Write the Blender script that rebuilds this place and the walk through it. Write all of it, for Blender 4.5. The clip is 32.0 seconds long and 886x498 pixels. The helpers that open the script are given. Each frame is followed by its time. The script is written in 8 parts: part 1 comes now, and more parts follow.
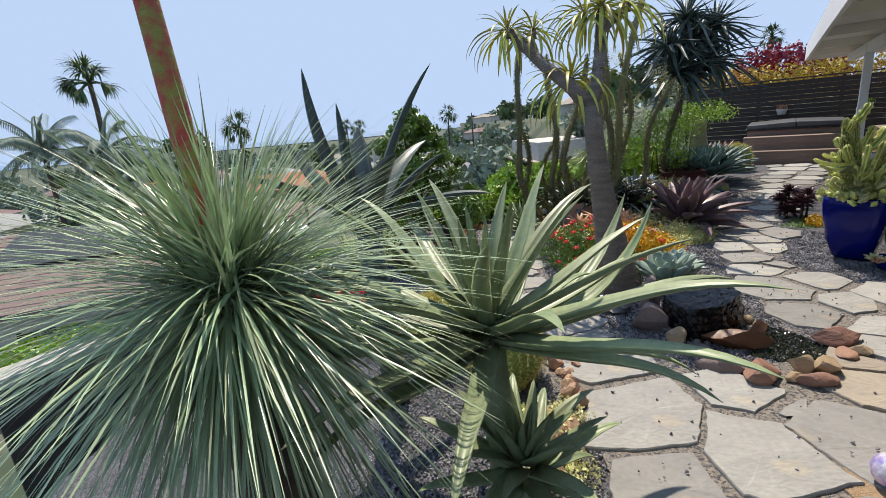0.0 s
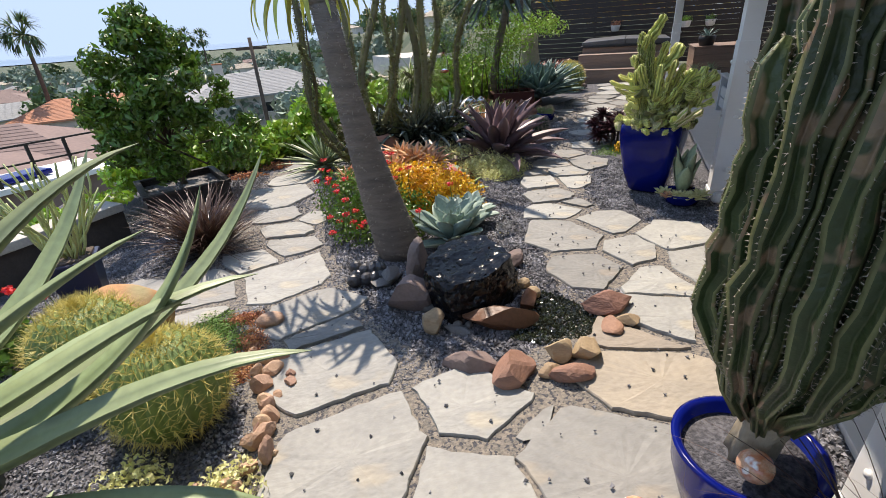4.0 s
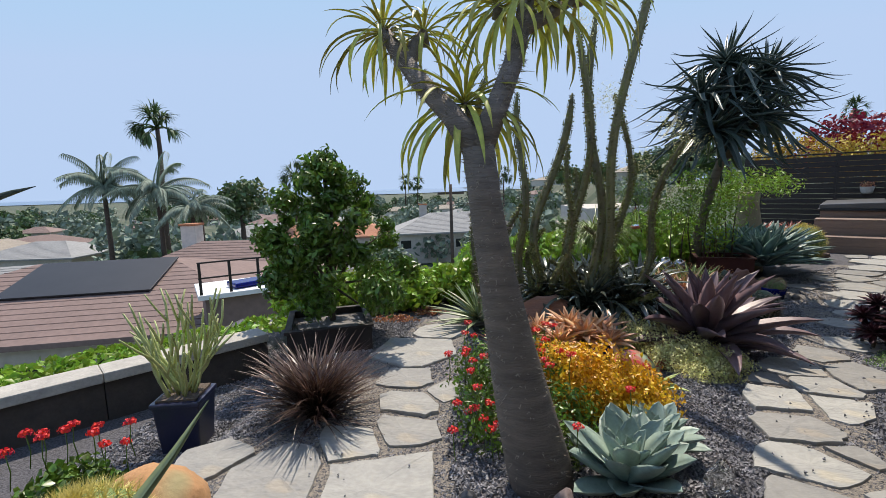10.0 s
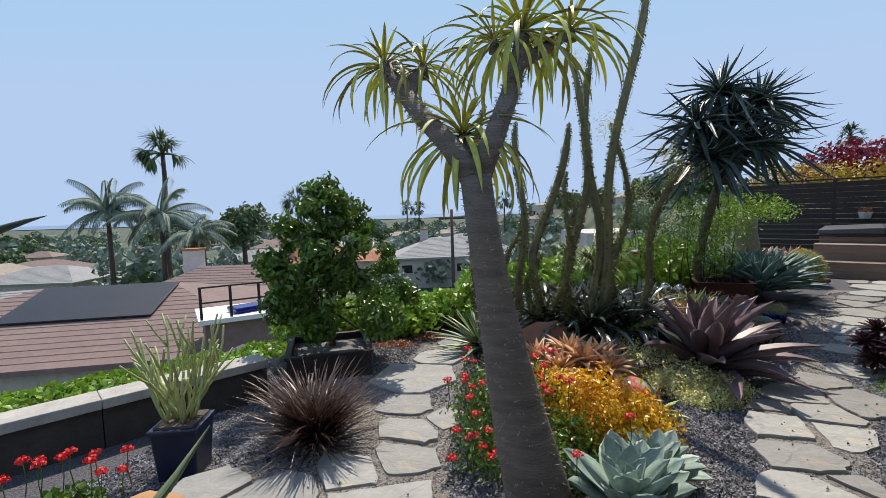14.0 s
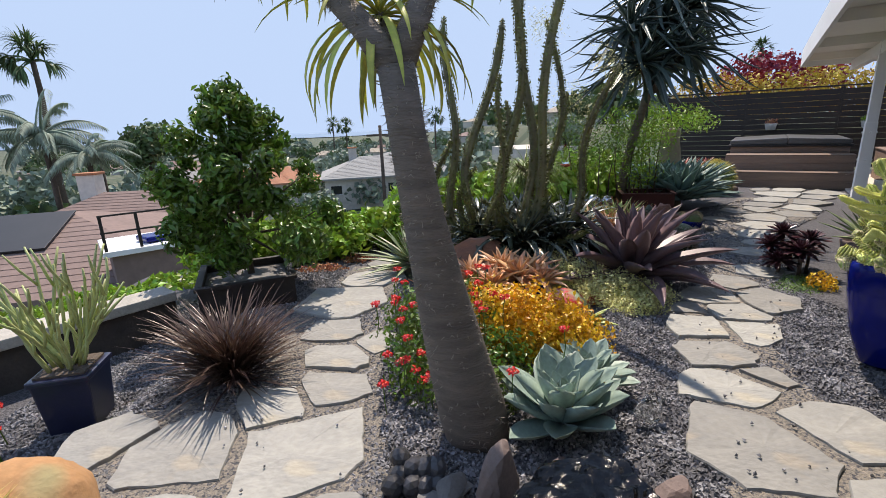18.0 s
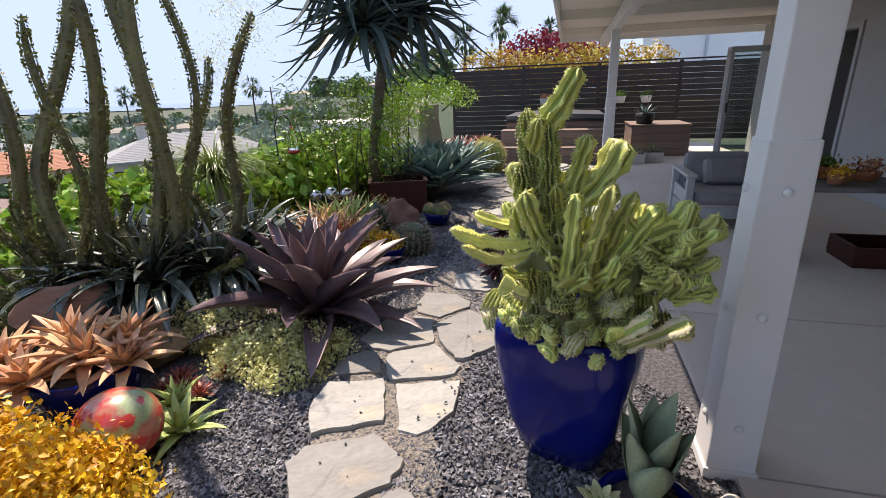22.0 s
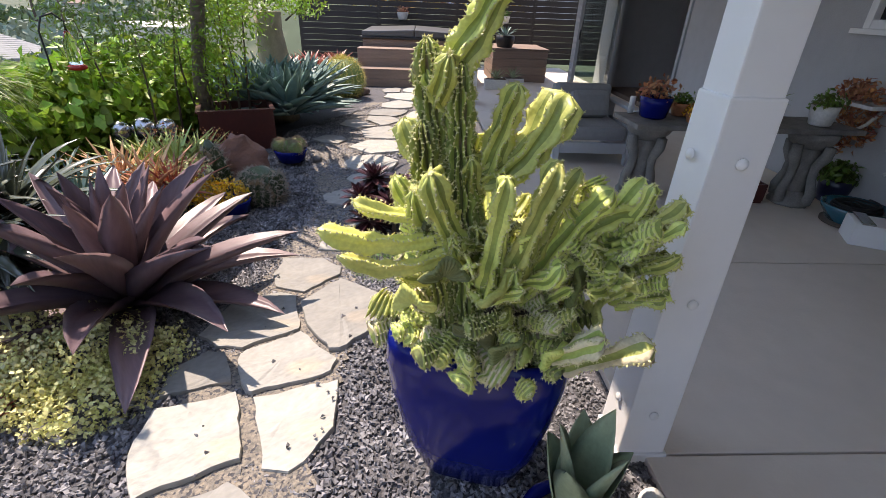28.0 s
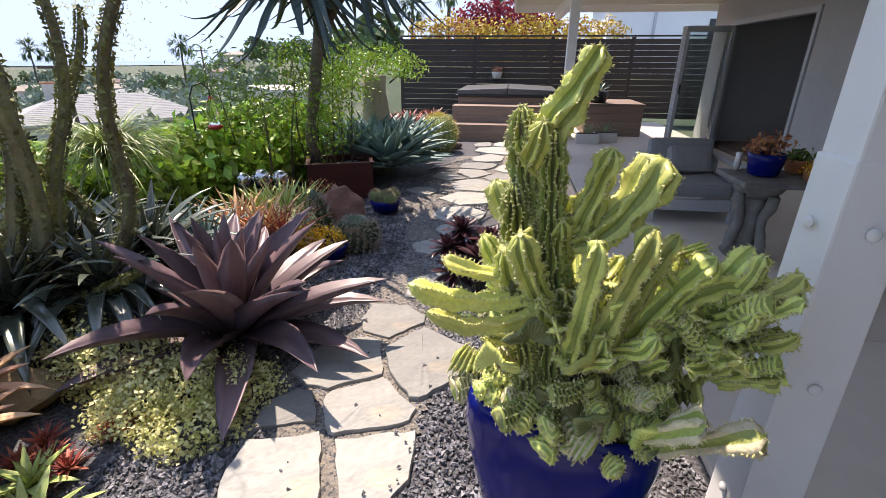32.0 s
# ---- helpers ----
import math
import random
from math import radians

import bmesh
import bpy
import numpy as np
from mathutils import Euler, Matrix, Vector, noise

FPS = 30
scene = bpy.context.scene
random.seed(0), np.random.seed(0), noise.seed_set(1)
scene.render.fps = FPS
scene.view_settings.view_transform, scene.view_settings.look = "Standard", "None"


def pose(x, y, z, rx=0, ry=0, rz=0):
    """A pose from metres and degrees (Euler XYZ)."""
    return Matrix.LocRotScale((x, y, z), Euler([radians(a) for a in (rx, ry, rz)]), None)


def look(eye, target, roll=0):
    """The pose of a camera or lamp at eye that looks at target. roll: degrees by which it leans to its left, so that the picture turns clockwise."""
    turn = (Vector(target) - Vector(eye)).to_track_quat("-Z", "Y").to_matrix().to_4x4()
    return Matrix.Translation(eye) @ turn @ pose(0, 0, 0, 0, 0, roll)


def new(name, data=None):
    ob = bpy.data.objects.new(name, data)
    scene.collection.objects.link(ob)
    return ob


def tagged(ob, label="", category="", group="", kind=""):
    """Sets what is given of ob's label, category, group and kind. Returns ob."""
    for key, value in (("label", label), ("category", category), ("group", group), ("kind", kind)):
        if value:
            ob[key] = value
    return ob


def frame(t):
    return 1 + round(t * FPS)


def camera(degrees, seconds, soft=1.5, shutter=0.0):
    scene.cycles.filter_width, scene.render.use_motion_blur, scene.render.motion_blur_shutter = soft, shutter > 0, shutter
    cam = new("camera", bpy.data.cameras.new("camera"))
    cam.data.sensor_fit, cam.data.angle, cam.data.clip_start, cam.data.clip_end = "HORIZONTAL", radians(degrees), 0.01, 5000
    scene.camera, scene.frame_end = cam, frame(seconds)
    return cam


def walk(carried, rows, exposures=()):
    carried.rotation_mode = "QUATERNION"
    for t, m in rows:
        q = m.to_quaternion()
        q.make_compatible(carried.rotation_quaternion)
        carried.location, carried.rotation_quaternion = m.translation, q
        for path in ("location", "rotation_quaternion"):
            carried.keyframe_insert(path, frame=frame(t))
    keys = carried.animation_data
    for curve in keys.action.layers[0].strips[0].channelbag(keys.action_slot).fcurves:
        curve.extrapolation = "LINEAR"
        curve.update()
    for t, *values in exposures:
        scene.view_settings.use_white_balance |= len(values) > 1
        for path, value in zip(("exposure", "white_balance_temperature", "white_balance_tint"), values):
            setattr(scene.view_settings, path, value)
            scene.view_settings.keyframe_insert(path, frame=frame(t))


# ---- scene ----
cam = camera(87.6, 32.0, soft=0.8)
EXPOSURES = [(s, e + 0.14, k + 150, m) for s, e, k, m in ((0.0, 1.15, 6950, 13), (2.0, 1.38, 7000, 14), (3.5, 1.42, 7050, 15), (6.0, 1.25, 7050, 15), (9.0, 1.16, 7000, 14), (11.0, 1.0, 6750, 12), (14.5, 1.0, 6750, 12), (17.0, 1.12, 6950, 14), (20.0, 1.38, 7150, 18), (23.0, 1.66, 7250, 20), (25.5, 1.86, 7250, 20), (30.0, 1.87, 7250, 20), (32.0, 1.8, 7200, 20))]

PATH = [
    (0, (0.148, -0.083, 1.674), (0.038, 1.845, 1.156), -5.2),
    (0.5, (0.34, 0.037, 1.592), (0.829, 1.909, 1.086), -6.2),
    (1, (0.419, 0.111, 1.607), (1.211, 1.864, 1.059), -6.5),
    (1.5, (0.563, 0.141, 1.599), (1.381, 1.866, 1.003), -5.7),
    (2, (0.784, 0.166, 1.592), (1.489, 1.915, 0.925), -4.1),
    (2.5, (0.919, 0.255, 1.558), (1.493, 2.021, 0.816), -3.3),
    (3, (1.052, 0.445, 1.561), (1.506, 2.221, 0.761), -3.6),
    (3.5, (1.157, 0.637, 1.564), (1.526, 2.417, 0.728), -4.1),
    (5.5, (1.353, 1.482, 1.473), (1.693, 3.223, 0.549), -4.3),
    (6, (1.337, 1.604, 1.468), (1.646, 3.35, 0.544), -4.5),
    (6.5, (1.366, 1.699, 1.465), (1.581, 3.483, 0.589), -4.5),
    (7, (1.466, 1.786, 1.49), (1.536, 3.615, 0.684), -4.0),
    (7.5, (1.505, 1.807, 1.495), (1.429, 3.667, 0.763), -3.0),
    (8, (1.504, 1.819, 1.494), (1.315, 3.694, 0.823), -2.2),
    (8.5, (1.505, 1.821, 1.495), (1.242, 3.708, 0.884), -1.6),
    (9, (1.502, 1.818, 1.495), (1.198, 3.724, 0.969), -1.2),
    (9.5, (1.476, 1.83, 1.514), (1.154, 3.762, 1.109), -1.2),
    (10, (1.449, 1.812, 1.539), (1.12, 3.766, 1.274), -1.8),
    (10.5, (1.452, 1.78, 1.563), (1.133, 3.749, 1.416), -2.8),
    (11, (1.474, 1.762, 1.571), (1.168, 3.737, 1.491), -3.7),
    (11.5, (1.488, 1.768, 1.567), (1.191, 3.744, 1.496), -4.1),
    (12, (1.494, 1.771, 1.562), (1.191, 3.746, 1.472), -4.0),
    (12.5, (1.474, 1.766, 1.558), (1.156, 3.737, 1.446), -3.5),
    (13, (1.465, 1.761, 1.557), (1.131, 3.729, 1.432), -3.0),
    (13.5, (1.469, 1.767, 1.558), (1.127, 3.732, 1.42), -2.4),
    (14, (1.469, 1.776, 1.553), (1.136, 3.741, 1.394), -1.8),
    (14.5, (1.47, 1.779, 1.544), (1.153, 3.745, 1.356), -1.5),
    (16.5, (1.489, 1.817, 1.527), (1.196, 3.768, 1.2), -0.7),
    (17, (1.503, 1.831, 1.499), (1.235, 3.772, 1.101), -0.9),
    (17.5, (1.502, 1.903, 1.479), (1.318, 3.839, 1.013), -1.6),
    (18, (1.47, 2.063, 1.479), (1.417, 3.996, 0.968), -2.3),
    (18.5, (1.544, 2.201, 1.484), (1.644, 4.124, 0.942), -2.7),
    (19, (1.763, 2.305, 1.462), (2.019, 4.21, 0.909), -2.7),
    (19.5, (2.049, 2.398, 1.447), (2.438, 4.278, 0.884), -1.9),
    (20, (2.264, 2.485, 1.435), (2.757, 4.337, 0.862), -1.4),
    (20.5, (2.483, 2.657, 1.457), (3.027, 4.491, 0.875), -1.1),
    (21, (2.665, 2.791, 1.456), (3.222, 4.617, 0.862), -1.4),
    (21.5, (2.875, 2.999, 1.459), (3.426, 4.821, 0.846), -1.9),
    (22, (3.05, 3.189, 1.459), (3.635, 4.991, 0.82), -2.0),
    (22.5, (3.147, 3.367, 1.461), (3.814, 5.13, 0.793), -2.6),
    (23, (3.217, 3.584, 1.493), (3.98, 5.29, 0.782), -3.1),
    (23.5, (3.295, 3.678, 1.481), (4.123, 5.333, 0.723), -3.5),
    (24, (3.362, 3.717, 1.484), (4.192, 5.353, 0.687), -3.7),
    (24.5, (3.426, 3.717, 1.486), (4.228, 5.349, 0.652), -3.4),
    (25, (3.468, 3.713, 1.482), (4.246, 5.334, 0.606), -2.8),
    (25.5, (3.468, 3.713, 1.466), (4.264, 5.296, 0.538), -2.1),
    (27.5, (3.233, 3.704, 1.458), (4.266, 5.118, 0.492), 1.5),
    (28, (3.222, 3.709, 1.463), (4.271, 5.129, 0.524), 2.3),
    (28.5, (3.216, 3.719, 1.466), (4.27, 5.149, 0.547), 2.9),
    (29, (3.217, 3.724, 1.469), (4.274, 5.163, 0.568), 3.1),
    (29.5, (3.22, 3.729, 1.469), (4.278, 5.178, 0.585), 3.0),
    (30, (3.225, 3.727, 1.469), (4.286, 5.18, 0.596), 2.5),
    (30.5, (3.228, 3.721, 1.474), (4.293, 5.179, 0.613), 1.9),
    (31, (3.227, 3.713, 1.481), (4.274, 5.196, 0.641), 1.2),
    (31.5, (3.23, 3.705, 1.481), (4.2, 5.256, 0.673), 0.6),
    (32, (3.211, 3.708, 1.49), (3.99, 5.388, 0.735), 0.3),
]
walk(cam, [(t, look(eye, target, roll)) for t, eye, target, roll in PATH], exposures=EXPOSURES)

# ---- world and sun ----
world = bpy.data.worlds.new("sky")
scene.world = world
world.use_nodes = True
wn = world.node_tree.nodes
sky = wn.new("ShaderNodeTexSky")
sky.sky_type = "NISHITA"
sky.sun_disc = False
TO_SUN = Vector((-0.05, 0.60, 1.0)).normalized()
sky.sun_elevation = math.asin(TO_SUN.z)
sky.sun_rotation = math.atan2(TO_SUN.x, TO_SUN.y)
sky.altitude = 50
sky.air_density, sky.dust_density, sky.ozone_density = 0.55, 0.05, 4.0
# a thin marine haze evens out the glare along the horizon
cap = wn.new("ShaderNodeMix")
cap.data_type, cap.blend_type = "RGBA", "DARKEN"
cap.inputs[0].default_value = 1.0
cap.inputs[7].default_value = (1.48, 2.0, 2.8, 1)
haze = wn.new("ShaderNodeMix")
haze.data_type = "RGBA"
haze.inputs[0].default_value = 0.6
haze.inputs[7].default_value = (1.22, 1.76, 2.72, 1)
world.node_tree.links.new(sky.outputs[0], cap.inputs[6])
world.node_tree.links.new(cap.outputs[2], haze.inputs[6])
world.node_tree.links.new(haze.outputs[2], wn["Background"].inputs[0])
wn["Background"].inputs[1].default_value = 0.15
sun_data = bpy.data.lights.new("sun", "SUN")
sun_data.energy, sun_data.angle, sun_data.color = 2.1, radians(0.53), (1.0, 0.94, 0.85)
sun = new("sun", sun_data)
sun.matrix_world = look((0, 0, 30), Vector((0, 0, 30)) - TO_SUN)

# ---- materials ----
def mat(name, a, b=None, rough=0.7, scale=8.0, metal=0.0, bump=0.0, bump_scale=None, vary=0.0, island=False, leaf=0.0,
        spots=None, spot_scale=30.0, spot_cut=0.62, coat=0.0, spec=0.5, stretch=(1, 1, 1), contrast=0.25, detail=5.0, grain=0.5):
    """Two colours mixed by noise, a finer grain, optional spots, bump and light passing through leaves."""
    m = bpy.data.materials.new(name)
    m.use_nodes = True
    nt = m.node_tree
    N, L = nt.nodes, nt.links
    p = N["Principled BSDF"]
    p.inputs["Roughness"].default_value, p.inputs["Metallic"].default_value = rough, metal
    p.inputs["Specular IOR Level"].default_value = spec
    p.inputs["Coat Weight"].default_value = coat
    p.inputs["Coat Roughness"].default_value = 0.08
    tc = N.new("ShaderNodeTexCoord")
    mp = N.new("ShaderNodeMapping")
    mp.inputs["Scale"].default_value = stretch
    L.new(tc.outputs["Object"], mp.inputs["Vector"])
    n1 = N.new("ShaderNodeTexNoise")
    n1.inputs["Scale"].default_value, n1.inputs["Detail"].default_value = scale, detail
    L.new(mp.outputs[0], n1.inputs["Vector"])
    ramp = N.new("ShaderNodeMapRange")
    ramp.inputs[1].default_value, ramp.inputs[2].default_value = 0.5 - contrast, 0.5 + contrast
    L.new(n1.outputs["Fac"], ramp.inputs[0])
    mix = N.new("ShaderNodeMix")
    mix.data_type = "RGBA"
    mix.inputs[6].default_value = (*a, 1)
    mix.inputs[7].default_value = (*(b or [c * 0.75 for c in a]), 1)
    L.new(ramp.outputs[0], mix.inputs[0])
    col = mix.outputs[2]
    n2 = N.new("ShaderNodeTexNoise")
    n2.inputs["Scale"].default_value, n2.inputs["Detail"].default_value = scale * 9, 3.0
    L.new(mp.outputs[0], n2.inputs["Vector"])
    if spots:
        cut = N.new("ShaderNodeMapRange")
        cut.inputs[1].default_value, cut.inputs[2].default_value = spot_cut, spot_cut + 0.06
        n3 = N.new("ShaderNodeTexNoise")
        n3.inputs["Scale"].default_value = spot_scale
        L.new(mp.outputs[0], n3.inputs["Vector"])
        L.new(n3.outputs["Fac"], cut.inputs[0])
        sm = N.new("ShaderNodeMix")
        sm.data_type = "RGBA"
        sm.inputs[7].default_value = (*spots, 1)
        L.new(cut.outputs[0], sm.inputs[0])
        L.new(col, sm.inputs[6])
        col = sm.outputs[2]
    hs = N.new("ShaderNodeHueSaturation")
    L.new(col, hs.inputs["Color"])
    val = N.new("ShaderNodeMath")
    val.operation = "MULTIPLY_ADD"
    L.new(n2.outputs["Fac"], val.inputs[0])
    val.inputs[1].default_value, val.inputs[2].default_value = grain, 1 - grain / 2
    last = val.outputs[0]
    if vary:
        src = N.new("ShaderNodeNewGeometry").outputs["Random Per Island"] if island else N.new("ShaderNodeObjectInfo").outputs["Random"]
        mr = N.new("ShaderNodeMath")
        mr.operation = "MULTIPLY_ADD"
        L.new(src, mr.inputs[0])
        mr.inputs[1].default_value, mr.inputs[2].default_value = vary, 1 - vary / 2
        mm = N.new("ShaderNodeMath")
        mm.operation = "MULTIPLY"
        L.new(mr.outputs[0], mm.inputs[0])
        L.new(last, mm.inputs[1])
        last = mm.outputs[0]
        hue = N.new("ShaderNodeMath")
        hue.operation = "MULTIPLY_ADD"
        L.new(src, hue.inputs[0])
        hue.inputs[1].default_value, hue.inputs[2].default_value = vary * 0.05, 0.5 - vary * 0.025
        L.new(hue.outputs[0], hs.inputs["Hue"])
    L.new(last, hs.inputs["Value"])
    L.new(hs.outputs[0], p.inputs["Base Color"])
    if bump:
        bn = N.new("ShaderNodeBump")
        bn.inputs["Strength"].default_value, bn.inputs["Distance"].default_value = min(1.0, bump), 0.01
        if bump_scale:
            n4 = N.new("ShaderNodeTexNoise")
            n4.inputs["Scale"].default_value, n4.inputs["Detail"].default_value = bump_scale, 6.0
            L.new(mp.outputs[0], n4.inputs["Vector"])
            L.new(n4.outputs["Fac"], bn.inputs["Height"])
        else:
            L.new(n2.outputs["Fac"], bn.inputs["Height"])
        L.new(bn.outputs[0], p.inputs["Normal"])
    if leaf:
        tr = N.new("ShaderNodeBsdfTranslucent")
        L.new(hs.outputs[0], tr.inputs["Color"])
        ms = N.new("ShaderNodeMixShader")
        ms.inputs[0].default_value = leaf * 0.6
        L.new(p.outputs[0], ms.inputs[1])
        L.new(tr.outputs[0], ms.inputs[2])
        L.new(ms.outputs[0], N["Material Output"].inputs["Surface"])
    return m


def lin(r, g, b):
    return (r, g, b)


M = {}
M["flag"] = mat("flagstone", (0.35, 0.342, 0.31), (0.24, 0.24, 0.227), 0.75, 3.0, bump=0.4, bump_scale=26, vary=0.55, spots=(0.34, 0.31, 0.255), spot_scale=2.6, spot_cut=0.6, stretch=(1, 1.8, 1))
M["flag_tan"] = mat("tan_flagstone", (0.40, 0.34, 0.26), (0.30, 0.265, 0.215), 0.75, 3.0, bump=0.4, bump_scale=26, vary=0.25, stretch=(1, 1.8, 1))
M["gravel"] = mat("gravel", (0.29, 0.29, 0.305), (0.065, 0.065, 0.075), 0.7, 6.0, vary=1.1, island=True)
M["gravel_bed"] = mat("gravel_bed", (0.136, 0.133, 0.144), (0.048, 0.048, 0.0544), 0.9, 60.0, bump=1.0, bump_scale=120, contrast=0.12)
M["grit"] = mat("joint_grit", (0.30, 0.26, 0.21), (0.15, 0.14, 0.125), 0.9, 55.0, bump=1.0, bump_scale=110, contrast=0.15, spots=(0.07, 0.07, 0.078), spot_scale=60, spot_cut=0.54)
M["land"] = mat("hillside", (0.07, 0.095, 0.05), (0.14, 0.135, 0.095), 0.95, 0.05, spots=(0.045, 0.07, 0.035), spot_scale=0.12, spot_cut=0.48)
M["sea"] = mat("sea_water", (0.10, 0.19, 0.30), (0.14, 0.22, 0.32), 0.3, 0.002)
M["concrete"] = mat("concrete_slab", (0.72, 0.64, 0.56), (0.65, 0.575, 0.50), 0.75, 0.8, bump=0.12, bump_scale=60, grain=0.14)
M["cap"] = mat("weathered_concrete", (0.52, 0.49, 0.43), (0.36, 0.34, 0.30), 0.9, 5.0, bump=0.5, bump_scale=40)
# low wall's face: its shade under the cap is put into this dark brown
M["wall_shade"] = mat("wall_face_painted_shade", (0.075, 0.06, 0.05), (0.04, 0.034, 0.03), 0.9, 6.0, bump=0.5, bump_scale=30)
M["asphalt"] = mat("grey_asphalt", (0.16, 0.16, 0.165), (0.12, 0.12, 0.125), 0.9, 0.5)
M["car_white"] = mat("white_car_paint", (0.72, 0.73, 0.75), (0.7, 0.71, 0.73), 0.25, 1.0, coat=0.6)
M["sand"] = mat("coarse_tan_sand", (0.42, 0.29, 0.17), (0.26, 0.18, 0.11), 0.95, 50.0, bump=1.0, bump_scale=110)
M["white"] = mat("white_paint", (0.86, 0.86, 0.85), (0.82, 0.82, 0.81), 0.5, 1.2, bump=0.05, bump_scale=30, grain=0.06)
M["stucco"] = mat("grey_stucco", (0.50, 0.50, 0.50), (0.45, 0.45, 0.455), 0.9, 1.0, bump=0.5, bump_scale=160, grain=0.15)
M["soffit"] = mat("soffit_paint", (0.87, 0.84, 0.78), (0.83, 0.80, 0.74), 0.7, 1.2, bump=0.06, bump_scale=30, grain=0.08)
M["fence"] = mat("dark_stained_wood", (0.035, 0.024, 0.018), (0.018, 0.013, 0.011), 0.6, 6.0, bump=0.3, vary=0.4, stretch=(0.2, 4, 4))
M["deck"] = mat("composite_wood", (0.27, 0.19, 0.145), (0.20, 0.14, 0.11), 0.7, 5.0, bump=0.2, vary=0.2, stretch=(0.3, 4, 4))
M["alu"] = mat("grey_aluminium", (0.50, 0.52, 0.54), (0.46, 0.48, 0.50), 0.4, 3.0, metal=0.2, grain=0.1)
M["black"] = mat("black_plastic", (0.018, 0.018, 0.02), (0.012, 0.012, 0.013), 0.5, 8.0)
M["cobalt"] = mat("cobalt_glaze", (0.003, 0.010, 0.17), (0.002, 0.006, 0.10), 0.14, 3.0, coat=0.03, bump=0.05, bump_scale=9, grain=0.2, spec=0.22)
M["navy"] = mat("navy_glaze", (0.012, 0.015, 0.055), (0.02, 0.022, 0.05), 0.35, 7.0, coat=0.3)
M["maroon"] = mat("oxblood_metal", (0.075, 0.012, 0.008), (0.05, 0.008, 0.006), 0.45, 4.0)
M["darkbox"] = mat("dark_planter_wood", (0.035, 0.025, 0.022), (0.02, 0.015, 0.014), 0.6, 5.0, bump=0.2)
M["soil"] = mat("potting_grit", (0.16, 0.12, 0.09), (0.07, 0.055, 0.045), 0.95, 60.0, bump=1.0, bump_scale=90)
M["wetrock"] = mat("wet_black_basalt", (0.004, 0.004, 0.005), (0.009, 0.008, 0.008), 0.16, 5.0, bump=0.55, bump_scale=22, spec=0.3, spots=(0.028, 0.024, 0.018), spot_scale=3.0, spot_cut=0.72)
M["gravel_wet"] = mat("wet_mossy_gravel", (0.030, 0.038, 0.016), (0.010, 0.010, 0.010), 0.15, 16.0, vary=0.6, island=True, spec=0.5)
M["rock_red"] = mat("red_sandstone", (0.33, 0.175, 0.115), (0.23, 0.13, 0.098), 0.8, 7.0, bump=0.6, bump_scale=24, vary=0.35, stretch=(1, 1, 3))
M["rock_tan"] = mat("tan_sandstone", (0.40, 0.305, 0.185), (0.31, 0.215, 0.125), 0.8, 7.0, bump=0.6, bump_scale=24, vary=0.3, stretch=(1, 1, 3))
M["rock_brown"] = mat("purple_brown_stone", (0.23, 0.165, 0.145), (0.14, 0.105, 0.096), 0.75, 7.0, bump=0.6, bump_scale=24, vary=0.3)
M["rock_wet"] = mat("wet_brown_stone", (0.17, 0.07, 0.03), (0.08, 0.038, 0.02), 0.45, 7.0, bump=0.5, bump_scale=24, coat=0.06)
M["rock_pink"] = mat("pink_rubble", (0.48, 0.30, 0.20), (0.36, 0.24, 0.17), 0.8, 9.0, bump=0.5, vary=0.5)
M["rock_grey"] = mat("grey_stone", (0.20, 0.19, 0.18), (0.10, 0.095, 0.09), 0.7, 9.0, bump=0.4, vary=0.4)
M["pebble"] = mat("dark_river_pebble", (0.035, 0.035, 0.04), (0.06, 0.06, 0.065), 0.3, 9.0, vary=0.5)
M["boulder"] = mat("ochre_boulder", (0.46, 0.24, 0.10), (0.38, 0.22, 0.11), 0.85, 3.5, bump=0.5, bump_scale=45, spots=(0.32, 0.28, 0.14), spot_scale=1.6, spot_cut=0.52, vary=0.1)
M["bark_grey"] = mat("grey_thorny_bark", (0.25, 0.205, 0.165), (0.12, 0.10, 0.083), 0.8, 5.0, bump=1.0, bump_scale=26, stretch=(1, 1, 5))
M["thorn"] = mat("pale_thorn", (0.42, 0.37, 0.29), (0.30, 0.25, 0.2), 0.7, 9.0)
M["bark"] = mat("brown_bark", (0.12, 0.085, 0.06), (0.06, 0.045, 0.035), 0.9, 7.0, bump=0.8, bump_scale=30)
M["caudex"] = mat("smooth_tan_bark", (0.40, 0.33, 0.23), (0.27, 0.22, 0.15), 0.85, 6.0, bump=0.6, bump_scale=20, stretch=(2, 2, 1))
M["palm_leaf"] = mat("yellowing_strap_leaf", (0.66, 0.58, 0.12), (0.40, 0.46, 0.10), 0.4, 4.0, vary=0.7, leaf=0.5)
M["snake_leaf"] = mat("pale_grey_green_leaf", (0.36, 0.42, 0.26), (0.26, 0.33, 0.2), 0.5, 6.0, vary=0.3, leaf=0.08, stretch=(1, 1, 3))
M["aloe_grey"] = mat("grey_green_succulent_leaf", (0.30, 0.36, 0.20), (0.19, 0.25, 0.125), 0.42, 5.0, vary=0.35, leaf=0.12)
M["aloe_edge"] = mat("pale_green_leaf", (0.52, 0.60, 0.20), (0.36, 0.46, 0.15), 0.45, 5.0, vary=0.3, leaf=0.2)
M["agave_blue"] = mat("powder_blue_agave_leaf", (0.33, 0.43, 0.37), (0.25, 0.34, 0.29), 0.5, 5.0, vary=0.25, leaf=0.06)
M["aeonium"] = mat("purple_black_aeonium_leaf", (0.085, 0.022, 0.032), (0.022, 0.012, 0.016), 0.3, 6.0, vary=0.7, leaf=0.05, spec=0.6)
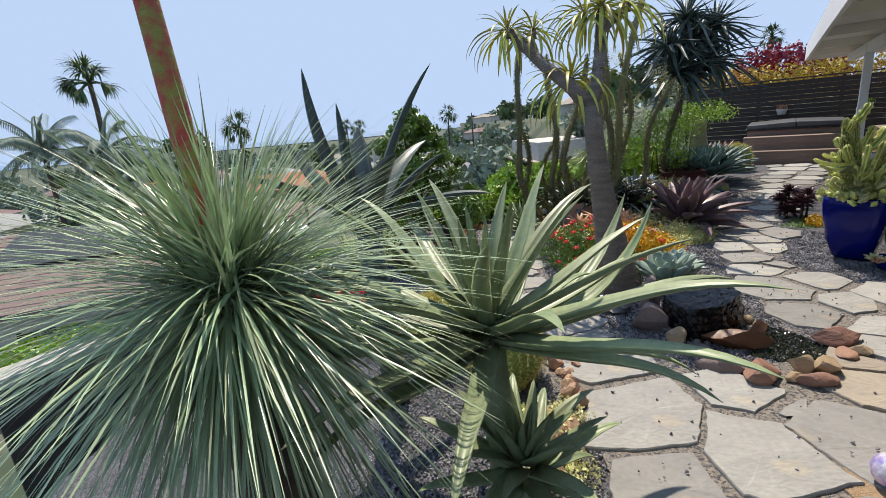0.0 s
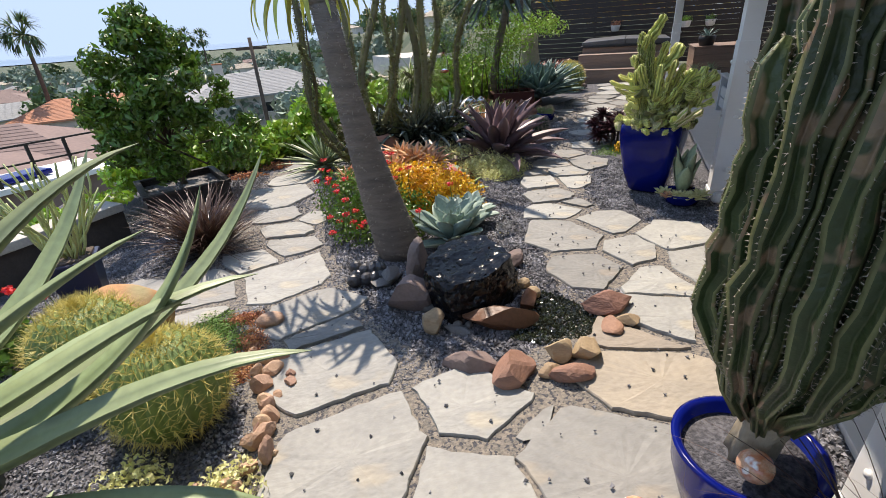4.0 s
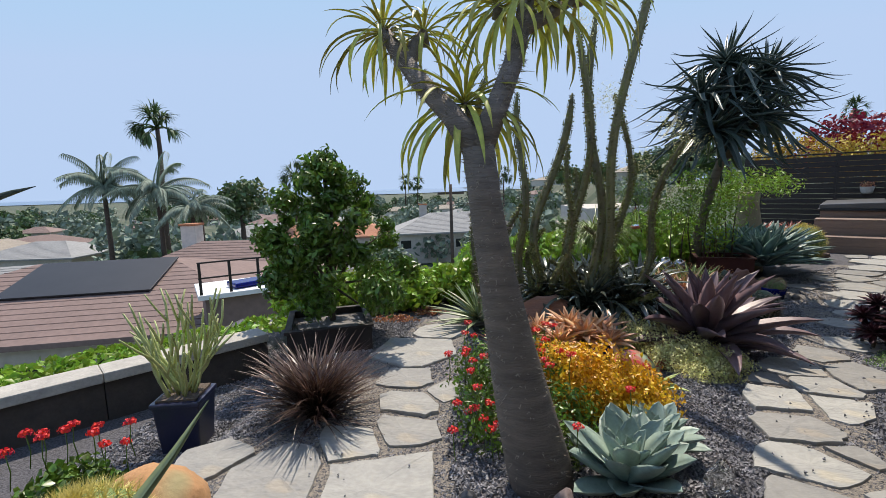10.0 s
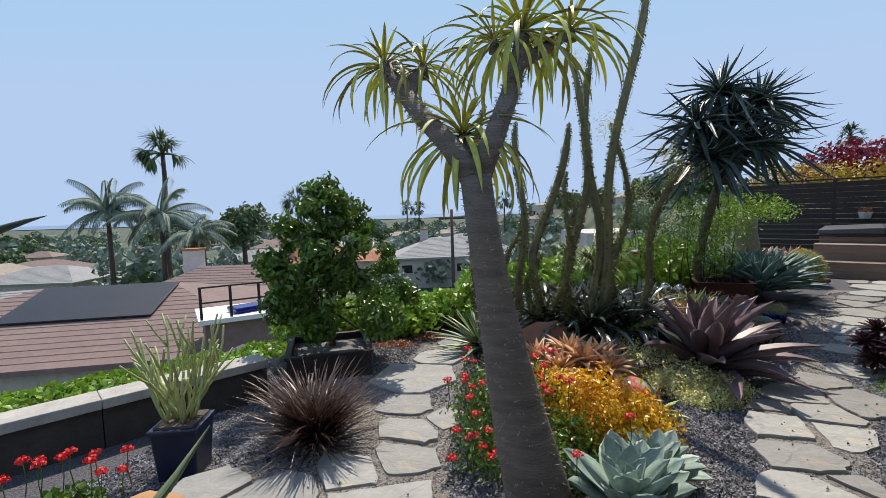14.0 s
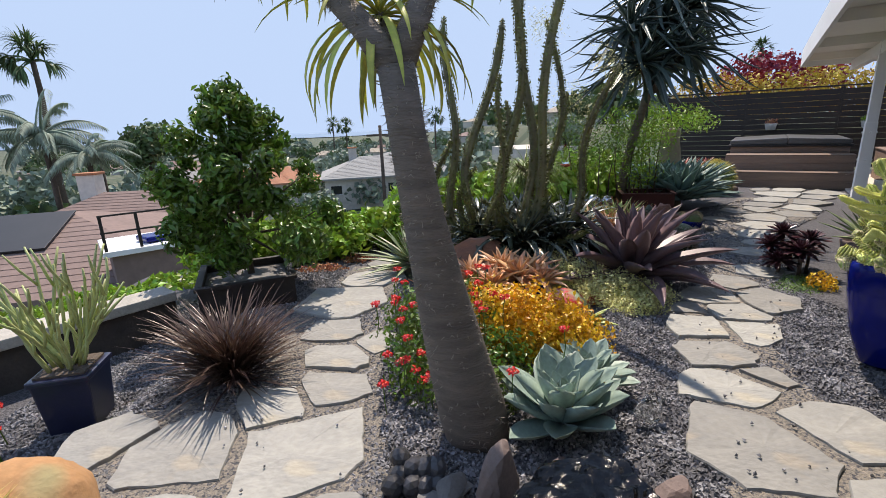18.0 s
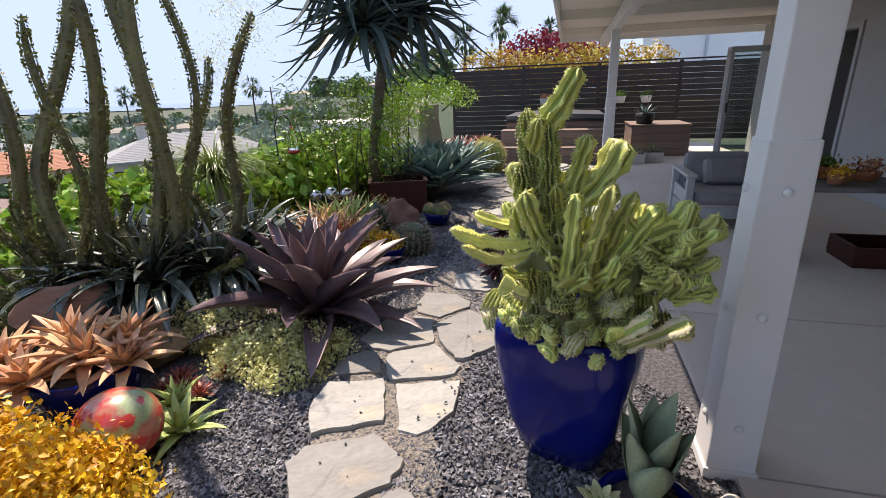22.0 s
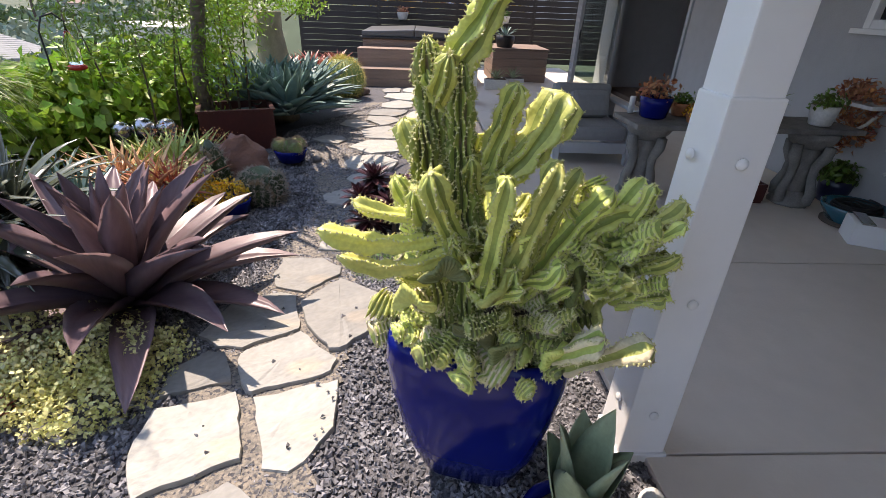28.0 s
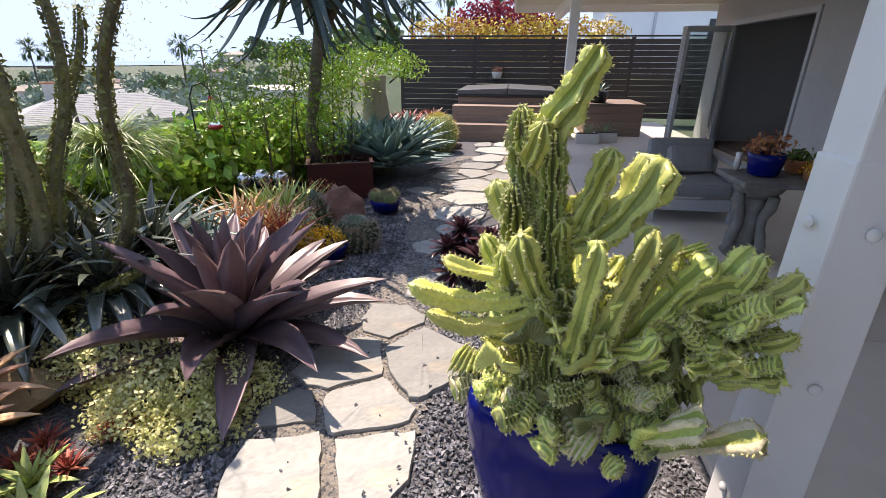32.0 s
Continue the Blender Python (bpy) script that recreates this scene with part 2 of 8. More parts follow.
M["agave_purple"] = mat("purple_agave_leaf", (0.20, 0.13, 0.14), (0.095, 0.065, 0.075), 0.4, 3.0, vary=0.6, leaf=0.05, spec=0.5, stretch=(0.5, 4, 1))
M["agave_dark"] = mat("dark_green_strap_leaf", (0.10, 0.12, 0.085), (0.05, 0.062, 0.045), 0.24, 5.0, vary=0.6, leaf=0.06, spec=1.0)
M["aloe_dark"] = mat("dark_tree_aloe_leaf", (0.064, 0.096, 0.08), (0.04, 0.064, 0.0544), 0.38, 5.0, vary=0.4, leaf=0.05)
M["bluegreen"] = mat("blue_green_foxtail_leaf", (0.18, 0.29, 0.26), (0.12, 0.20, 0.185), 0.42, 5.0, vary=0.4, leaf=0.1)
M["aloe_orange"] = mat("sun_reddened_aloe_leaf", (0.74, 0.34, 0.20), (0.62, 0.45, 0.23), 0.42, 4.0, vary=0.5, leaf=0.2)
M["aloe_red"] = mat("red_aloe_leaf", (0.45, 0.08, 0.06), (0.36, 0.15, 0.10), 0.4, 4.0, vary=0.5, leaf=0.15)
M["spike_leaf"] = mat("silver_green_needle_leaf", (0.42, 0.52, 0.34), (0.24, 0.34, 0.16), 0.3, 3.0, vary=0.8, island=True, leaf=0.2)
M["brown_grass"] = mat("bronze_strap_leaf", (0.13, 0.075, 0.055), (0.07, 0.042, 0.033), 0.35, 4.0, vary=0.9, island=True, leaf=0.2)
M["pony"] = mat("ponytail_leaf", (0.27, 0.33, 0.09), (0.14, 0.2, 0.05), 0.38, 3.0, vary=0.8, island=True, leaf=0.3)
M["leaf_green"] = mat("glossy_green_leaf", (0.15, 0.25, 0.035), (0.07, 0.14, 0.022), 0.33, 5.0, vary=0.9, island=True, leaf=0.4)
M["leaf_lime"] = mat("bright_green_leaf", (0.31, 0.46, 0.055), (0.16, 0.30, 0.03), 0.42, 5.0, vary=0.8, island=True, leaf=0.45)
M["leaf_dark"] = mat("dark_tree_leaf", (0.10, 0.16, 0.055), (0.06, 0.105, 0.042), 0.6, 1.0, vary=0.8, island=True, leaf=0.25)
# far foliage: the haze of distance is mixed into the leaf colour
M["leaf_hazy"] = mat("haze_paled_tree_leaf", (0.22, 0.28, 0.20), (0.16, 0.22, 0.17), 0.7, 1.0, vary=0.6, island=True, leaf=0.15)
M["chartreuse"] = mat("chartreuse_succulent_leaf", (0.86, 0.82, 0.46), (0.64, 0.66, 0.26), 0.5, 6.0, vary=0.5, island=True, leaf=0.4)
M["mound_orange"] = mat("orange_succulent_leaf", (0.80, 0.40, 0.02), (0.78, 0.56, 0.05), 0.42, 3.5, vary=0.7, island=True, leaf=0.35)
M["petal_red"] = mat("red_petal", (0.85, 0.05, 0.035), (0.78, 0.03, 0.06), 0.5, 9.0, vary=0.4, island=True, leaf=0.3)
M["petal_bougain"] = mat("crimson_bract", (0.33, 0.018, 0.0525), (0.21, 0.015, 0.03), 0.6, 1.0, vary=0.8, island=True, leaf=0.2)
M["hedge_orange"] = mat("orange_tipped_hedge_leaf", (0.56, 0.30, 0.05), (0.40, 0.36, 0.05), 0.6, 1.0, vary=0.8, island=True, leaf=0.3)
M["groundcover"] = mat("fine_green_groundcover", (0.20, 0.33, 0.075), (0.13, 0.24, 0.06), 0.7, 6.0, vary=0.8, island=True, leaf=0.3)
M["sedum_red"] = mat("russet_sedum", (0.52, 0.18, 0.09), (0.40, 0.22, 0.11), 0.6, 8.0, vary=0.8, island=True, leaf=0.25)
M["cactus"] = mat("dark_green_cactus_skin", (0.055, 0.085, 0.028), (0.028, 0.042, 0.017), 0.42, 5.0, bump=0.5, spots=(0.24, 0.17, 0.10), spot_scale=9, spot_cut=0.58, vary=0.5)
M["cactus_edge"] = mat("pale_cactus_ridge", (0.17, 0.19, 0.075), (0.11, 0.11, 0.05), 0.5, 9.0, vary=0.4, spots=(0.30, 0.20, 0.12), spot_scale=12, spot_cut=0.62)
M["crest"] = mat("lime_crested_cactus_skin", (0.76, 0.78, 0.25), (0.54, 0.61, 0.15), 0.45, 12.0, vary=0.5, bump=0.3, bump_scale=60, leaf=0.1, spots=(0.42, 0.35, 0.22), spot_scale=8, spot_cut=0.68)
# these two greens are skin colour and also painted shade in the grooves
M["crest_dark"] = mat("dark_skin_and_groove_shade", (0.22, 0.245, 0.085), (0.10, 0.12, 0.045), 0.5, 12.0, vary=0.7, bump=0.4, bump_scale=50, spots=(0.24, 0.19, 0.12), spot_scale=8, spot_cut=0.6)
M["crest_mid"] = mat("green_skin_and_groove_shade", (0.40, 0.46, 0.12), (0.24, 0.30, 0.075), 0.5, 12.0, vary=0.5, bump=0.4, bump_scale=50, spots=(0.3, 0.25, 0.15), spot_scale=9, spot_cut=0.66)
M["crest_yellow"] = mat("sun_yellowed_cactus_skin", (0.84, 0.80, 0.26), (0.70, 0.70, 0.17), 0.45, 12.0, vary=0.3, bump=0.3, bump_scale=60, leaf=0.1)
M["crest_dry"] = mat("dried_cream_cactus_skin", (0.72, 0.66, 0.44), (0.5, 0.43, 0.27), 0.7, 14.0, vary=0.3, bump=0.6, bump_scale=50, spots=(0.25, 0.2, 0.13), spot_scale=16, spot_cut=0.6)
M["barrel"] = mat("barrel_cactus_skin", (0.196, 0.28, 0.07), (0.14, 0.21, 0.063), 0.55, 4.0)
M["spine"] = mat("golden_spine", (0.80, 0.70, 0.25), (0.66, 0.56, 0.18), 0.5, 9.0, leaf=0.2)
M["wool"] = mat("cream_cactus_wool", (0.74, 0.70, 0.42), (0.66, 0.66, 0.30), 0.9, 30.0, bump=0.5)
M["pencil"] = mat("pencil_stem", (0.46, 0.50, 0.20), (0.32, 0.36, 0.15), 0.5, 4.0, vary=0.4)
M["stem_scale"] = mat("olive_leaf_scale", (0.19, 0.205, 0.05), (0.095, 0.095, 0.035), 0.6, 6.0, vary=0.8, island=True, leaf=0.2)
M["ocotillo"] = mat("thorny_green_stem", (0.20, 0.19, 0.085), (0.12, 0.105, 0.065), 0.7, 6.0, vary=0.4, bump=0.9, bump_scale=40)
M["flower_spike"] = mat("red_bloom_spike", (0.42, 0.07, 0.05), (0.26, 0.24, 0.05), 0.7, 22.0, bump=0.9, bump_scale=60, contrast=0.1)
M["roof_brown"] = mat("brown_shingle", (0.25, 0.175, 0.15), (0.205, 0.145, 0.125), 0.9, 0.6, vary=0.15)
M["roof_grey"] = mat("grey_roofing", (0.31, 0.31, 0.295), (0.26, 0.26, 0.25), 0.9, 0.4, vary=0.2)
M["roof_tan"] = mat("tan_roofing", (0.42, 0.36, 0.28), (0.36, 0.31, 0.25), 0.9, 0.4, vary=0.2)
M["roof_terra"] = mat("terracotta_roof", (0.50, 0.22, 0.12), (0.42, 0.2, 0.12), 0.9, 0.8)
M["wall_far"] = mat("house_wall", (0.60, 0.55, 0.48), (0.52, 0.48, 0.42), 0.9, 0.4, vary=0.3)
M["solar"] = mat("solar_mat", (0.012, 0.014, 0.018), (0.02, 0.022, 0.026), 0.5, 0.8)
M["mesh_dark"] = mat("dark_window", (0.02, 0.025, 0.03), (0.015, 0.018, 0.02), 0.1, 1.0)
M["teal"] = mat("teal_glaze", (0.015, 0.12, 0.17), (0.01, 0.09, 0.13), 0.2, 5.0, coat=0.5)
M["stone_carved"] = mat("carved_grey_concrete", (0.26, 0.25, 0.23), (0.16, 0.155, 0.145), 0.9, 9.0, bump=0.7, bump_scale=30)
M["cushion"] = mat("grey_cushion_fabric", (0.30, 0.305, 0.31), (0.26, 0.265, 0.27), 0.95, 20.0, bump=0.4, bump_scale=200, grain=0.2)
M["terracotta"] = mat("terracotta_clay", (0.42, 0.17, 0.08), (0.33, 0.14, 0.07), 0.85, 8.0)
M["clay_pink"] = mat("painted_ball_glaze", (0.50, 0.16, 0.10), (0.35, 0.42, 0.22), 0.25, 9.0, coat=0.5, spots=(0.60, 0.06, 0.05), spot_scale=13, spot_cut=0.5, contrast=0.06, detail=1.0)
M["tub_cover"] = mat("grey_vinyl_cover", (0.10, 0.10, 0.10), (0.08, 0.08, 0.08), 0.4, 2.0)
M["steel"] = mat("brushed_steel", (0.55, 0.55, 0.56), (0.5, 0.5, 0.5), 0.2, 8.0, metal=1.0)
M["red_paint"] = mat("red_lacquer", (0.45, 0.02, 0.02), (0.38, 0.015, 0.015), 0.35, 8.0)
M["white_ceramic"] = mat("white_glazed_ceramic", (0.70, 0.69, 0.66), (0.62, 0.61, 0.58), 0.3, 5.0, coat=0.3)
M["rubber"] = mat("black_rubber", (0.02, 0.02, 0.02), (0.03, 0.03, 0.03), 0.7, 9.0)


def glass(name, tint, rough=0.02, ior=1.45):
    m = bpy.data.materials.new(name)
    m.use_nodes = True
    p = m.node_tree.nodes["Principled BSDF"]
    p.inputs["Base Color"].default_value = (*tint, 1)
    p.inputs["Transmission Weight"].default_value, p.inputs["Roughness"].default_value, p.inputs["IOR"].default_value = 1.0, rough, ior
    return m


M["glass_clear"] = glass("clear_glass", (0.93, 0.96, 0.95))
M["glass_violet"] = mat("iridescent_violet_glass", (0.36, 0.28, 0.60), (0.78, 0.70, 0.82), 0.08, 22.0, coat=0.8, metal=0.25, contrast=0.1, spots=(0.85, 0.82, 0.86), spot_scale=26, spot_cut=0.6)
M["glass_pearl"] = mat("pearl_glass", (0.66, 0.66, 0.65), (0.50, 0.48, 0.46), 0.1, 9.0, coat=0.8, metal=0.25, spots=(0.80, 0.80, 0.80), spot_scale=20, spot_cut=0.62)
M["glass_amber"] = mat("amber_swirl_glass", (0.70, 0.45, 0.28), (0.58, 0.20, 0.09), 0.1, 24.0, coat=0.8, contrast=0.1, spots=(0.85, 0.80, 0.72), spot_scale=22, spot_cut=0.58)

# ---- building tools ----
def rnd(a, b):
    return random.uniform(a, b)


def mesh_of(name, verts, faces, smooth=True):
    me = bpy.data.meshes.new(name)
    me.from_pydata([tuple(v) for v in verts], [], [tuple(f) for f in faces])
    if smooth:
        me.polygons.foreach_set("use_smooth", [True] * len(me.polygons))
    me.update()
    return me


class Geo:
    """Collects vertices and faces for one mesh."""

    def __init__(self):
        self.v, self.f, self.n = [], [], 0

    def add(self, verts, faces, m=None):
        verts = np.asarray(verts, float)
        if m is not None:
            a = np.array(m)
            verts = verts @ a[:3, :3].T + a[:3, 3]
        self.v.append(verts)
        k = self.n
        self.f.extend([tuple(i + k for i in f) for f in faces])
        self.n += len(verts)
        return self

    def mesh(self, name="mesh", smooth=True):
        return mesh_of(name, np.concatenate(self.v) if self.v else [], self.f, smooth)


def thing(name, x=0, y=0, z=0, rz=0, label="", category="", group="", kind=""):
    ob = new(name)
    ob.empty_display_size = 0.05
    ob.matrix_basis = pose(x, y, z, 0, 0, rz)
    return tagged(ob, label, category, group, kind)


def part(name, data, material, parent=None, label="", m=None):
    """One mesh object (from a mesh, Geo or bmesh) under a thing or a part."""
    if isinstance(data, Geo):
        data = data.mesh(name)
    elif isinstance(data, bmesh.types.BMesh):
        bm, data = data, bpy.data.meshes.new(name)
        bm.to_mesh(data)
        bm.free()
    if material is not None and not data.materials:
        data.materials.append(M[material])
    ob = new(name, data)
    if parent is not None:
        ob.parent = parent
    if m is not None:
        ob.matrix_basis = m
    return tagged(ob, label)


def solo(name, data, material, m, label, category, group="", kind=""):
    return tagged(part(name, data, material, None, "", m), label, category, group, kind)


def box_geo(w, d, h, bevel=0.0, base=True):
    """A box centred in x and y, standing on z = 0, with bevelled edges."""
    bm = bmesh.new()
    bmesh.ops.create_cube(bm, size=1)
    bmesh.ops.scale(bm, vec=(w, d, h), verts=bm.verts)
    if base:
        bmesh.ops.translate(bm, vec=(0, 0, h / 2), verts=bm.verts)
    if bevel:
        bmesh.ops.bevel(bm, geom=bm.edges[:], offset=bevel, segments=2, affect="EDGES", profile=0.6)
    return bm


def lathe(profile, sides=40, squash=0.0):
    """Turns a list of (radius, height) round z; squash pulls the round towards a rounded square."""
    v, f = [], []
    for r, z in profile:
        for k in range(sides):
            a = 2 * math.pi * k / sides
            c, s = math.cos(a), math.sin(a)
            q = 1.0
            if squash:
                q = 1 / (abs(c) ** squash + abs(s) ** squash) ** (1 / squash)
            v.append((r * q * c, r * q * s, z))
    for j in range(len(profile) - 1):
        for k in range(sides):
            a, b = j * sides + k, j * sides + (k + 1) % sides
            f.append((a, b, b + sides, a + sides))
    n = len(v)
    f.append(tuple(range(sides - 1, -1, -1)))
    f.append(tuple(range(n - sides, n)))
    return v, f


def tube(points, radii, sides=10, ribs=0, depth=0.0, cap=True):
    """A tube along points; ribs gives it that many ridges of that depth."""
    pts = [Vector(p) for p in points]
    n = len(pts)
    v, f = [], []
    up = Vector((0.13, 0.31, 0.94)).normalized()
    d0 = (pts[1] - pts[0]).normalized()
    x = d0.orthogonal().normalized() if abs(d0.dot(up)) > 0.98 else d0.cross(up).normalized()
    for i in range(n):
        d = (pts[min(i + 1, n - 1)] - pts[max(i - 1, 0)]).normalized()
        x = (x - d * x.dot(d)).normalized()
        y = d.cross(x)
        for k in range(sides):
            a = 2 * math.pi * k / sides
            r = radii[i]
            if ribs:
                r *= 1 - (depth * (1 - 0.75 * max(0.0, (i - n + 4) / 3))) * (0.5 - 0.5 * math.cos(a * ribs)) ** 0.6
            v.append(pts[i] + (x * math.cos(a) + y * math.sin(a)) * r)
    for i in range(n - 1):
        for k in range(sides):
            a, b = i * sides + k, i * sides + (k + 1) % sides
            f.append((a, b, b + sides, a + sides))
    if cap:
        f.append(tuple(range(sides - 1, -1, -1)))
        f.append(tuple(range((n - 1) * sides, n * sides)))
    return v, f


def bend(p0, d0, length, n=8, wander=0.15, lift=0.0, rng=random):
    """A wandering line of n + 1 points."""
    p, d = Vector(p0), Vector(d0).normalized()
    out = [p.copy()]
    for _ in range(n):
        d = (d + Vector((rng.uniform(-1, 1), rng.uniform(-1, 1), rng.uniform(-1, 1) + 0)) * wander + Vector((0, 0, lift))).normalized()
        p = p + d * (length / n)
        out.append(p.copy())
    return out


def leaf_geo(L, W, n=9, start=0.0, droop=60.0, hook=0.0, channel=0.35, thick=0.12, base_w=0.55, peak=0.3, teeth=0.0, side=0.0, sharp=1.0):
    """A fleshy leaf from the origin along +x; start: its rise in degrees, droop: degrees it sinks along its length,
    hook: extra bend at the tip, channel: how deep its upper side is hollowed."""
    v, f = [], []
    p = Vector((0, 0, 0))
    for i in range(n + 1):
        s = i / n
        ang = radians(start - droop * s ** 1.3 + hook * max(0, s - 0.55) ** 1.5 * 3)
        if i:
            p = p + Vector((math.cos(ang) * math.cos(radians(side * s)), math.cos(ang) * math.sin(radians(side * s)), math.sin(ang))) * (L / n)
        if s < peak:
            w = base_w + (1 - base_w) * math.sin(s / peak * math.pi / 2)
        else:
            w = max(0.0, 1 - ((s - peak) / (1 - peak)) ** (1.7 / sharp)) ** (0.85 * sharp)
        w = W / 2 * max(w, 0.02)
        up = Vector((-math.sin(ang), 0, math.cos(ang)))
        t = W * thick * (1 - s) ** 0.7 + 0.001
        tooth = 1 + teeth * (i % 2)
        for q in (1.0, 0.55, 0.0, -0.55, -1.0):
            v.append(p + Vector((0, q * w * tooth, 0)) + up * (channel * w * q * q))
        v += [p + Vector((0, -0.5 * w, 0)) - up * (t - channel * w * 0.25), p - up * t, p + Vector((0, 0.5 * w, 0)) - up * (t - channel * w * 0.25)]
    for i in range(n):
        for k in range(8):
            a, b = i * 8 + k, i * 8 + (k + 1) % 8
            f.append((b, a, a + 8, b + 8))
    f.append(tuple(range(8)))
    return v, f


def blade_field(rows, n=6, fold=0.25):
    """Many thin blades in one go. Rows: base(3), azimuth, rise, droop, length, width."""
    r = np.asarray(rows, float)
    k = len(r)
    base, az, rise, droop, L, W = r[:, :3], r[:, 3], r[:, 4], r[:, 5], r[:, 6], r[:, 7]
    out = np.zeros((k, n + 1, 3, 3))
    p = base.copy()
    ca, sa = np.cos(az), np.sin(az)
    for i in range(n + 1):
        s = i / n
        ang = rise - droop * s ** 1.3
        d = np.stack([np.cos(ang) * ca, np.cos(ang) * sa, np.sin(ang)], 1)
        if i:
            p = p + d * (L / n)[:, None]
        u = np.stack([-np.sin(ang) * ca, -np.sin(ang) * sa, np.cos(ang)], 1)
        side = np.stack([-sa, ca, np.zeros(k)], 1)
        w = (W / 2 * max(0.03, min(1, 0.6 + 1.6 * s) * (1 - s ** 2.2)))[:, None]
        out[:, i, 0] = p + side * w + u * w * fold
        out[:, i, 1] = p
        out[:, i, 2] = p - side * w + u * w * fold
    v = out.reshape(-1, 3)
    f = []
    for j in range(k):
        o = j * (n + 1) * 3
        for i in range(n):
            a = o + i * 3
            f.append((a, a + 1, a + 4, a + 3))
            f.append((a + 1, a + 2, a + 5, a + 4))
    return v, f


def leaf_cloud(centres, normals, size, rng, aspect=0.45, spread=0.9, flat=0.35):
    """Small pointed leaves at the centres, turned loosely along the normals."""
    k = len(centres)
    c = np.asarray(centres, float)
    nrm = np.asarray(normals, float) + rng.normal(0, spread, (k, 3))
    nrm /= np.linalg.norm(nrm, axis=1)[:, None] + 1e-9
    t = rng.normal(0, 1, (k, 3))
    t[:, 2] -= flat
    t -= nrm * (t * nrm).sum(1)[:, None]
    t /= np.linalg.norm(t, axis=1)[:, None] + 1e-9
    b = np.cross(nrm, t)
    s = (size * rng.uniform(0.6, 1.3, k))[:, None]
    v = np.zeros((k, 5, 3))
    v[:, 0] = c - t * s * 0.5
    v[:, 1] = c - b * s * aspect * 0.5 + nrm * s * 0.08
    v[:, 2] = c + t * s * 0.5 - nrm * s * 0.12
    v[:, 3] = c + b * s * aspect * 0.5 + nrm * s * 0.08
    v[:, 4] = c - nrm * s * 0.03
    f = []
    for j in range(k):
        o = j * 5
        f += [(o, o + 1, o + 4), (o + 1, o + 2, o + 4), (o + 2, o + 3, o + 4), (o + 3, o, o + 4)]
    return v.reshape(-1, 3), f


def bush_points(lobes, count, rng, shell=0.55):
    """Leaf places and outward ways, spread over a heap of lobes (x, y, z, rx, ry, rz)."""
    lobes = np.asarray(lobes, float)
    w = lobes[:, 3] * lobes[:, 4] + lobes[:, 3] * lobes[:, 5]
    which = rng.choice(len(lobes), count, p=w / w.sum())
    d = rng.normal(0, 1, (count, 3))
    d /= np.linalg.norm(d, axis=1)[:, None]
    r = shell + (1 - shell) * rng.random(count) ** 0.6
    bump = 1 + 0.16 * np.sin(d[:, 0] * 7 + which) * np.sin(d[:, 1] * 6 + which * 2) + 0.08 * rng.normal(0, 1, count)
    c = lobes[which, :3] + d * lobes[which, 3:] * (r * bump)[:, None]
    return c, d


def rock_mesh(name, sx, sy, sz, seed, cuts=7, rough=0.12, sub=3):
    """A broken stone: a ball cut by random planes, roughened, and standing on z = 0."""
    rng = random.Random(seed)
    bm = bmesh.new()
    bmesh.ops.create_icosphere(bm, subdivisions=sub, radius=1)
    planes = []
    for _ in range(cuts):
        d = Vector((rng.uniform(-1, 1), rng.uniform(-1, 1), rng.uniform(-0.7, 1))).normalized()
        planes.append((d, rng.uniform(0.5, 0.82)))
    off = Vector((seed * 1.7, seed * 0.3, 0))
    for v in bm.verts:
        for d, h in planes:
            k = v.co.dot(d)
            if k > h:
                v.co -= d * (k - h)
        v.co *= 1 + rough * noise.noise(v.co * 2.2 + off) + rough * 0.4 * noise.noise(v.co * 6 + off)
        v.co.x, v.co.y, v.co.z = v.co.x * sx, v.co.y * sy, v.co.z * sz
    low = min(v.co.z for v in bm.verts)
    for v in bm.verts:
        v.co.z -= low + sz * 0.12
    me = bpy.data.meshes.new(name)
    bm.to_mesh(me)
    bm.free()
    return me


def rock(name, x, y, sx, sy, sz, material, label, seed, rz=0, z=0.0, cuts=7, rough=0.12, sub=3, group="", category="rock", smooth=False):
    me = rock_mesh(name, sx, sy, sz * 0.55, seed, cuts, rough, sub)
    if smooth:
        me.polygons.foreach_set("use_smooth", [True] * len(me.polygons))
    return solo(name, me, material, pose(x, y, z, 0, 0, rz), label, category, group)


def rosette(parent, meshes, material, count, rise_in=80, rise_out=5, size_in=0.55, size_out=1.0, z_in=0.06, r0=0.02, jitter=6, name="leaf", stem=0.0, rng=random):
    """Leaves of their own round a parent, from the upright heart to the spread outer ones; meshes run from young to old."""
    for i in range(count):
        s = i / max(1, count - 1)
        az = i * 137.508 + rng.uniform(-jitter, jitter)
        rise = rise_in + (rise_out - rise_in) * s ** 0.8 + rng.uniform(-jitter, jitter)
        k = size_in + (size_out - size_in) * min(1, s * 1.6) + rng.uniform(-0.05, 0.05)
        me = meshes[min(len(meshes) - 1, int(s * len(meshes)))]
        r = r0 * (0.3 + 0.7 * s)
        a = radians(az)
        m = Matrix.Translation((r * math.cos(a), r * math.sin(a), z_in * (1 - s) + stem)) @ pose(0, 0, 0, 0, 0, az) @ pose(0, 0, 0, 0, -rise, 0) @ Matrix.Scale(k, 4)
        part(name, me, material, parent, "", m)


def leaf_meshes(name, specs):
    return [mesh_of(name, *leaf_geo(**s)) for s in specs]


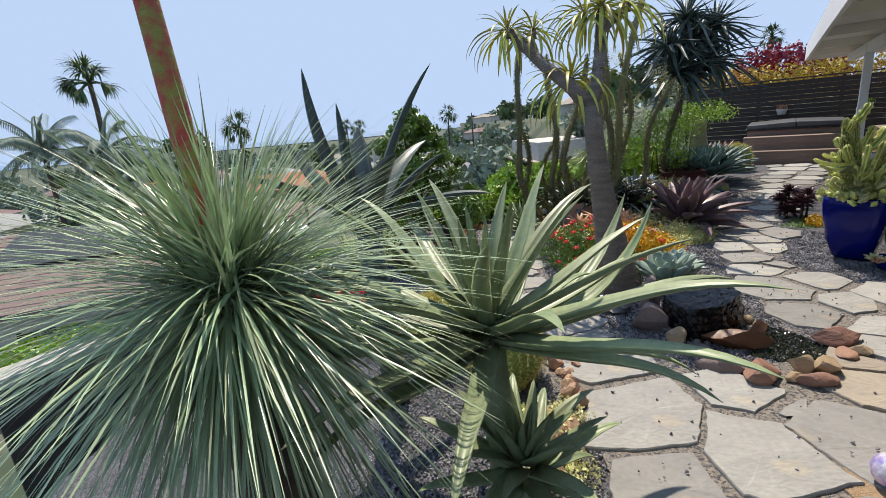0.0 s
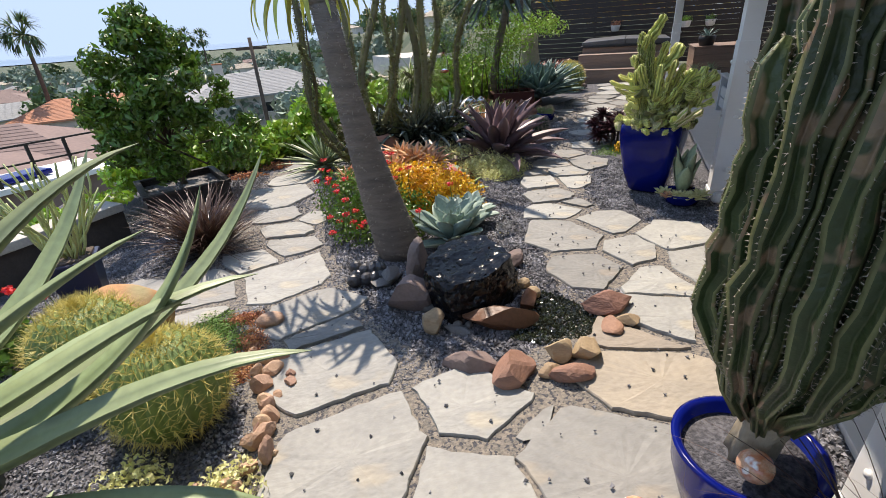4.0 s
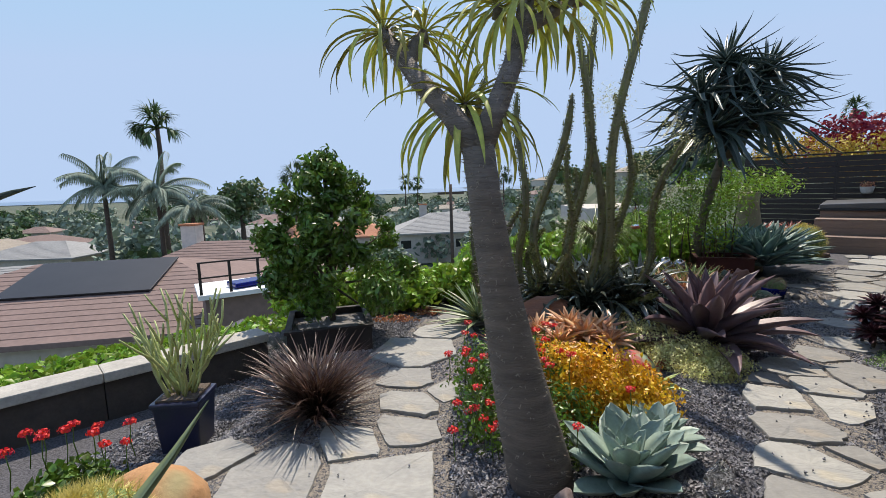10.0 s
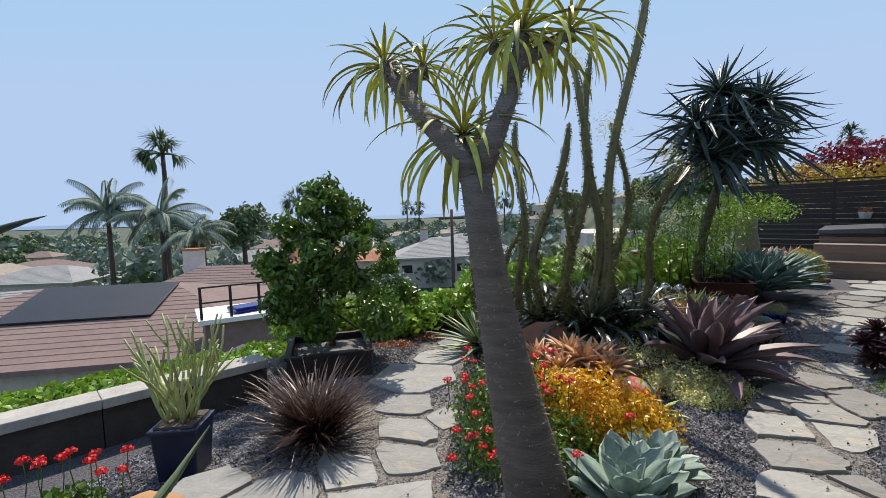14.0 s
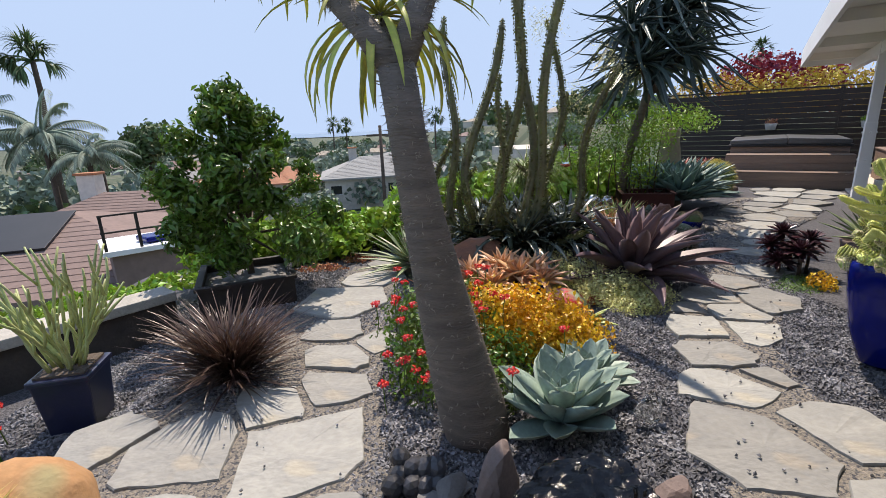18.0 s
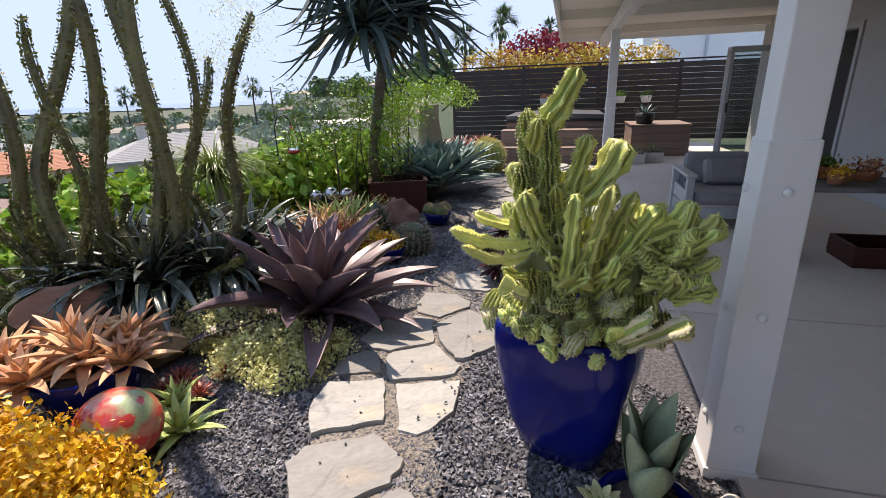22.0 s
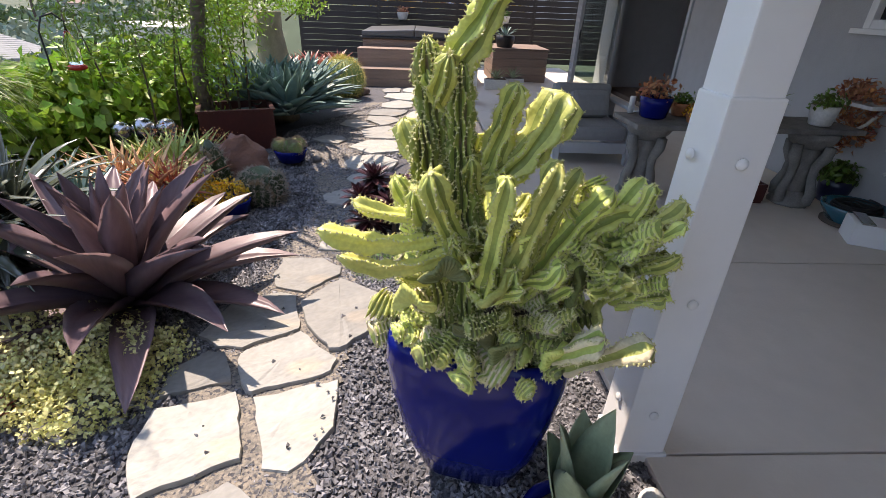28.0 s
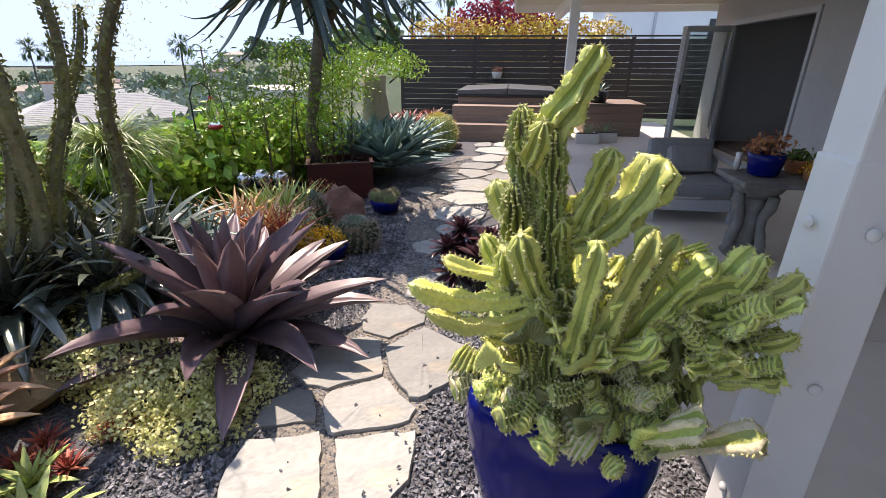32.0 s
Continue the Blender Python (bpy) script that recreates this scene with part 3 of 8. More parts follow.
def spines(points, normals, length, width, rng, bunch=3, spread=0.6):
    """Thin three-sided spines standing off a surface."""
    k = len(points)
    c = np.repeat(np.asarray(points, float), bunch, 0)
    d = np.repeat(np.asarray(normals, float), bunch, 0) + rng.normal(0, spread, (k * bunch, 3))
    d /= np.linalg.norm(d, axis=1)[:, None]
    a = np.cross(d, rng.normal(0, 1, d.shape))
    a /= np.linalg.norm(a, axis=1)[:, None]
    b = np.cross(d, a)
    L = (length * rng.uniform(0.6, 1.2, len(c)))[:, None]
    v = np.stack([c + a * width, c - a * width * 0.5 + b * width * 0.87, c - a * width * 0.5 - b * width * 0.87, c + d * L], 1).reshape(-1, 3)
    f = []
    for j in range(len(c)):
        o = j * 4
        f += [(o, o + 1, o + 3), (o + 1, o + 2, o + 3), (o + 2, o, o + 3)]
    return v, f

# ---- ground, hillside and sea: one sheet ----
def garden_edge(x, y):
    """How far outside the level terrace a place lies, in metres."""
    # line of the low wall and hedge on the downhill side, running ahead
    left = -(x + 1.75 + 0.0 * y) if y < 6.5 else (-(x - (-1.75 + (y - 6.5) * 0.95)))
    return max(0.0, left, y - 16.0)


def dip(x, y):
    """The bed by the low wall lies a little lower than the paths."""
    k = min(1.0, max(0.0, (-0.3 - x) / 0.45))
    return -0.2 * k * k * (3 - 2 * k)


def land_height(x, y):
    d = garden_edge(x, y)
    far = math.hypot(x, y)
    h = -min(5.5, d * 1.1) + dip(x, y)
    if d > 5:
        h -= min(9.5, (d - 5) * 0.022)
    if d > 30:
        h += 0.9 * noise.noise(Vector((x * 0.02, y * 0.02, 0.0)))
    if y > 16 and x > 6:
        k = min(1, (x - 6) / 8) * min(1, (y - 16) / 6)
        h = h * (1 - k) + k * 1.0
    return h


def axis(lo, hi, near_lo, near_hi, step):
    a = list(np.arange(near_lo, near_hi + 1e-6, step))
    s, v = step, near_hi
    while v < hi:
        s *= 1.35
        v += s
        a.append(min(v, hi))
    s, v, b = step, near_lo, []
    while v > lo:
        s *= 1.35
        v -= s
        b.append(max(v, lo))
    return b[::-1] + a


gx, gy = axis(-4800, 4800, -12, 14, 0.4), axis(-4800, 4800, -6, 22, 0.4)
gv = [(x, y, land_height(x, y) - 0.035) for y in gy for x in gx]
w_ = len(gx)
gf = [(j * w_ + i, j * w_ + i + 1, j * w_ + i + 1 + w_, j * w_ + i + w_) for j in range(len(gy) - 1) for i in range(w_ - 1)]
ground = solo("ground", mesh_of("ground", gv, gf), "land", pose(0, 0, 0), "dry green hillside falling away below the garden terrace", "ground", kind="structure")

sea = Geo()
sea.add([(-4800, 900, -13.2), (-300, 1300, -13.2), (600, 2600, -13.2), (4800, 3000, -13.2), (4800, 4800, -13.2), (-4800, 4800, -13.2)], [(0, 1, 2, 3, 4, 5)])
solo("water", sea, "sea", pose(0, 0, 0), "hazy blue sea and bay beyond the town", "sea", kind="structure")

# ---- the terrace beds: dark gravel, with sandy grit under the paths ----
def patch(name, outline, z, material, label, category, fine=0.12, lump=0.012):
    """A filled outline, cut into a fine grid and slightly uneven."""
    xs, ys = [p[0] for p in outline], [p[1] for p in outline]
    nx, ny = int((max(xs) - min(xs)) / fine) + 1, int((max(ys) - min(ys)) / fine) + 1
    inside = lambda x, y: sum((a[1] > y) != (b[1] > y) and x < (b[0] - a[0]) * (y - a[1]) / (b[1] - a[1]) + a[0] for a, b in zip(outline, outline[1:] + outline[:1])) % 2
    v, f, ix = [], [], {}
    for j in range(ny + 1):
        for i in range(nx + 1):
            x, y = min(xs) + i * fine, min(ys) + j * fine
            ix[i, j] = len(v)
            v.append((x, y, z + dip(x, y) + lump * noise.noise(Vector((x * 2.1, y * 2.1, 3)))))
    for j in range(ny):
        for i in range(nx):
            if inside(min(xs) + (i + 0.5) * fine, min(ys) + (j + 0.5) * fine):
                f.append((ix[i, j], ix[i + 1, j], ix[i + 1, j + 1], ix[i, j + 1]))
    return solo(name, mesh_of(name, v, f), material, pose(0, 0, 0), label, category, kind="structure")


patch("pavement_bed", [(-2.4, -3), (6.0, -3), (6.0, 6), (8.6, 10), (11.5, 14), (5.0, 15), (3.4, 12), (1.2, 9.5), (-2.4, 7.5)], 0.0, "gravel_bed", "dark crushed gravel mulch over the garden terrace", "gravel")
GRIT = [(0.75, 0.9), (1.9, 0.95), (2.25, 1.9), (3.2, 2.3), (3.95, 3.3), (3.35, 4.1), (3.5, 4.85), (4.05, 5.5), (4.62, 6.8), (5.6, 8.0), (6.7, 8.7), (7.6, 10.3), (6.7, 10.6), (5.0, 8.6), (4.4, 7.0), (3.56, 5.95), (3.06, 5.2), (2.86, 4.5), (2.5, 3.5), (2.35, 2.75), (1.6, 2.5),
        (1.25, 3.2), (1.0, 4.4), (0.95, 5.4), (0.85, 7.0), (0.35, 7.0), (0.1, 5.6), (0.25, 4.5), (-0.5, 4.2), (-0.3, 3.6), (0.55, 3.45), (0.6, 2.7), (0.75, 1.9)]
patch("pavement_grit", GRIT, 0.012, "grit", "sandy grit between the flagstones", "grit", 0.04, 0.008)

# ---- patio roof, posts, slab and house ----
ALONG = Vector((0.545, 0.838, 0)).normalized()          # the way the eave and the slab's edge run
ACROSS = Vector((ALONG.y, -ALONG.x, 0))                 # from the garden towards the house
POST2 = Vector((4.55, 4.26, 0))
TURN_A = math.degrees(math.atan2(ALONG.y, ALONG.x))


def patio(u, v, z=0.0):
    """A place on the patio: u metres along the eave from the middle post, v metres towards the house."""
    p = POST2 + ALONG * u + ACROSS * v
    return Vector((p.x, p.y, z))


def patio_pose(u, v, z=0.0, turn=0.0):
    p = patio(u, v, z)
    return pose(p.x, p.y, p.z, 0, 0, TURN_A + turn)


def patio_box(name, u0, u1, v0, v1, z0, z1, material, label, category, kind="structure", parent=None, bevel=0.0):
    bm = box_geo(u1 - u0, v1 - v0, z1 - z0, bevel)
    m = patio_pose((u0 + u1) / 2, (v0 + v1) / 2, z0)
    if parent:
        return part(name, bm, material, parent, label, m)
    return solo(name, bm, material, m, label, category, kind=kind)


slab = thing("floor", 0, 0, 0, 0, "pale tan concrete patio slab with saw-cut joints in shade", "floor", kind="structure")
for u0, u1 in ((-9.0, -3.44), (-3.43, -0.09), (-0.08, 1.35), (1.36, 6.0), (6.01, 11.85)):
    for v0, v1 in ((0.02, 2.88),):
        patio_box("concrete_panel", u0, u1, v0, v1, -0.1, 0.035, "concrete", "", "", parent=slab, bevel=0.004)


def post(u, h=2.5, low=1.29, name="post", v=0.0):
    t = thing(name, 0, 0, 0, 0, "white painted square timber post with a thicker boxed lower half", "post", group="patio posts")
    t.matrix_basis = patio_pose(u, v)
    part("shaft", box_geo(0.135, 0.135, h, 0.006), "white", t)
    bm = box_geo(0.172, 0.172, low, 0.008)
    for q in bm.verts:
        if q.co.z > low - 0.02:
            q.co.x *= 0.86
            q.co.y *= 0.86
    part("boxing", bm, "white", t)
    for k, z in enumerate((0.24, 0.7, 1.13)):
        bv, bf = lathe([(0.016, 0), (0.016, 0.006), (0.011, 0.011), (0.003, 0.013)], 12)
        for s in (-1, 1):
            part("bolt_cap", mesh_of("bolt_cap", bv, bf), "white", t, "", pose(0, -0.086 * s, z, 90 * s, 0, 0))
            part("bolt_cap", mesh_of("bolt_cap", bv, bf), "white", t, "", pose(-0.086 * s, 0, z, 0, -90 * s, 0))
    part("foot", box_geo(0.19, 0.19, 0.05, 0.006), "white", t)
    return t


post(0)
post(-3.34, name="post", v=-0.02)
post(6.6, name="post")

# roof: soffit boards on beams, with a fascia
roof = thing("ceiling", 0, 0, 0, 0, "cream painted patio roof soffit with exposed beams", "ceiling", kind="structure")
patio_box("soffit", -9, 9.9, -0.85, 5.3, 2.62, 2.72, "soffit", "", "", parent=roof)
patio_box("fascia", -9, 9.9, -0.9, -0.853, 2.44, 2.80, "white", "", "", parent=roof)
patio_box("end_fascia", 9.903, 9.95, -0.9, 5.3, 2.44, 2.80, "white", "", "", parent=roof)
for u in (-8, -5.6, -3.2, -0.8, 1.6, 4.0, 6.6, 9.0):
    patio_box("rafter", u - 0.045, u + 0.045, -0.85, 5.2, 2.48, 2.618, "soffit", "", "", parent=roof)
patio_box("long_beam", -9, 9.8, -0.06, 0.06, 2.30, 2.475, "white", "", "", parent=roof)

# house wall behind the patio, with openings for sliding doors and a window
HV = 2.9
wall = thing("wall_house", 0, 0, 0, 0, "grey stucco house wall behind the patio", "wall", kind="structure")
for u0, u1, z0, z1 in ((-9, -4.0, 0, 2.62), (-4.0, -0.3, 2.16, 2.62), (-0.3, 1.25, 0, 2.62), (1.25, 2.95, 0, 1.4), (1.25, 2.95, 2.2, 2.62), (2.95, 5.8, 0, 2.62), (5.8, 8.5, 2.16, 2.62), (8.5, 9.2, 0, 2.62)):
    patio_box("stucco_panel", u0, u1, HV, HV + 0.16, z0, z1, "stucco", "", "", parent=wall)


def folding_door(name, u0, u1, stacked):
    """A glass door in leaves; the folded leaves stand out from the wall beside the jamb, side by side."""
    d = thing(name, 0, 0, 0, 0, "grey aluminium folding glass door, its leaves pushed open", "door", kind="structure")
    for a, b in ((u0, u0 + 0.07), (u1 - 0.07, u1)):
        patio_box("jamb", a, b, HV - 0.02, HV + 0.14, 0.036, 2.158, "alu", "", "", parent=d, bevel=0.004)
    patio_box("head", u0 + 0.071, u1 - 0.071, HV - 0.02, HV + 0.14, 2.08, 2.158, "alu", "", "", parent=d, bevel=0.004)
    w = 0.78
    for k in range(stacked):
        c = u1 - 0.11 - k * 0.062
        patio_box("stile", c - 0.022, c + 0.022, HV - 0.03 - w, HV + 0.03 - w, 0.05, 2.07, "alu", "", "", parent=d, bevel=0.004)
        patio_box("stile", c - 0.022, c + 0.022, HV - 0.08, HV - 0.021, 0.05, 2.07, "alu", "", "", parent=d, bevel=0.004)
        patio_box("rail", c - 0.018, c + 0.018, HV + 0.031 - w, HV - 0.081, 0.05, 0.15, "alu", "", "", parent=d)
        patio_box("rail", c - 0.018, c + 0.018, HV + 0.031 - w, HV - 0.081, 1.98, 2.07, "alu", "", "", parent=d)
        p = patio_box("pane", c - 0.004, c + 0.004, HV + 0.031 - w, HV - 0.081, 0.151, 1.979, "glass_clear", "", "", parent=d)
        p.visible_shadow = False
    patio_box("handle", c - 0.05, c - 0.023, HV + 0.0 - w, HV + 0.03 - w, 0.95, 1.12, "black", "black door handle", "", parent=d, bevel=0.004)
    return d


folding_door("door_1", 5.82, 8.48, 4)
folding_door("door_2", -3.98, -0.32, 4)
win = thing("window_1", 0, 0, 0, 0, "white framed window in the grey stucco wall", "window", kind="structure")
for a, b, z0, z1 in ((1.25, 1.32, 1.4, 2.2), (2.88, 2.95, 1.4, 2.2), (1.321, 2.879, 1.4, 1.47), (1.321, 2.879, 2.13, 2.2), (2.07, 2.12, 1.471, 2.129)):
    patio_box("window_frame", a, b, HV - 0.03, HV + 0.1, z0, z1, "white", "", "", parent=win, bevel=0.004)
patio_box("window_sill", 1.2, 3.0, HV - 0.09, HV - 0.031, 1.36, 1.4, "white", "", "", parent=win, bevel=0.004)
for a, b in ((1.321, 2.069), (2.121, 2.879)):
    patio_box("pane", a, b, HV + 0.03, HV + 0.036, 1.471, 2.129, "mesh_dark", "", "", parent=win)
room = thing("wall_rooms", 0, 0, 0, 0, "plain interior walls behind the glass doors", "wall", kind="structure")
patio_box("back_panel", -9, 9.0, 5.6, 5.7, -0.1, 2.62, "stucco", "", "", parent=room)
patio_box("end_panel", 8.9, 9.0, HV + 0.17, 5.59, -0.1, 2.62, "stucco", "", "", parent=room)
patio_box("end_panel", -9.1, -9.0, HV + 0.17, 5.59, -0.1, 2.62, "stucco", "", "", parent=room)
patio_box("inner_floor", -9, 8.89, HV + 0.17, 5.59, -0.1, 0.03, "deck", "", "", parent=room)
patio_box("inner_ceiling", -9.1, 9.0, 5.31, 5.75, 2.63, 2.72, "stucco", "", "", parent=room)

# ---- slatted fence at the end of the garden ----
FA, FB = patio(11.9, -3.85), patio(11.9, 6.0)


def fence_run(name, a, b, z0, z1, slats, label, gap=0.007):
    """Horizontal slats on posts between two places."""
    d = b - a
    L, turn = d.length, math.degrees(math.atan2(d.y, d.x))
    t = thing(name, a.x, a.y, 0, turn, label, "fence")
    h = (z1 - z0) / slats
    n = max(1, round(L / 1.9))
    slat = box_geo(L / n - 0.004, 0.022, h - gap, 0.003)
    me = bpy.data.meshes.new("slat")
    slat.to_mesh(me)
    slat.free()
    me.materials.append(M["fence"])
    for i in range(n):
        for k in range(slats):
            part("slat", me, None, t, "", pose((i + 0.5) * L / n, rnd(-0.002, 0.002), z0 + k * h + rnd(-0.003, 0.003), 0, 0, rnd(-0.15, 0.15)))
    for i in range(n + 1):
        part("fence_post", box_geo(0.09, 0.07, z1 - 0.0 + 0.04, 0.004), "fence", t, "", pose(i * L / n, 0.05, 0))
    part("top_rail", box_geo(L + 0.05, 0.12, 0.035, 0.004), "fence", t, "", pose(L / 2, 0.03, z1 + 0.045))
    return t


fence_run("fence", FA, FB, 0.12, 2.02, 14, "dark brown stained horizontal slat fence along the end of the garden")

# ---- spa with timber steps ----
def spa(x, y, rz):
    t = thing("spa", x, y, 0, rz, "spa clad in brown composite boards under a grey folded cover", "spa")
    for k in range(7):
        part("board", box_geo(2.1, 2.1, 0.105, 0.004), "deck", t, "", pose(0, 0, 0.02 + k * 0.108))
    part("rim", box_geo(2.2, 2.2, 0.04, 0.01), "black", t, "", pose(0, 0, 0.78))
    for s in (-1, 1):
        bm = box_geo(1.06, 2.12, 0.09, 0.02)
        for v in bm.verts:
            if v.co.z > 0.05:
                v.co.z += 0.05 - 0.045 * abs(v.co.x + s * 0.5)
        part("cover_half", bm, "tub_cover", t, "", pose(s * 0.535, 0, 0.822))
    return t


def steps(x, y, rz, n=2, w=2.2):
    t = thing("timber_steps", x, y, 0, rz, "brown composite timber steps with pale sunlit treads", "steps", kind="structure")
    for k in range(n):
        for j in range(2):
            part("riser", box_geo(w, 0.025, 0.142, 0.003), "deck", t, "", pose(0, k * 0.42, k * 0.32 + j * 0.146))
        for j in range(3):
            part("tread", box_geo(w, 0.135, 0.028, 0.004), "deck", t, "", pose(0, 0.055 + k * 0.42 + j * 0.14, k * 0.32 + 0.292))
    for s in (-1, 1):
        part("side_board", box_geo(0.03, n * 0.42, 0.29, 0.003), "deck", t, "", pose(s * (w / 2 + 0.016), n * 0.21, 0.0))
    return t


p_ = patio(8.2, -0.95)
steps(p_.x, p_.y, TURN_A - 90)
p_ = patio(10.2, -0.95)
spa(p_.x, p_.y, TURN_A - 90)

# ---- flagstone paths ----
def clip(poly, px, py, nx, ny):
    """The part of a polygon on the side of a line that its normal points away from."""
    out = []
    for a, b in zip(poly, poly[1:] + poly[:1]):
        da, db = (a[0] - px) * nx + (a[1] - py) * ny, (b[0] - px) * nx + (b[1] - py) * ny
        if da <= 0:
            out.append(a)
        if (da < 0) != (db < 0) and abs(da - db) > 1e-9:
            k = da / (da - db)
            out.append((a[0] + (b[0] - a[0]) * k, a[1] + (b[1] - a[1]) * k))
    return out


NEAR = [(0.98, 1.66, 0.34), (1.2, 1.34, 0.3), (1.62, 1.36, 0.33), (1.08, 2.22, 0.4), (1.47, 1.84, 0.38), (1.58, 2.36, 0.28), (1.86, 2.1, 0.2), (2.06, 1.85, 0.42),
        (1.0, 2.78, 0.36), (2.5, 2.25, 0.36), (2.62, 2.53, 0.3), (2.84, 2.66, 0.34), (3.1, 2.5, 0.34)]
MIDDLE = [(3.04, 3.02, 0.3), (3.5, 3.08, 0.38), (2.76, 3.32, 0.3), (3.13, 3.47, 0.3), (2.84, 3.88, 0.36), (3.2, 3.95, 0.3), (3.58, 3.58, 0.33), (2.95, 4.36, 0.27), (3.18, 4.46, 0.16),
          (3.08, 4.79, 0.25), (3.2, 5.15, 0.27), (3.5, 5.07, 0.24), (3.33, 5.47, 0.17), (3.6, 5.4, 0.25), (3.64, 5.74, 0.26), (3.97, 5.6, 0.28), (3.94, 6.06, 0.2)]
FAR = [(4.38, 6.36, 0.25), (4.7, 7.03, 0.21), (4.95, 6.85, 0.16), (5.02, 7.4, 0.16), (5.28, 7.78, 0.27), (5.62, 8.28, 0.32), (5.3, 8.76, 0.19), (5.98, 8.8, 0.34), (5.92, 9.3, 0.24), (6.3, 9.38, 0.28), (6.5, 8.95, 0.28), (6.62, 9.75, 0.3), (6.95, 9.4, 0.28), (7.05, 10.2, 0.36), (7.35, 9.85, 0.32), (7.55, 10.75, 0.4), (7.9, 10.35, 0.34), (8.05, 11.25, 0.36), (8.35, 10.8, 0.34), (7.65, 11.4, 0.26)]
SIDE = [(0.98, 3.12, 0.24), (0.88, 3.44, 0.3), (0.68, 3.9, 0.36), (0.14, 3.95, 0.34), (0.22, 3.66, 0.2), (0.42, 4.26, 0.27), (-0.3, 4.02, 0.24), (0.7, 4.48, 0.24), (0.64, 4.85, 0.24), (0.55, 5.25, 0.24), (0.86, 5.05, 0.18), (0.5, 5.9, 0.42), (0.62, 6.5, 0.34), (0.8, 7.0, 0.3)]
ALL = NEAR + MIDDLE + FAR + SIDE


def flagstones(name, seeds, label, tan=()):
    """Irregular stones: each takes the ground that lies nearer to it than to its neighbours."""
    t = thing(name, 0, 0, 0, 0, label, "path", kind="structure")
    for i, (x, y, r) in enumerate(seeds):
        rng = random.Random(int(x * 1000 + y * 77))
        k = rng.randint(5, 7)
        turn = rng.uniform(0, 6.3)
        reach = [r * rng.uniform(0.82, 1.25) for j in range(k)]
        poly = [(x + reach[j] * math.cos(turn + 2 * math.pi * j / k), y + reach[j] * math.sin(turn + 2 * math.pi * j / k)) for j in range(k)]
        for ox, oy, orr in ALL:
            d = math.hypot(ox - x, oy - y)
            if 1e-6 < d < r + orr + 0.1:
                nx, ny = (ox - x) / d, (oy - y) / d
                pair = random.Random(int((x + ox) * 1000) * 31 + int((y + oy) * 1000))
                s = (d * d + r * r - orr * orr) / (2 * d) - pair.uniform(0.012, 0.045)
                tw = pair.uniform(-0.3, 0.3)
                poly = clip(poly, x + nx * s, y + ny * s, nx * math.cos(tw) - ny * math.sin(tw), nx * math.sin(tw) + ny * math.cos(tw))
        fine = []
        for a, b in zip(poly, poly[1:] + poly[:1]):
            e = math.hypot(b[0] - a[0], b[1] - a[1])
            if e < 0.02:
                continue
            m = max(1, int(e / 0.045))
            for j in range(m):
                q = j / m
                wob = 0.006 if j else 0.016
                fine.append((a[0] + (b[0] - a[0]) * q - x + rng.uniform(-wob, wob), a[1] + (b[1] - a[1]) * q - y + rng.uniform(-wob, wob)))
        n = len(fine)
        if n < 5:
            continue
        h = 0.027 + rng.uniform(-0.004, 0.006)
        v = [(p[0] * 1.01, p[1] * 1.01, -0.02) for p in fine] + [(p[0], p[1], h - 0.007 + rng.uniform(-0.002, 0.002)) for p in fine] + [(p[0] * 0.985, p[1] * 0.985, h) for p in fine]
        v += [(p[0] * 0.6, p[1] * 0.6, h + rng.uniform(-0.002, 0.003)) for p in fine] + [(0, 0, h + 0.001)]
        f = []
        for j in range(n):
            q = (j + 1) % n
            f += [(j, q, n + q, n + j), (n + j, n + q, 2 * n + q, 2 * n + j), (2 * n + j, 2 * n + q, 3 * n + q, 3 * n + j), (3 * n + j, 3 * n + q, 4 * n)]
        me = mesh_of("flagstone", v, f, False)
        part("flagstone", me, "flag_tan" if i in tan else "flag", t, "", pose(x, y, 0.0, rng.uniform(-0.6, 0.6), rng.uniform(-0.6, 0.6), 0))
    return t


flagstones("pavement_1", NEAR, "pale irregular flagstones laid in grit near the fountain", (9, 10))
flagstones("pavement_2", MIDDLE, "pale irregular flagstone path curving past the blue pot")
flagstones("pavement_3", FAR, "pale flagstone path leading to the timber steps")
flagstones("pavement_4", SIDE, "pale flagstone side path round the thorny palm")


def in_poly(px, py, outline):
    inside = np.zeros(len(px), bool)
    for a, b in zip(outline, outline[1:] + outline[:1]):
        if a[1] == b[1]:
            continue
        c = ((a[1] > py) != (b[1] > py)) & (px < (b[0] - a[0]) * (py - a[1]) / (b[1] - a[1]) + a[0])
        inside ^= c
    return inside


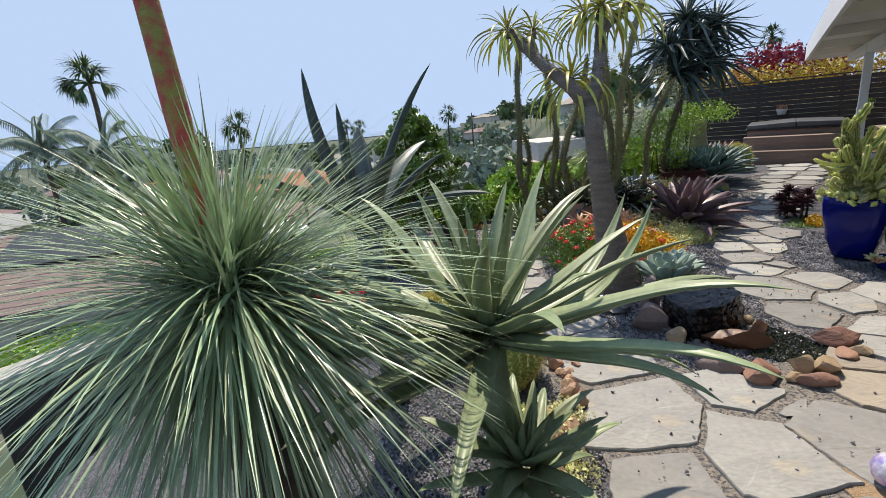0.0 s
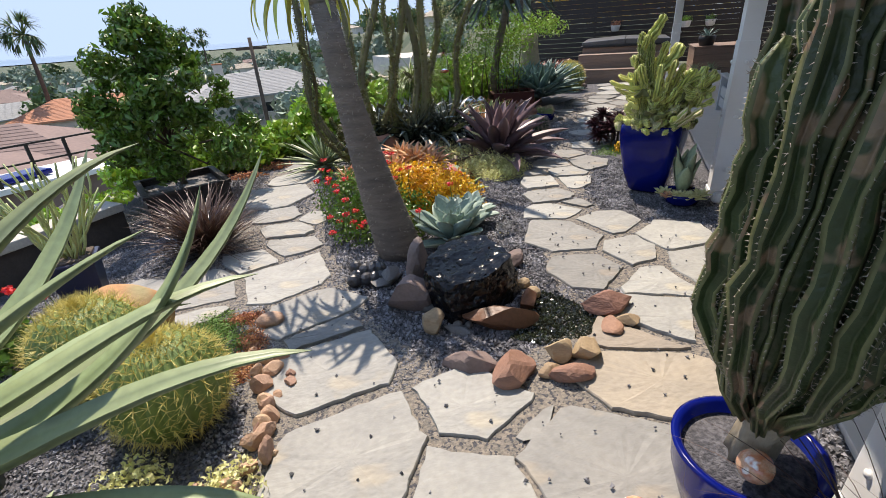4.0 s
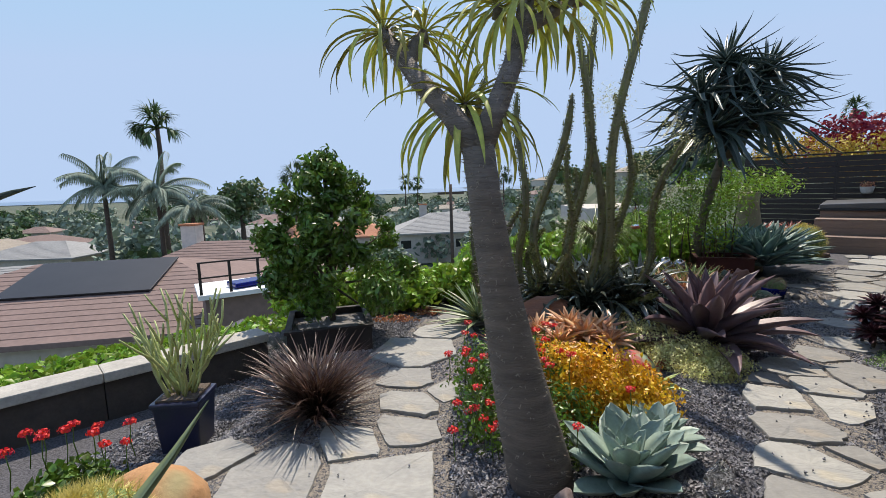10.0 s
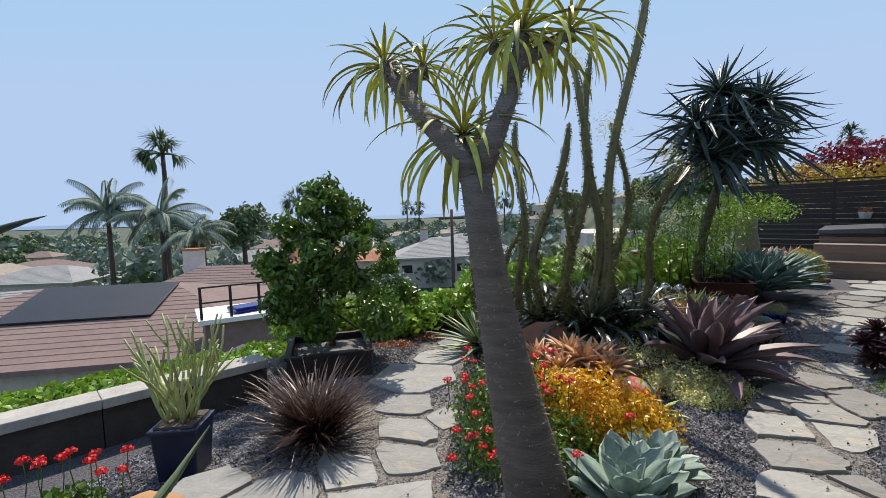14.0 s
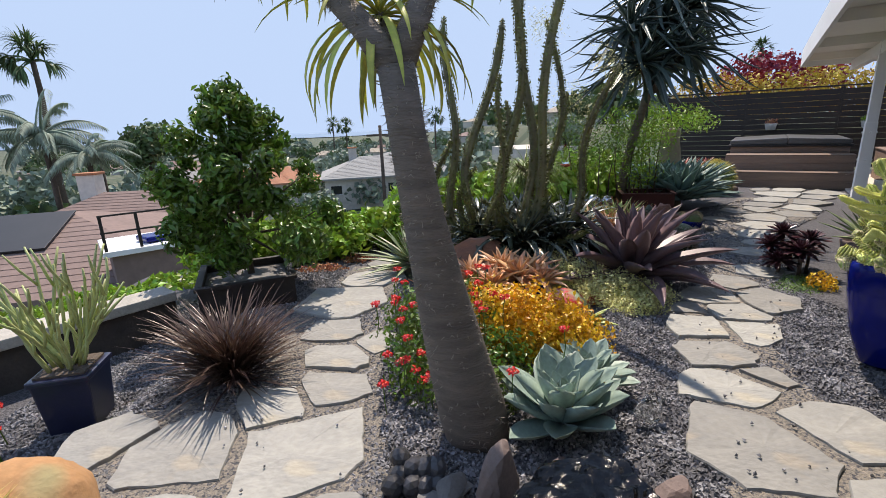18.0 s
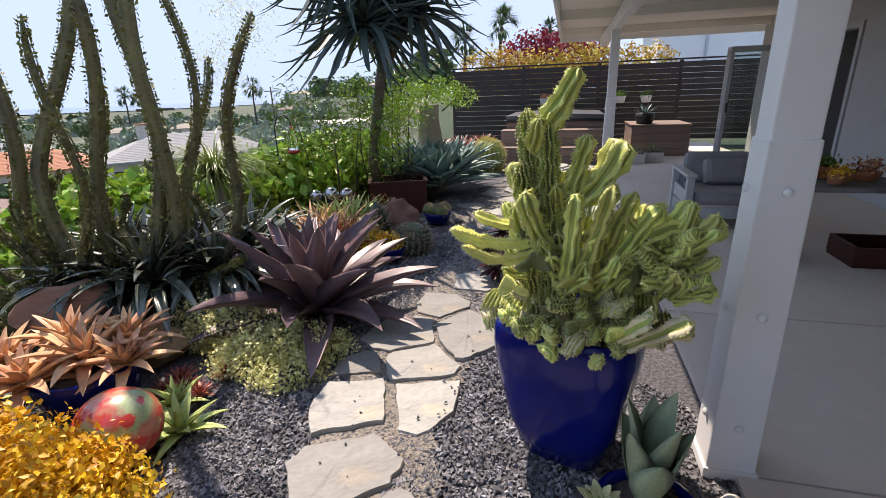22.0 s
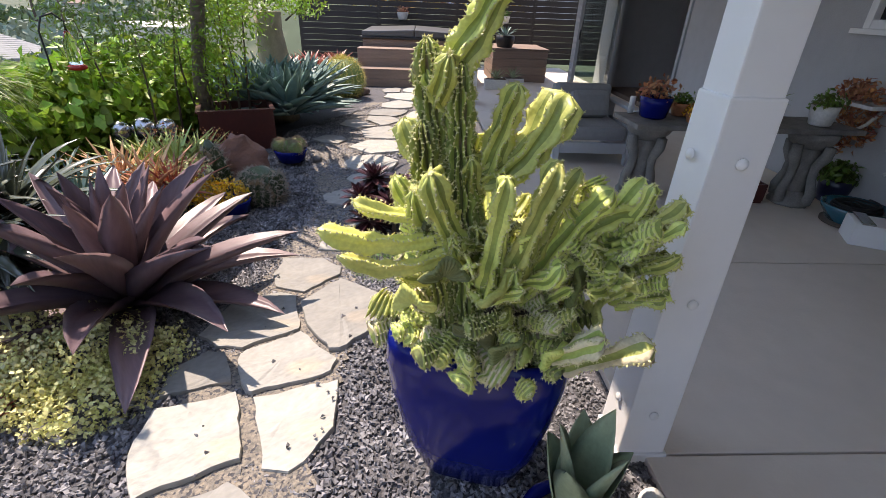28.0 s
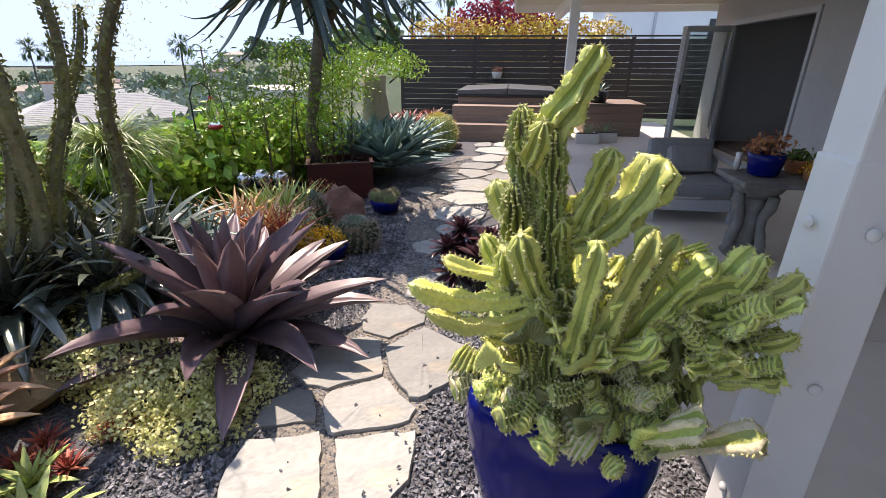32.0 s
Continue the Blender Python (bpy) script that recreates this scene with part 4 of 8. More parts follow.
def gravel(name, outline, density, size, seed, label, material="gravel", keep_off=True, z=0.0):
    """Loose chips scattered over an outline, clear of the flagstones."""
    rng = np.random.default_rng(seed)
    xs, ys = [p[0] for p in outline], [p[1] for p in outline]
    n = int((max(xs) - min(xs)) * (max(ys) - min(ys)) * density)
    x, y = rng.uniform(min(xs), max(xs), n), rng.uniform(min(ys), max(ys), n)
    ok = in_poly(x, y, outline)
    if keep_off:
        for sx, sy, sr in ALL:
            ok &= (x - sx) ** 2 + (y - sy) ** 2 > (sr * 0.84) ** 2
    x, y = x[ok], y[ok]
    n = len(x)
    s = size * rng.uniform(0.55, 1.35, n)
    base = np.array([(1, 0, 0), (-0.5, 0.85, 0), (-0.5, -0.85, 0), (0.2, 0.1, 0.8), (-0.1, 0, -0.6)], float)
    f0 = [(0, 1, 3), (1, 2, 3), (2, 0, 3), (1, 0, 4), (2, 1, 4), (0, 2, 4)]
    v = np.repeat(base[None], n, 0) * (1 + rng.uniform(-0.35, 0.35, (n, 5, 1)))
    q = rng.normal(0, 1, (n, 4))
    q /= np.linalg.norm(q, axis=1)[:, None]
    w, a, b, c = q.T
    R = np.stack([np.stack([1 - 2 * (b * b + c * c), 2 * (a * b - c * w), 2 * (a * c + b * w)], 1), np.stack([2 * (a * b + c * w), 1 - 2 * (a * a + c * c), 2 * (b * c - a * w)], 1), np.stack([2 * (a * c - b * w), 2 * (b * c + a * w), 1 - 2 * (a * a + b * b)], 1)], 1)
    v = np.einsum("nij,nkj->nki", R, v) * (s * 0.5)[:, None, None]
    v += np.stack([x, y, np.full(n, z + size * 0.25) + np.array([dip(a_, b_) for a_, b_ in zip(x, y)])], 1)[:, None, :]
    f = (np.array(f0)[None] + (np.arange(n) * 5)[:, None, None]).reshape(-1, 3)
    me = bpy.data.meshes.new(name)
    me.from_pydata(v.reshape(-1, 3).tolist(), [], f.tolist())
    me.update()
    return solo(name, me, material, pose(0, 0, 0), label, "gravel", kind="stuff")


gravel("gravel", [(-1.5, 3.0), (0.3, 3.2), (1.2, 2.6), (2.3, 2.3), (3.7, 2.9), (4.6, 4.2), (4.7, 4.6), (4.4, 5.6), (4.2, 6.4), (3.0, 6.3), (2.4, 5.2), (0.2, 6.9), (-1.3, 6.6)], 5200, 0.025, 3, "loose dark grey crushed gravel between the paths")
gravel("gravel", [(2.9, 5.6), (4.3, 5.6), (5.4, 7.6), (7.2, 9.2), (7.4, 10.8), (5.0, 9.4), (3.8, 7.4)], 3600, 0.027, 4, "dark grey crushed gravel beside the far path")
gravel("gravel", [(1.6, 0.2), (2.6, 0.2), (2.9, 1.7), (3.7, 2.9), (2.8, 2.3), (2.2, 1.7), (1.8, 1.0)], 6000, 0.023, 5, "dark grey crushed gravel round the potted cactus")
gravel("gravel", [(0.0, 1.2), (0.9, 1.4), (0.75, 2.5), (0.6, 3.3), (-0.6, 3.4), (-0.8, 1.8)], 5200, 0.02, 6, "dark gravel among the barrel cacti")
gravel("wet_gravel", [(2.16, 3.12), (2.3, 3.2), (2.44, 3.0), (2.5, 2.8), (2.36, 2.66), (2.12, 2.66), (1.95, 2.78), (2.14, 2.9)], 16000, 0.022, 9, "wet dark mossy gravel beside the fountain", "gravel_wet", z=0.008)
gravel("grit", [(0.75, 1.0), (2.1, 1.0), (2.5, 2.0), (3.3, 2.4), (3.8, 3.4), (2.8, 3.7), (2.3, 2.7), (1.3, 2.7), (1.1, 4.2), (0.3, 4.6), (-0.3, 4.0), (0.6, 3.5), (0.7, 2.2)], 2600, 0.011, 7, "fine sandy grit in the joints of the paving", "rock_grey")
gravel("stray_chip", [(0.8, 1.0), (2.1, 1.0), (2.6, 2.2), (3.7, 3.2), (3.3, 4.3), (4.1, 5.6), (5.6, 8.0), (5.2, 8.3), (3.6, 5.9), (2.8, 4.6), (2.5, 3.0), (1.3, 2.6), (0.9, 4.6), (0.1, 4.3), (0.8, 2.8)], 34, 0.02, 8, "stray dark gravel chips lying on the flagstones", keep_off=False, z=0.031)

# ---- plants and stones by the start of the walk ----
def grass_tree(x, y, z):
    t = thing("grass_tree", x, y, 0, 0, "round silver-green needle-leaved grass tree with a red bloom spike", "plant")
    g = Geo()
    g.add(*tube([(0, 0, 0), (0.02, 0, z * 0.5), (0, 0, z)], [0.13, 0.12, 0.11], 14))
    part("trunk", g, "bark", t)
    rng = np.random.default_rng(11)
    rows = []
    for i in range(1700):
        s = rng.random()
        el = math.radians(84 - 135 * s ** 0.7)
        rows.append((rng.normal(0, 0.025), rng.normal(0, 0.025), z + 0.03 + rng.normal(0, 0.03), rng.uniform(0, 6.283), el, rng.uniform(0.15, 0.75) * (0.45 + 0.55 * math.cos(max(el, 0))), rng.uniform(0.55, 0.9) * (1 - 0.35 * max(0.0, math.sin(el)) ** 2), rng.uniform(0.006, 0.013)))
    for k in range(12):
        part("leaf_tuft", mesh_of("leaf_tuft", *blade_field(rows[k::12], 7)), "spike_leaf", t)
    line = bend((-0.02, 0.0, z), (-0.12, 0.12, 1), 1.2, 9, 0.012)
    part("bloom_stalk", Geo().add(*tube(line, [0.016, 0.017, 0.024, 0.03, 0.033, 0.032, 0.031, 0.03, 0.028, 0.02], 12)), "flower_spike", t, "red and green bloom stalk")
    return t


def big_aloe(x, y, z, count, L, W, seed, label, rz=0, lean=(0, 0), name="aloe", material="aloe_grey"):
    t = thing(name, x, y, 0, rz, label, "plant")
    part("stem", Geo().add(*tube([(lean[0], lean[1], -0.02), (lean[0] * 0.4, lean[1] * 0.4, z * 0.5), (0, 0, z)], [0.075, 0.065, 0.06], 12)), "aloe_grey", t, "ringed green stem")
    specs = [dict(L=L * k, W=W * w, n=14, start=0, droop=d, hook=h, channel=0.5, thick=0.16, base_w=0.95, peak=0.06, teeth=0.045, side=sd, sharp=0.85)
             for k, w, d, h, sd in ((0.75, 0.9, -6, 0, 4), (0.9, 1, 0, -8, -10), (1.0, 1, -4, -15, 14), (1.05, 1.05, -8, -30, -16), (1.0, 1, -16, -40, 12), (0.9, 0.9, -18, -45, -8))]
    rosette(t, leaf_meshes("leaf", specs), material, count, 86, -8, 0.55, 1.0, 0.14, 0.06, 10, stem=z, rng=random.Random(seed))
    return t


def barrel_cactus(x, y, r, seed, label, ribs=28, h=0.95):
    t = thing("barrel_cactus", x, y, 0, seed * 30, label, "cactus", group="barrel cacti")
    v, f = [], []
    n, s = 18, ribs * 4
    tips, nrm = [], []
    for i in range(n + 1):
        a = -math.pi / 2 * 0.75 + (math.pi / 2 * 1.72) * i / n
        rr, zz = r * math.cos(a), r * h * (math.sin(a) + 0.92)
        if a > math.pi / 2:
            rr, zz = r * 0.02, r * h * 1.86
        for k in range(s):
            b = 2 * math.pi * k / s
            ridge = (0.5 + 0.5 * math.cos(b * ribs)) ** 0.7
            q = rr * (0.90 + 0.10 * ridge)
            v.append((q * math.cos(b), q * math.sin(b), zz - 0.04 * r * math.exp(-(rr / (0.25 * r)) ** 2)))
            if k % 4 == 0 and i > 1:
                tips.append((q * math.cos(b), q * math.sin(b), zz))
                nrm.append((math.cos(a) * math.cos(b), math.cos(a) * math.sin(b), math.sin(a)))
    for i in range(n):
        for k in range(s):
            a, b = i * s + k, i * s + (k + 1) % s
            f.append((a, b, b + s, a + s))
    part("body", mesh_of("body", v, f), "barrel", t)
    rng = np.random.default_rng(seed)
    tagged(part("spine", mesh_of("spine", *spines(tips, nrm, r * 0.24, r * 0.007, rng, 7, 0.8), False), "spine", t, "golden yellow spines"), kind="stuff")
    part("crown_wool", mesh_of("crown_wool", *lathe([(r * 0.3, r * h * 1.79), (r * 0.26, r * h * 1.86), (r * 0.12, r * h * 1.87), (0.01, r * h * 1.85)], 20)), "wool", t)
    return t


def column_cactus(x, y):
    t = thing("candelabra_cactus", x, y, 0.27, 0, "tall clustered dark green column cactus with corky brown base", "cactus")
    rng = random.Random(5)
    nr = np.random.default_rng(8)
    part("woody_base", Geo().add(*tube([(0, 0, -0.04), (0.02, -0.01, 0.1), (0.05, -0.03, 0.26), (0.08, -0.05, 0.4)], [0.075, 0.07, 0.1, 0.09], 20, 6, 0.3)), "caudex", t, "pale corky trunk")
    n = 46
    for i in range(n):
        a, r = i * 2.4, 0.0365 * math.sqrt(i)
        side = Vector((math.cos(a) * r, math.sin(a) * r, 0))
        top = 1.86 - 1.1 * r + rng.uniform(-0.42, 0.12) + 0.3 * side.x
        foot = 0.05 + 0.5 * r + rng.uniform(0, 0.1)
        lean = Vector((0.06, -0.05, 0))
        pts = [side * 0.4 + Vector((0.02, -0.01, foot)), side * 0.64 + lean * 0.2 + Vector((0, 0, foot + 0.1))]
        k = 15
        for j in range(1, k + 1):
            q = j / k
            pts.append(side * (0.64 + 0.38 * min(1.0, 5 * q) ** 0.6) + lean * (0.4 + 0.6 * q) + Vector((rng.uniform(-0.012, 0.012), rng.uniform(-0.012, 0.012), foot + 0.1 + (top - foot - 0.1) * q)))
        rad = [0.02, 0.028] + [0.04 * min(1.0, 0.75 + 0.08 * j) * (1 + 0.16 * math.sin(j * 1.9 + i) + rng.uniform(-0.12, 0.12)) for j in range(k - 1)] + [0.01]
        ribs = 4 if i % 2 else 5
        w, step = ribs * 8, 8
        v, f = tube(pts, rad, w, ribs, 0.68)
        me = mesh_of("column", v, f)
        me.materials.append(M["cactus"])
        me.materials.append(M["cactus_edge"])
        me.polygons.foreach_set("material_index", [1 if j < len(f) - 2 and (j % w) % 8 in (0, 7) else 0 for j in range(len(f))])
        col = part("column", me, None, t)
        pp, nn = [], []
        for j in range(w * 2, len(v)):
            if (j % w) % step == 0:
                nx_ = v[min(j + w, len(v) - 1)]
                for q in (0.0, 0.25, 0.5, 0.75):
                    pp.append(v[j].lerp(nx_, q))
                    nn.append((v[j] - pts[j // w]).normalized())
        tagged(part("spine", mesh_of("spine", *spines(pp, nn, 0.010, 0.0014, nr, 2, 0.6), False), "thorn", col), kind="stuff")
    for dx, dy, z in ((0.2, -0.16, 0.5), (0.26, -0.12, 0.42), (0.24, -0.2, 0.36)):
        tagged(part("flower", mesh_of("flower", *leaf_cloud(nr.normal(0, 0.02, (60, 3)), nr.normal(0, 1, (60, 3)), 0.035, nr, 0.35)), "petal_red", t, "thin red flower", pose(dx, dy, z)), kind="stuff")
    return t


def pot(name, x, y, profile, material, label, sides=48, squash=0.0, rz=0, fill=None, lip=True, fill_mat="soil", category="pot"):
    """A turned pot with wall thickness and its fill of grit."""
    t = thing(name, x, y, 0.03, rz, label, category)
    top_r, top_z = profile[-1]
    prof = list(profile) + [(top_r - 0.012, top_z + 0.004), (top_r - 0.03, top_z - 0.004), (top_r - 0.035, top_z - 0.07), (0.02, top_z - 0.075)]
    part("body", mesh_of("body", *lathe(prof, sides, squash)), material, t)
    z = top_z - 0.045 if fill is None else fill
    part("soil", mesh_of("soil", *lathe([(top_r - 0.036, z - 0.02), (top_r - 0.036, z), (0.03, z + 0.015)], sides, squash)), fill_mat, t)
    return t


grass_tree(-0.53, 1.13, 1.24)
front_aloe = big_aloe(0.2, 1.55, 0.84, 44, 0.86, 0.088, 3, "large grey-green aloe with long toothed arching leaves", lean=(0.06, 0.1))
for az, rise, L, lift in ((44, -11, 1.25, -64), (22, -6, 0.95, -75), (66, 4, 1.0, -50)):
    part("leaf", mesh_of("leaf", *leaf_geo(L, 0.09, 16, 0, lift, 0, 0.5, 0.16, 0.95, 0.06, 0.045, 6, 0.85)), "aloe_grey", front_aloe, "", pose(0, 0, 0.86, 0, 0, az) @ pose(0.04, 0, 0, 0, -rise, 0))
big_aloe(0.3, 1.5, 0.26, 30, 0.42, 0.085, 7, "smaller grey-green aloe growing under the large one")


def tall_aloe(x, y, z):
    t = thing("aloe", x, y, 0, 0, "tall dark green aloe with upright tapering leaves", "plant")
    part("stem", Geo().add(*tube([(0.05, 0, -0.02), (0.02, 0, z * 0.5), (0, 0, z)], [0.08, 0.075, 0.07], 12)), "aloe_dark", t)
    for k, (az, rise, L, hook) in enumerate(((172, 62, 0.95, -30), (178, 80, 0.72, -12), (12, 74, 0.98, 20), (4, 52, 0.6, 20), (160, 40, 0.7, -20), (60, 50, 0.8, 30), (300, 55, 0.7, 30), (230, 45, 0.8, 30), (100, 62, 0.7, 10), (340, 30, 0.75, 30))):
        me = mesh_of("leaf", *leaf_geo(L, 0.15, 14, 0, hook, 0, 0.45, 0.16, 0.9, 0.1, 0.04, 0, 0.8))
        part("leaf", me, "aloe_dark", t, "", pose(0, 0, z, 0, 0, az) @ pose(0.03, 0, 0, 0, -rise, 0))


tall_aloe(-0.42, 2.5, 1.12)

barrel_cactus(0.33, 2.68, 0.25, 1, "round golden barrel cactus ringed with yellow spines")
barrel_cactus(-0.12, 3.08, 0.26, 2, "golden barrel cactus beside the ochre boulder")
rock("boulder", -0.1, 3.35, 0.26, 0.23, 0.39, "boulder", "smooth round ochre sandstone boulder", 4, cuts=0, rough=0.08, sub=4, smooth=True)

pot("cactus_pot", 2.34, 1.67, [(0.145, 0.0), (0.17, 0.02), (0.208, 0.15), (0.217, 0.245), (0.222, 0.262)], "cobalt", "round cobalt blue glazed pot with gravel fill", fill_mat="gravel_bed")
column_cactus(2.34, 1.67)


def strap_rosette(name, x, y, z, count, L, W, material, label, seed, rise=(80, 0), droop=40, rz=0, channel=0.35, group="", teeth=0.0, hook=0, parent=None, category="plant", thick=0.12, peak=0.25, base_w=0.6, stem=0.0, size_in=0.55, swing=1.0, sharp=1.0):
    """A rosette whose leaves are parts of their own."""
    t = thing(name, x, y, z, rz, label, category, group)
    specs = [dict(L=L * k, W=W * k ** 0.5, n=8, start=0, droop=droop * d, hook=hook, channel=channel, thick=thick, base_w=base_w, peak=peak, teeth=teeth, side=s * swing, sharp=sharp) for k, d, s in ((0.9, 0.2, 5), (1, 0.6, -6), (1, 1, 8), (0.95, 1.3, -8))]
    rosette(t, leaf_meshes("leaf", specs), material, count, rise[0], rise[1], size_in, 1.0, L * 0.12, L * 0.06, 7, stem=stem, rng=random.Random(seed))
    return t


def bush(name, lobes, count, size, material, label, seed, category="shrub", aspect=0.45, stems=None, kind="", shell=0.5, spread=0.8):
    """A shrub of many small leaves over short branches."""
    rng = np.random.default_rng(seed)
    lo = np.asarray(lobes, float)
    cx, cy = lo[:, 0].mean(), lo[:, 1].mean()
    t = thing(name, cx, cy, 0, 0, label, category, kind=kind)
    c, d = bush_points(lo - np.array([cx, cy, 0, 0, 0, 0]), count, rng, shell)
    part("crown", mesh_of("crown", *leaf_cloud(c, d, size, rng, aspect, spread)), material, t)
    for l in lo:
        g = Geo()
        top = Vector((l[0] - cx, l[1] - cy, l[2]))
        foot = Vector(((l[0] - cx) * 0.6, (l[1] - cy) * 0.6, stems if stems is not None else 0.0))
        mid = foot.lerp(top, 0.5) + Vector((rng.normal(0, 0.03), rng.normal(0, 0.03), 0))
        g.add(*tube([foot, mid, top], [0.014, 0.010, 0.005], 6))
        part("branch", g, "bark", t)
    return t


# ---- thorny two-armed palm ----
def thorny_palm():
    t = thing("thorny_palm", 1.52, 4.05, 0, 0, "leaning grey thorny trunk forking to yellow-green strap-leaf crowns", "tree")
    o = Vector((1.52, 4.05, 0))
    line = [Vector(p) - o for p in ((1.56, 4.05, -0.03), (1.53, 4.05, 0.12), (1.47, 4.04, 0.4), (1.40, 4.03, 0.75), (1.34, 4.02, 1.1), (1.29, 4.01, 1.45), (1.26, 4.01, 1.72))]
    trunk = part("trunk", Geo().add(*tube(line, [0.155, 0.165, 0.145, 0.115, 0.09, 0.077, 0.075], 28)), "bark_grey", t)
    arms = [[(1.26, 4.01, 1.70), (1.13, 4.12, 1.88), (0.93, 4.3, 2.1), (0.78, 4.46, 2.3), (0.68, 4.58, 2.44)],
            [(1.26, 4.01, 1.70), (1.34, 4.12, 1.9), (1.42, 4.3, 2.15), (1.47, 4.45, 2.38), (1.5, 4.56, 2.55)]]
    twigs = [[(0.86, 4.38, 2.2), (0.86, 4.52, 2.34), (0.9, 4.62, 2.44)], [(1.46, 4.42, 2.34), (1.62, 4.55, 2.46), (1.76, 4.66, 2.57)], [(1.25, 4.06, 1.74), (1.2, 4.2, 1.82), (1.17, 4.3, 1.92)]]
    for a in arms:
        part("arm", Geo().add(*tube([Vector(p) - o for p in a], [0.07, 0.056, 0.05, 0.046, 0.04], 14)), "bark_grey", t)
    for a in twigs:
        part("arm", Geo().add(*tube([Vector(p) - o for p in a], [0.04, 0.036, 0.03], 12)), "bark_grey", t)
    nr = np.random.default_rng(21)
    pts, nn = [], []
    for ln, r in [(line, 0.15)] + [([Vector(p) - o for p in a], 0.05) for a in arms]:
        for i in range(len(ln) - 1):
            seg = ln[i + 1] - ln[i]
            for _ in range(int(seg.length * 330)):
                q = nr.random()
                rad = [0.155, 0.165, 0.145, 0.115, 0.09, 0.077, 0.075][i] * (1 - q) + [0.165, 0.145, 0.115, 0.09, 0.077, 0.075, 0.07][i] * q if r > 0.1 else 0.05
                a = nr.uniform(0, 6.283)
                x = seg.normalized().orthogonal().normalized()
                y = seg.normalized().cross(x)
                n = x * math.cos(a) + y * math.sin(a)
                pts.append(tuple(ln[i] + seg * q + n * rad * 0.98))
                nn.append(tuple(n))
    tagged(part("thorn", mesh_of("thorn", *spines(pts, nn, 0.03, 0.0022, nr, 2, 0.35), False), "thorn", trunk), kind="stuff")
    specs = [dict(L=0.6 * k, W=0.036, n=10, start=0, droop=d, channel=0.3, thick=0.07, base_w=0.4, peak=0.5, side=s) for k, d, s in ((0.6, 20, 8), (0.85, 50, -12), (1.0, 80, 16), (1.0, 100, -12), (0.95, 70, 8))]
    ms = leaf_meshes("leaf", specs)
    for k, (x, y, z, n, sc) in enumerate(((0.66, 4.6, 2.44, 42, 0.8), (0.9, 4.63, 2.42, 30, 0.75), (1.5, 4.57, 2.56, 48, 1.0), (1.78, 4.67, 2.58, 36, 0.85), (1.17, 4.31, 1.95, 50, 0.95), (1.34, 4.52, 2.5, 26, 0.8))):
        h = part("leaf_head", Geo().add(*tube([(0, 0, -0.05), (0, 0, 0.03)], [0.035, 0.02], 10)), "bark_grey", t, "", pose(x - o.x, y - o.y, z))
        rosette(h, ms, "palm_leaf", n, 75, -22, 0.6 * sc, 1.05 * sc, 0.05, 0.03, 12, rng=random.Random(k))


thorny_palm()

# ---- the bed round the palm ----
strap_rosette("agave", 1.97, 4.05, 0.06, 34, 0.37, 0.15, "agave_blue", "powdery blue-grey agave rosette with broad cupped leaves", 2, (88, 8), -16, channel=0.55, base_w=0.5, peak=0.55, sharp=0.8, thick=0.1, group="blue agaves")
strap_rosette("agave", 2.2, 4.42, 0.04, 28, 0.27, 0.11, "agave_blue", "small powdery blue-grey agave beside the larger one", 3, (86, 8), -10, channel=0.5, base_w=0.5, peak=0.55, sharp=0.8, thick=0.1, group="blue agaves")
bush("orange_succulent", [(1.93, 4.9, 0.16, 0.36, 0.28, 0.3), (2.15, 4.8, 0.12, 0.28, 0.24, 0.24), (1.7, 4.95, 0.17, 0.3, 0.26, 0.29)], 13000, 0.032, "mound_orange", "mounded succulent turned bright orange and yellow", 31, "plant", 0.6)
bush("lantana_bush", [(1.32, 4.7, 0.2, 0.28, 0.3, 0.3), (1.5, 4.9, 0.2, 0.3, 0.3, 0.28), (1.2, 5.05, 0.18, 0.28, 0.32, 0.28), (1.68, 4.5, 0.14, 0.26, 0.2, 0.22), (1.62, 4.25, 0.12, 0.2, 0.16, 0.18), (1.25, 4.4, 0.12, 0.2, 0.2, 0.18), (1.5, 5.25, 0.18, 0.26, 0.22, 0.26)], 6200, 0.04, "leaf_green", "leafy yellow-green bush dotted with red flowers", 32, "shrub", 0.5)


def blooms(name, places, r, material, label, seed, category="flower", stalk=None):
    """Round flower heads of many small petals, one mesh each."""
    rng = np.random.default_rng(seed)
    d = rng.normal(0, 1, (46, 3))
    d /= np.linalg.norm(d, axis=1)[:, None]
    d[:, 2] = np.abs(d[:, 2]) * 0.9
    me = mesh_of("petals", *leaf_cloud(d * r * rng.uniform(0.6, 1.0, (46, 1)), d, r * 0.55, rng, 0.8, 0.4))
    me.materials.append(M[material])
    for x, y, z in places:
        t = thing(name, x, y, z, rng.uniform(0, 360), label, category, group=label)
        part("petals", me, None, t)
        h = stalk or 0.2
        part("stalk", Geo().add(*tube([(0, 0, 0), (0.01, 0, -h * 0.5), (0.0, 0.01, -h)], [0.003] * 3, 5)), "leaf_green", t)


rb = random.Random(77)
blooms("red_flower", [(rb.uniform(1.0, 1.75), rb.uniform(4.45, 5.3), rb.uniform(0.38, 0.52)) for _ in range(30)] + [(rb.uniform(1.05, 1.35), rb.uniform(4.2, 4.5), rb.uniform(0.15, 0.4)) for _ in range(9)] + [(1.73, 4.1, 0.3), (1.62, 4.05, 0.22), (2.05, 4.4, 0.38)], 0.033, "petal_red", "small bright red flower cluster", 5)

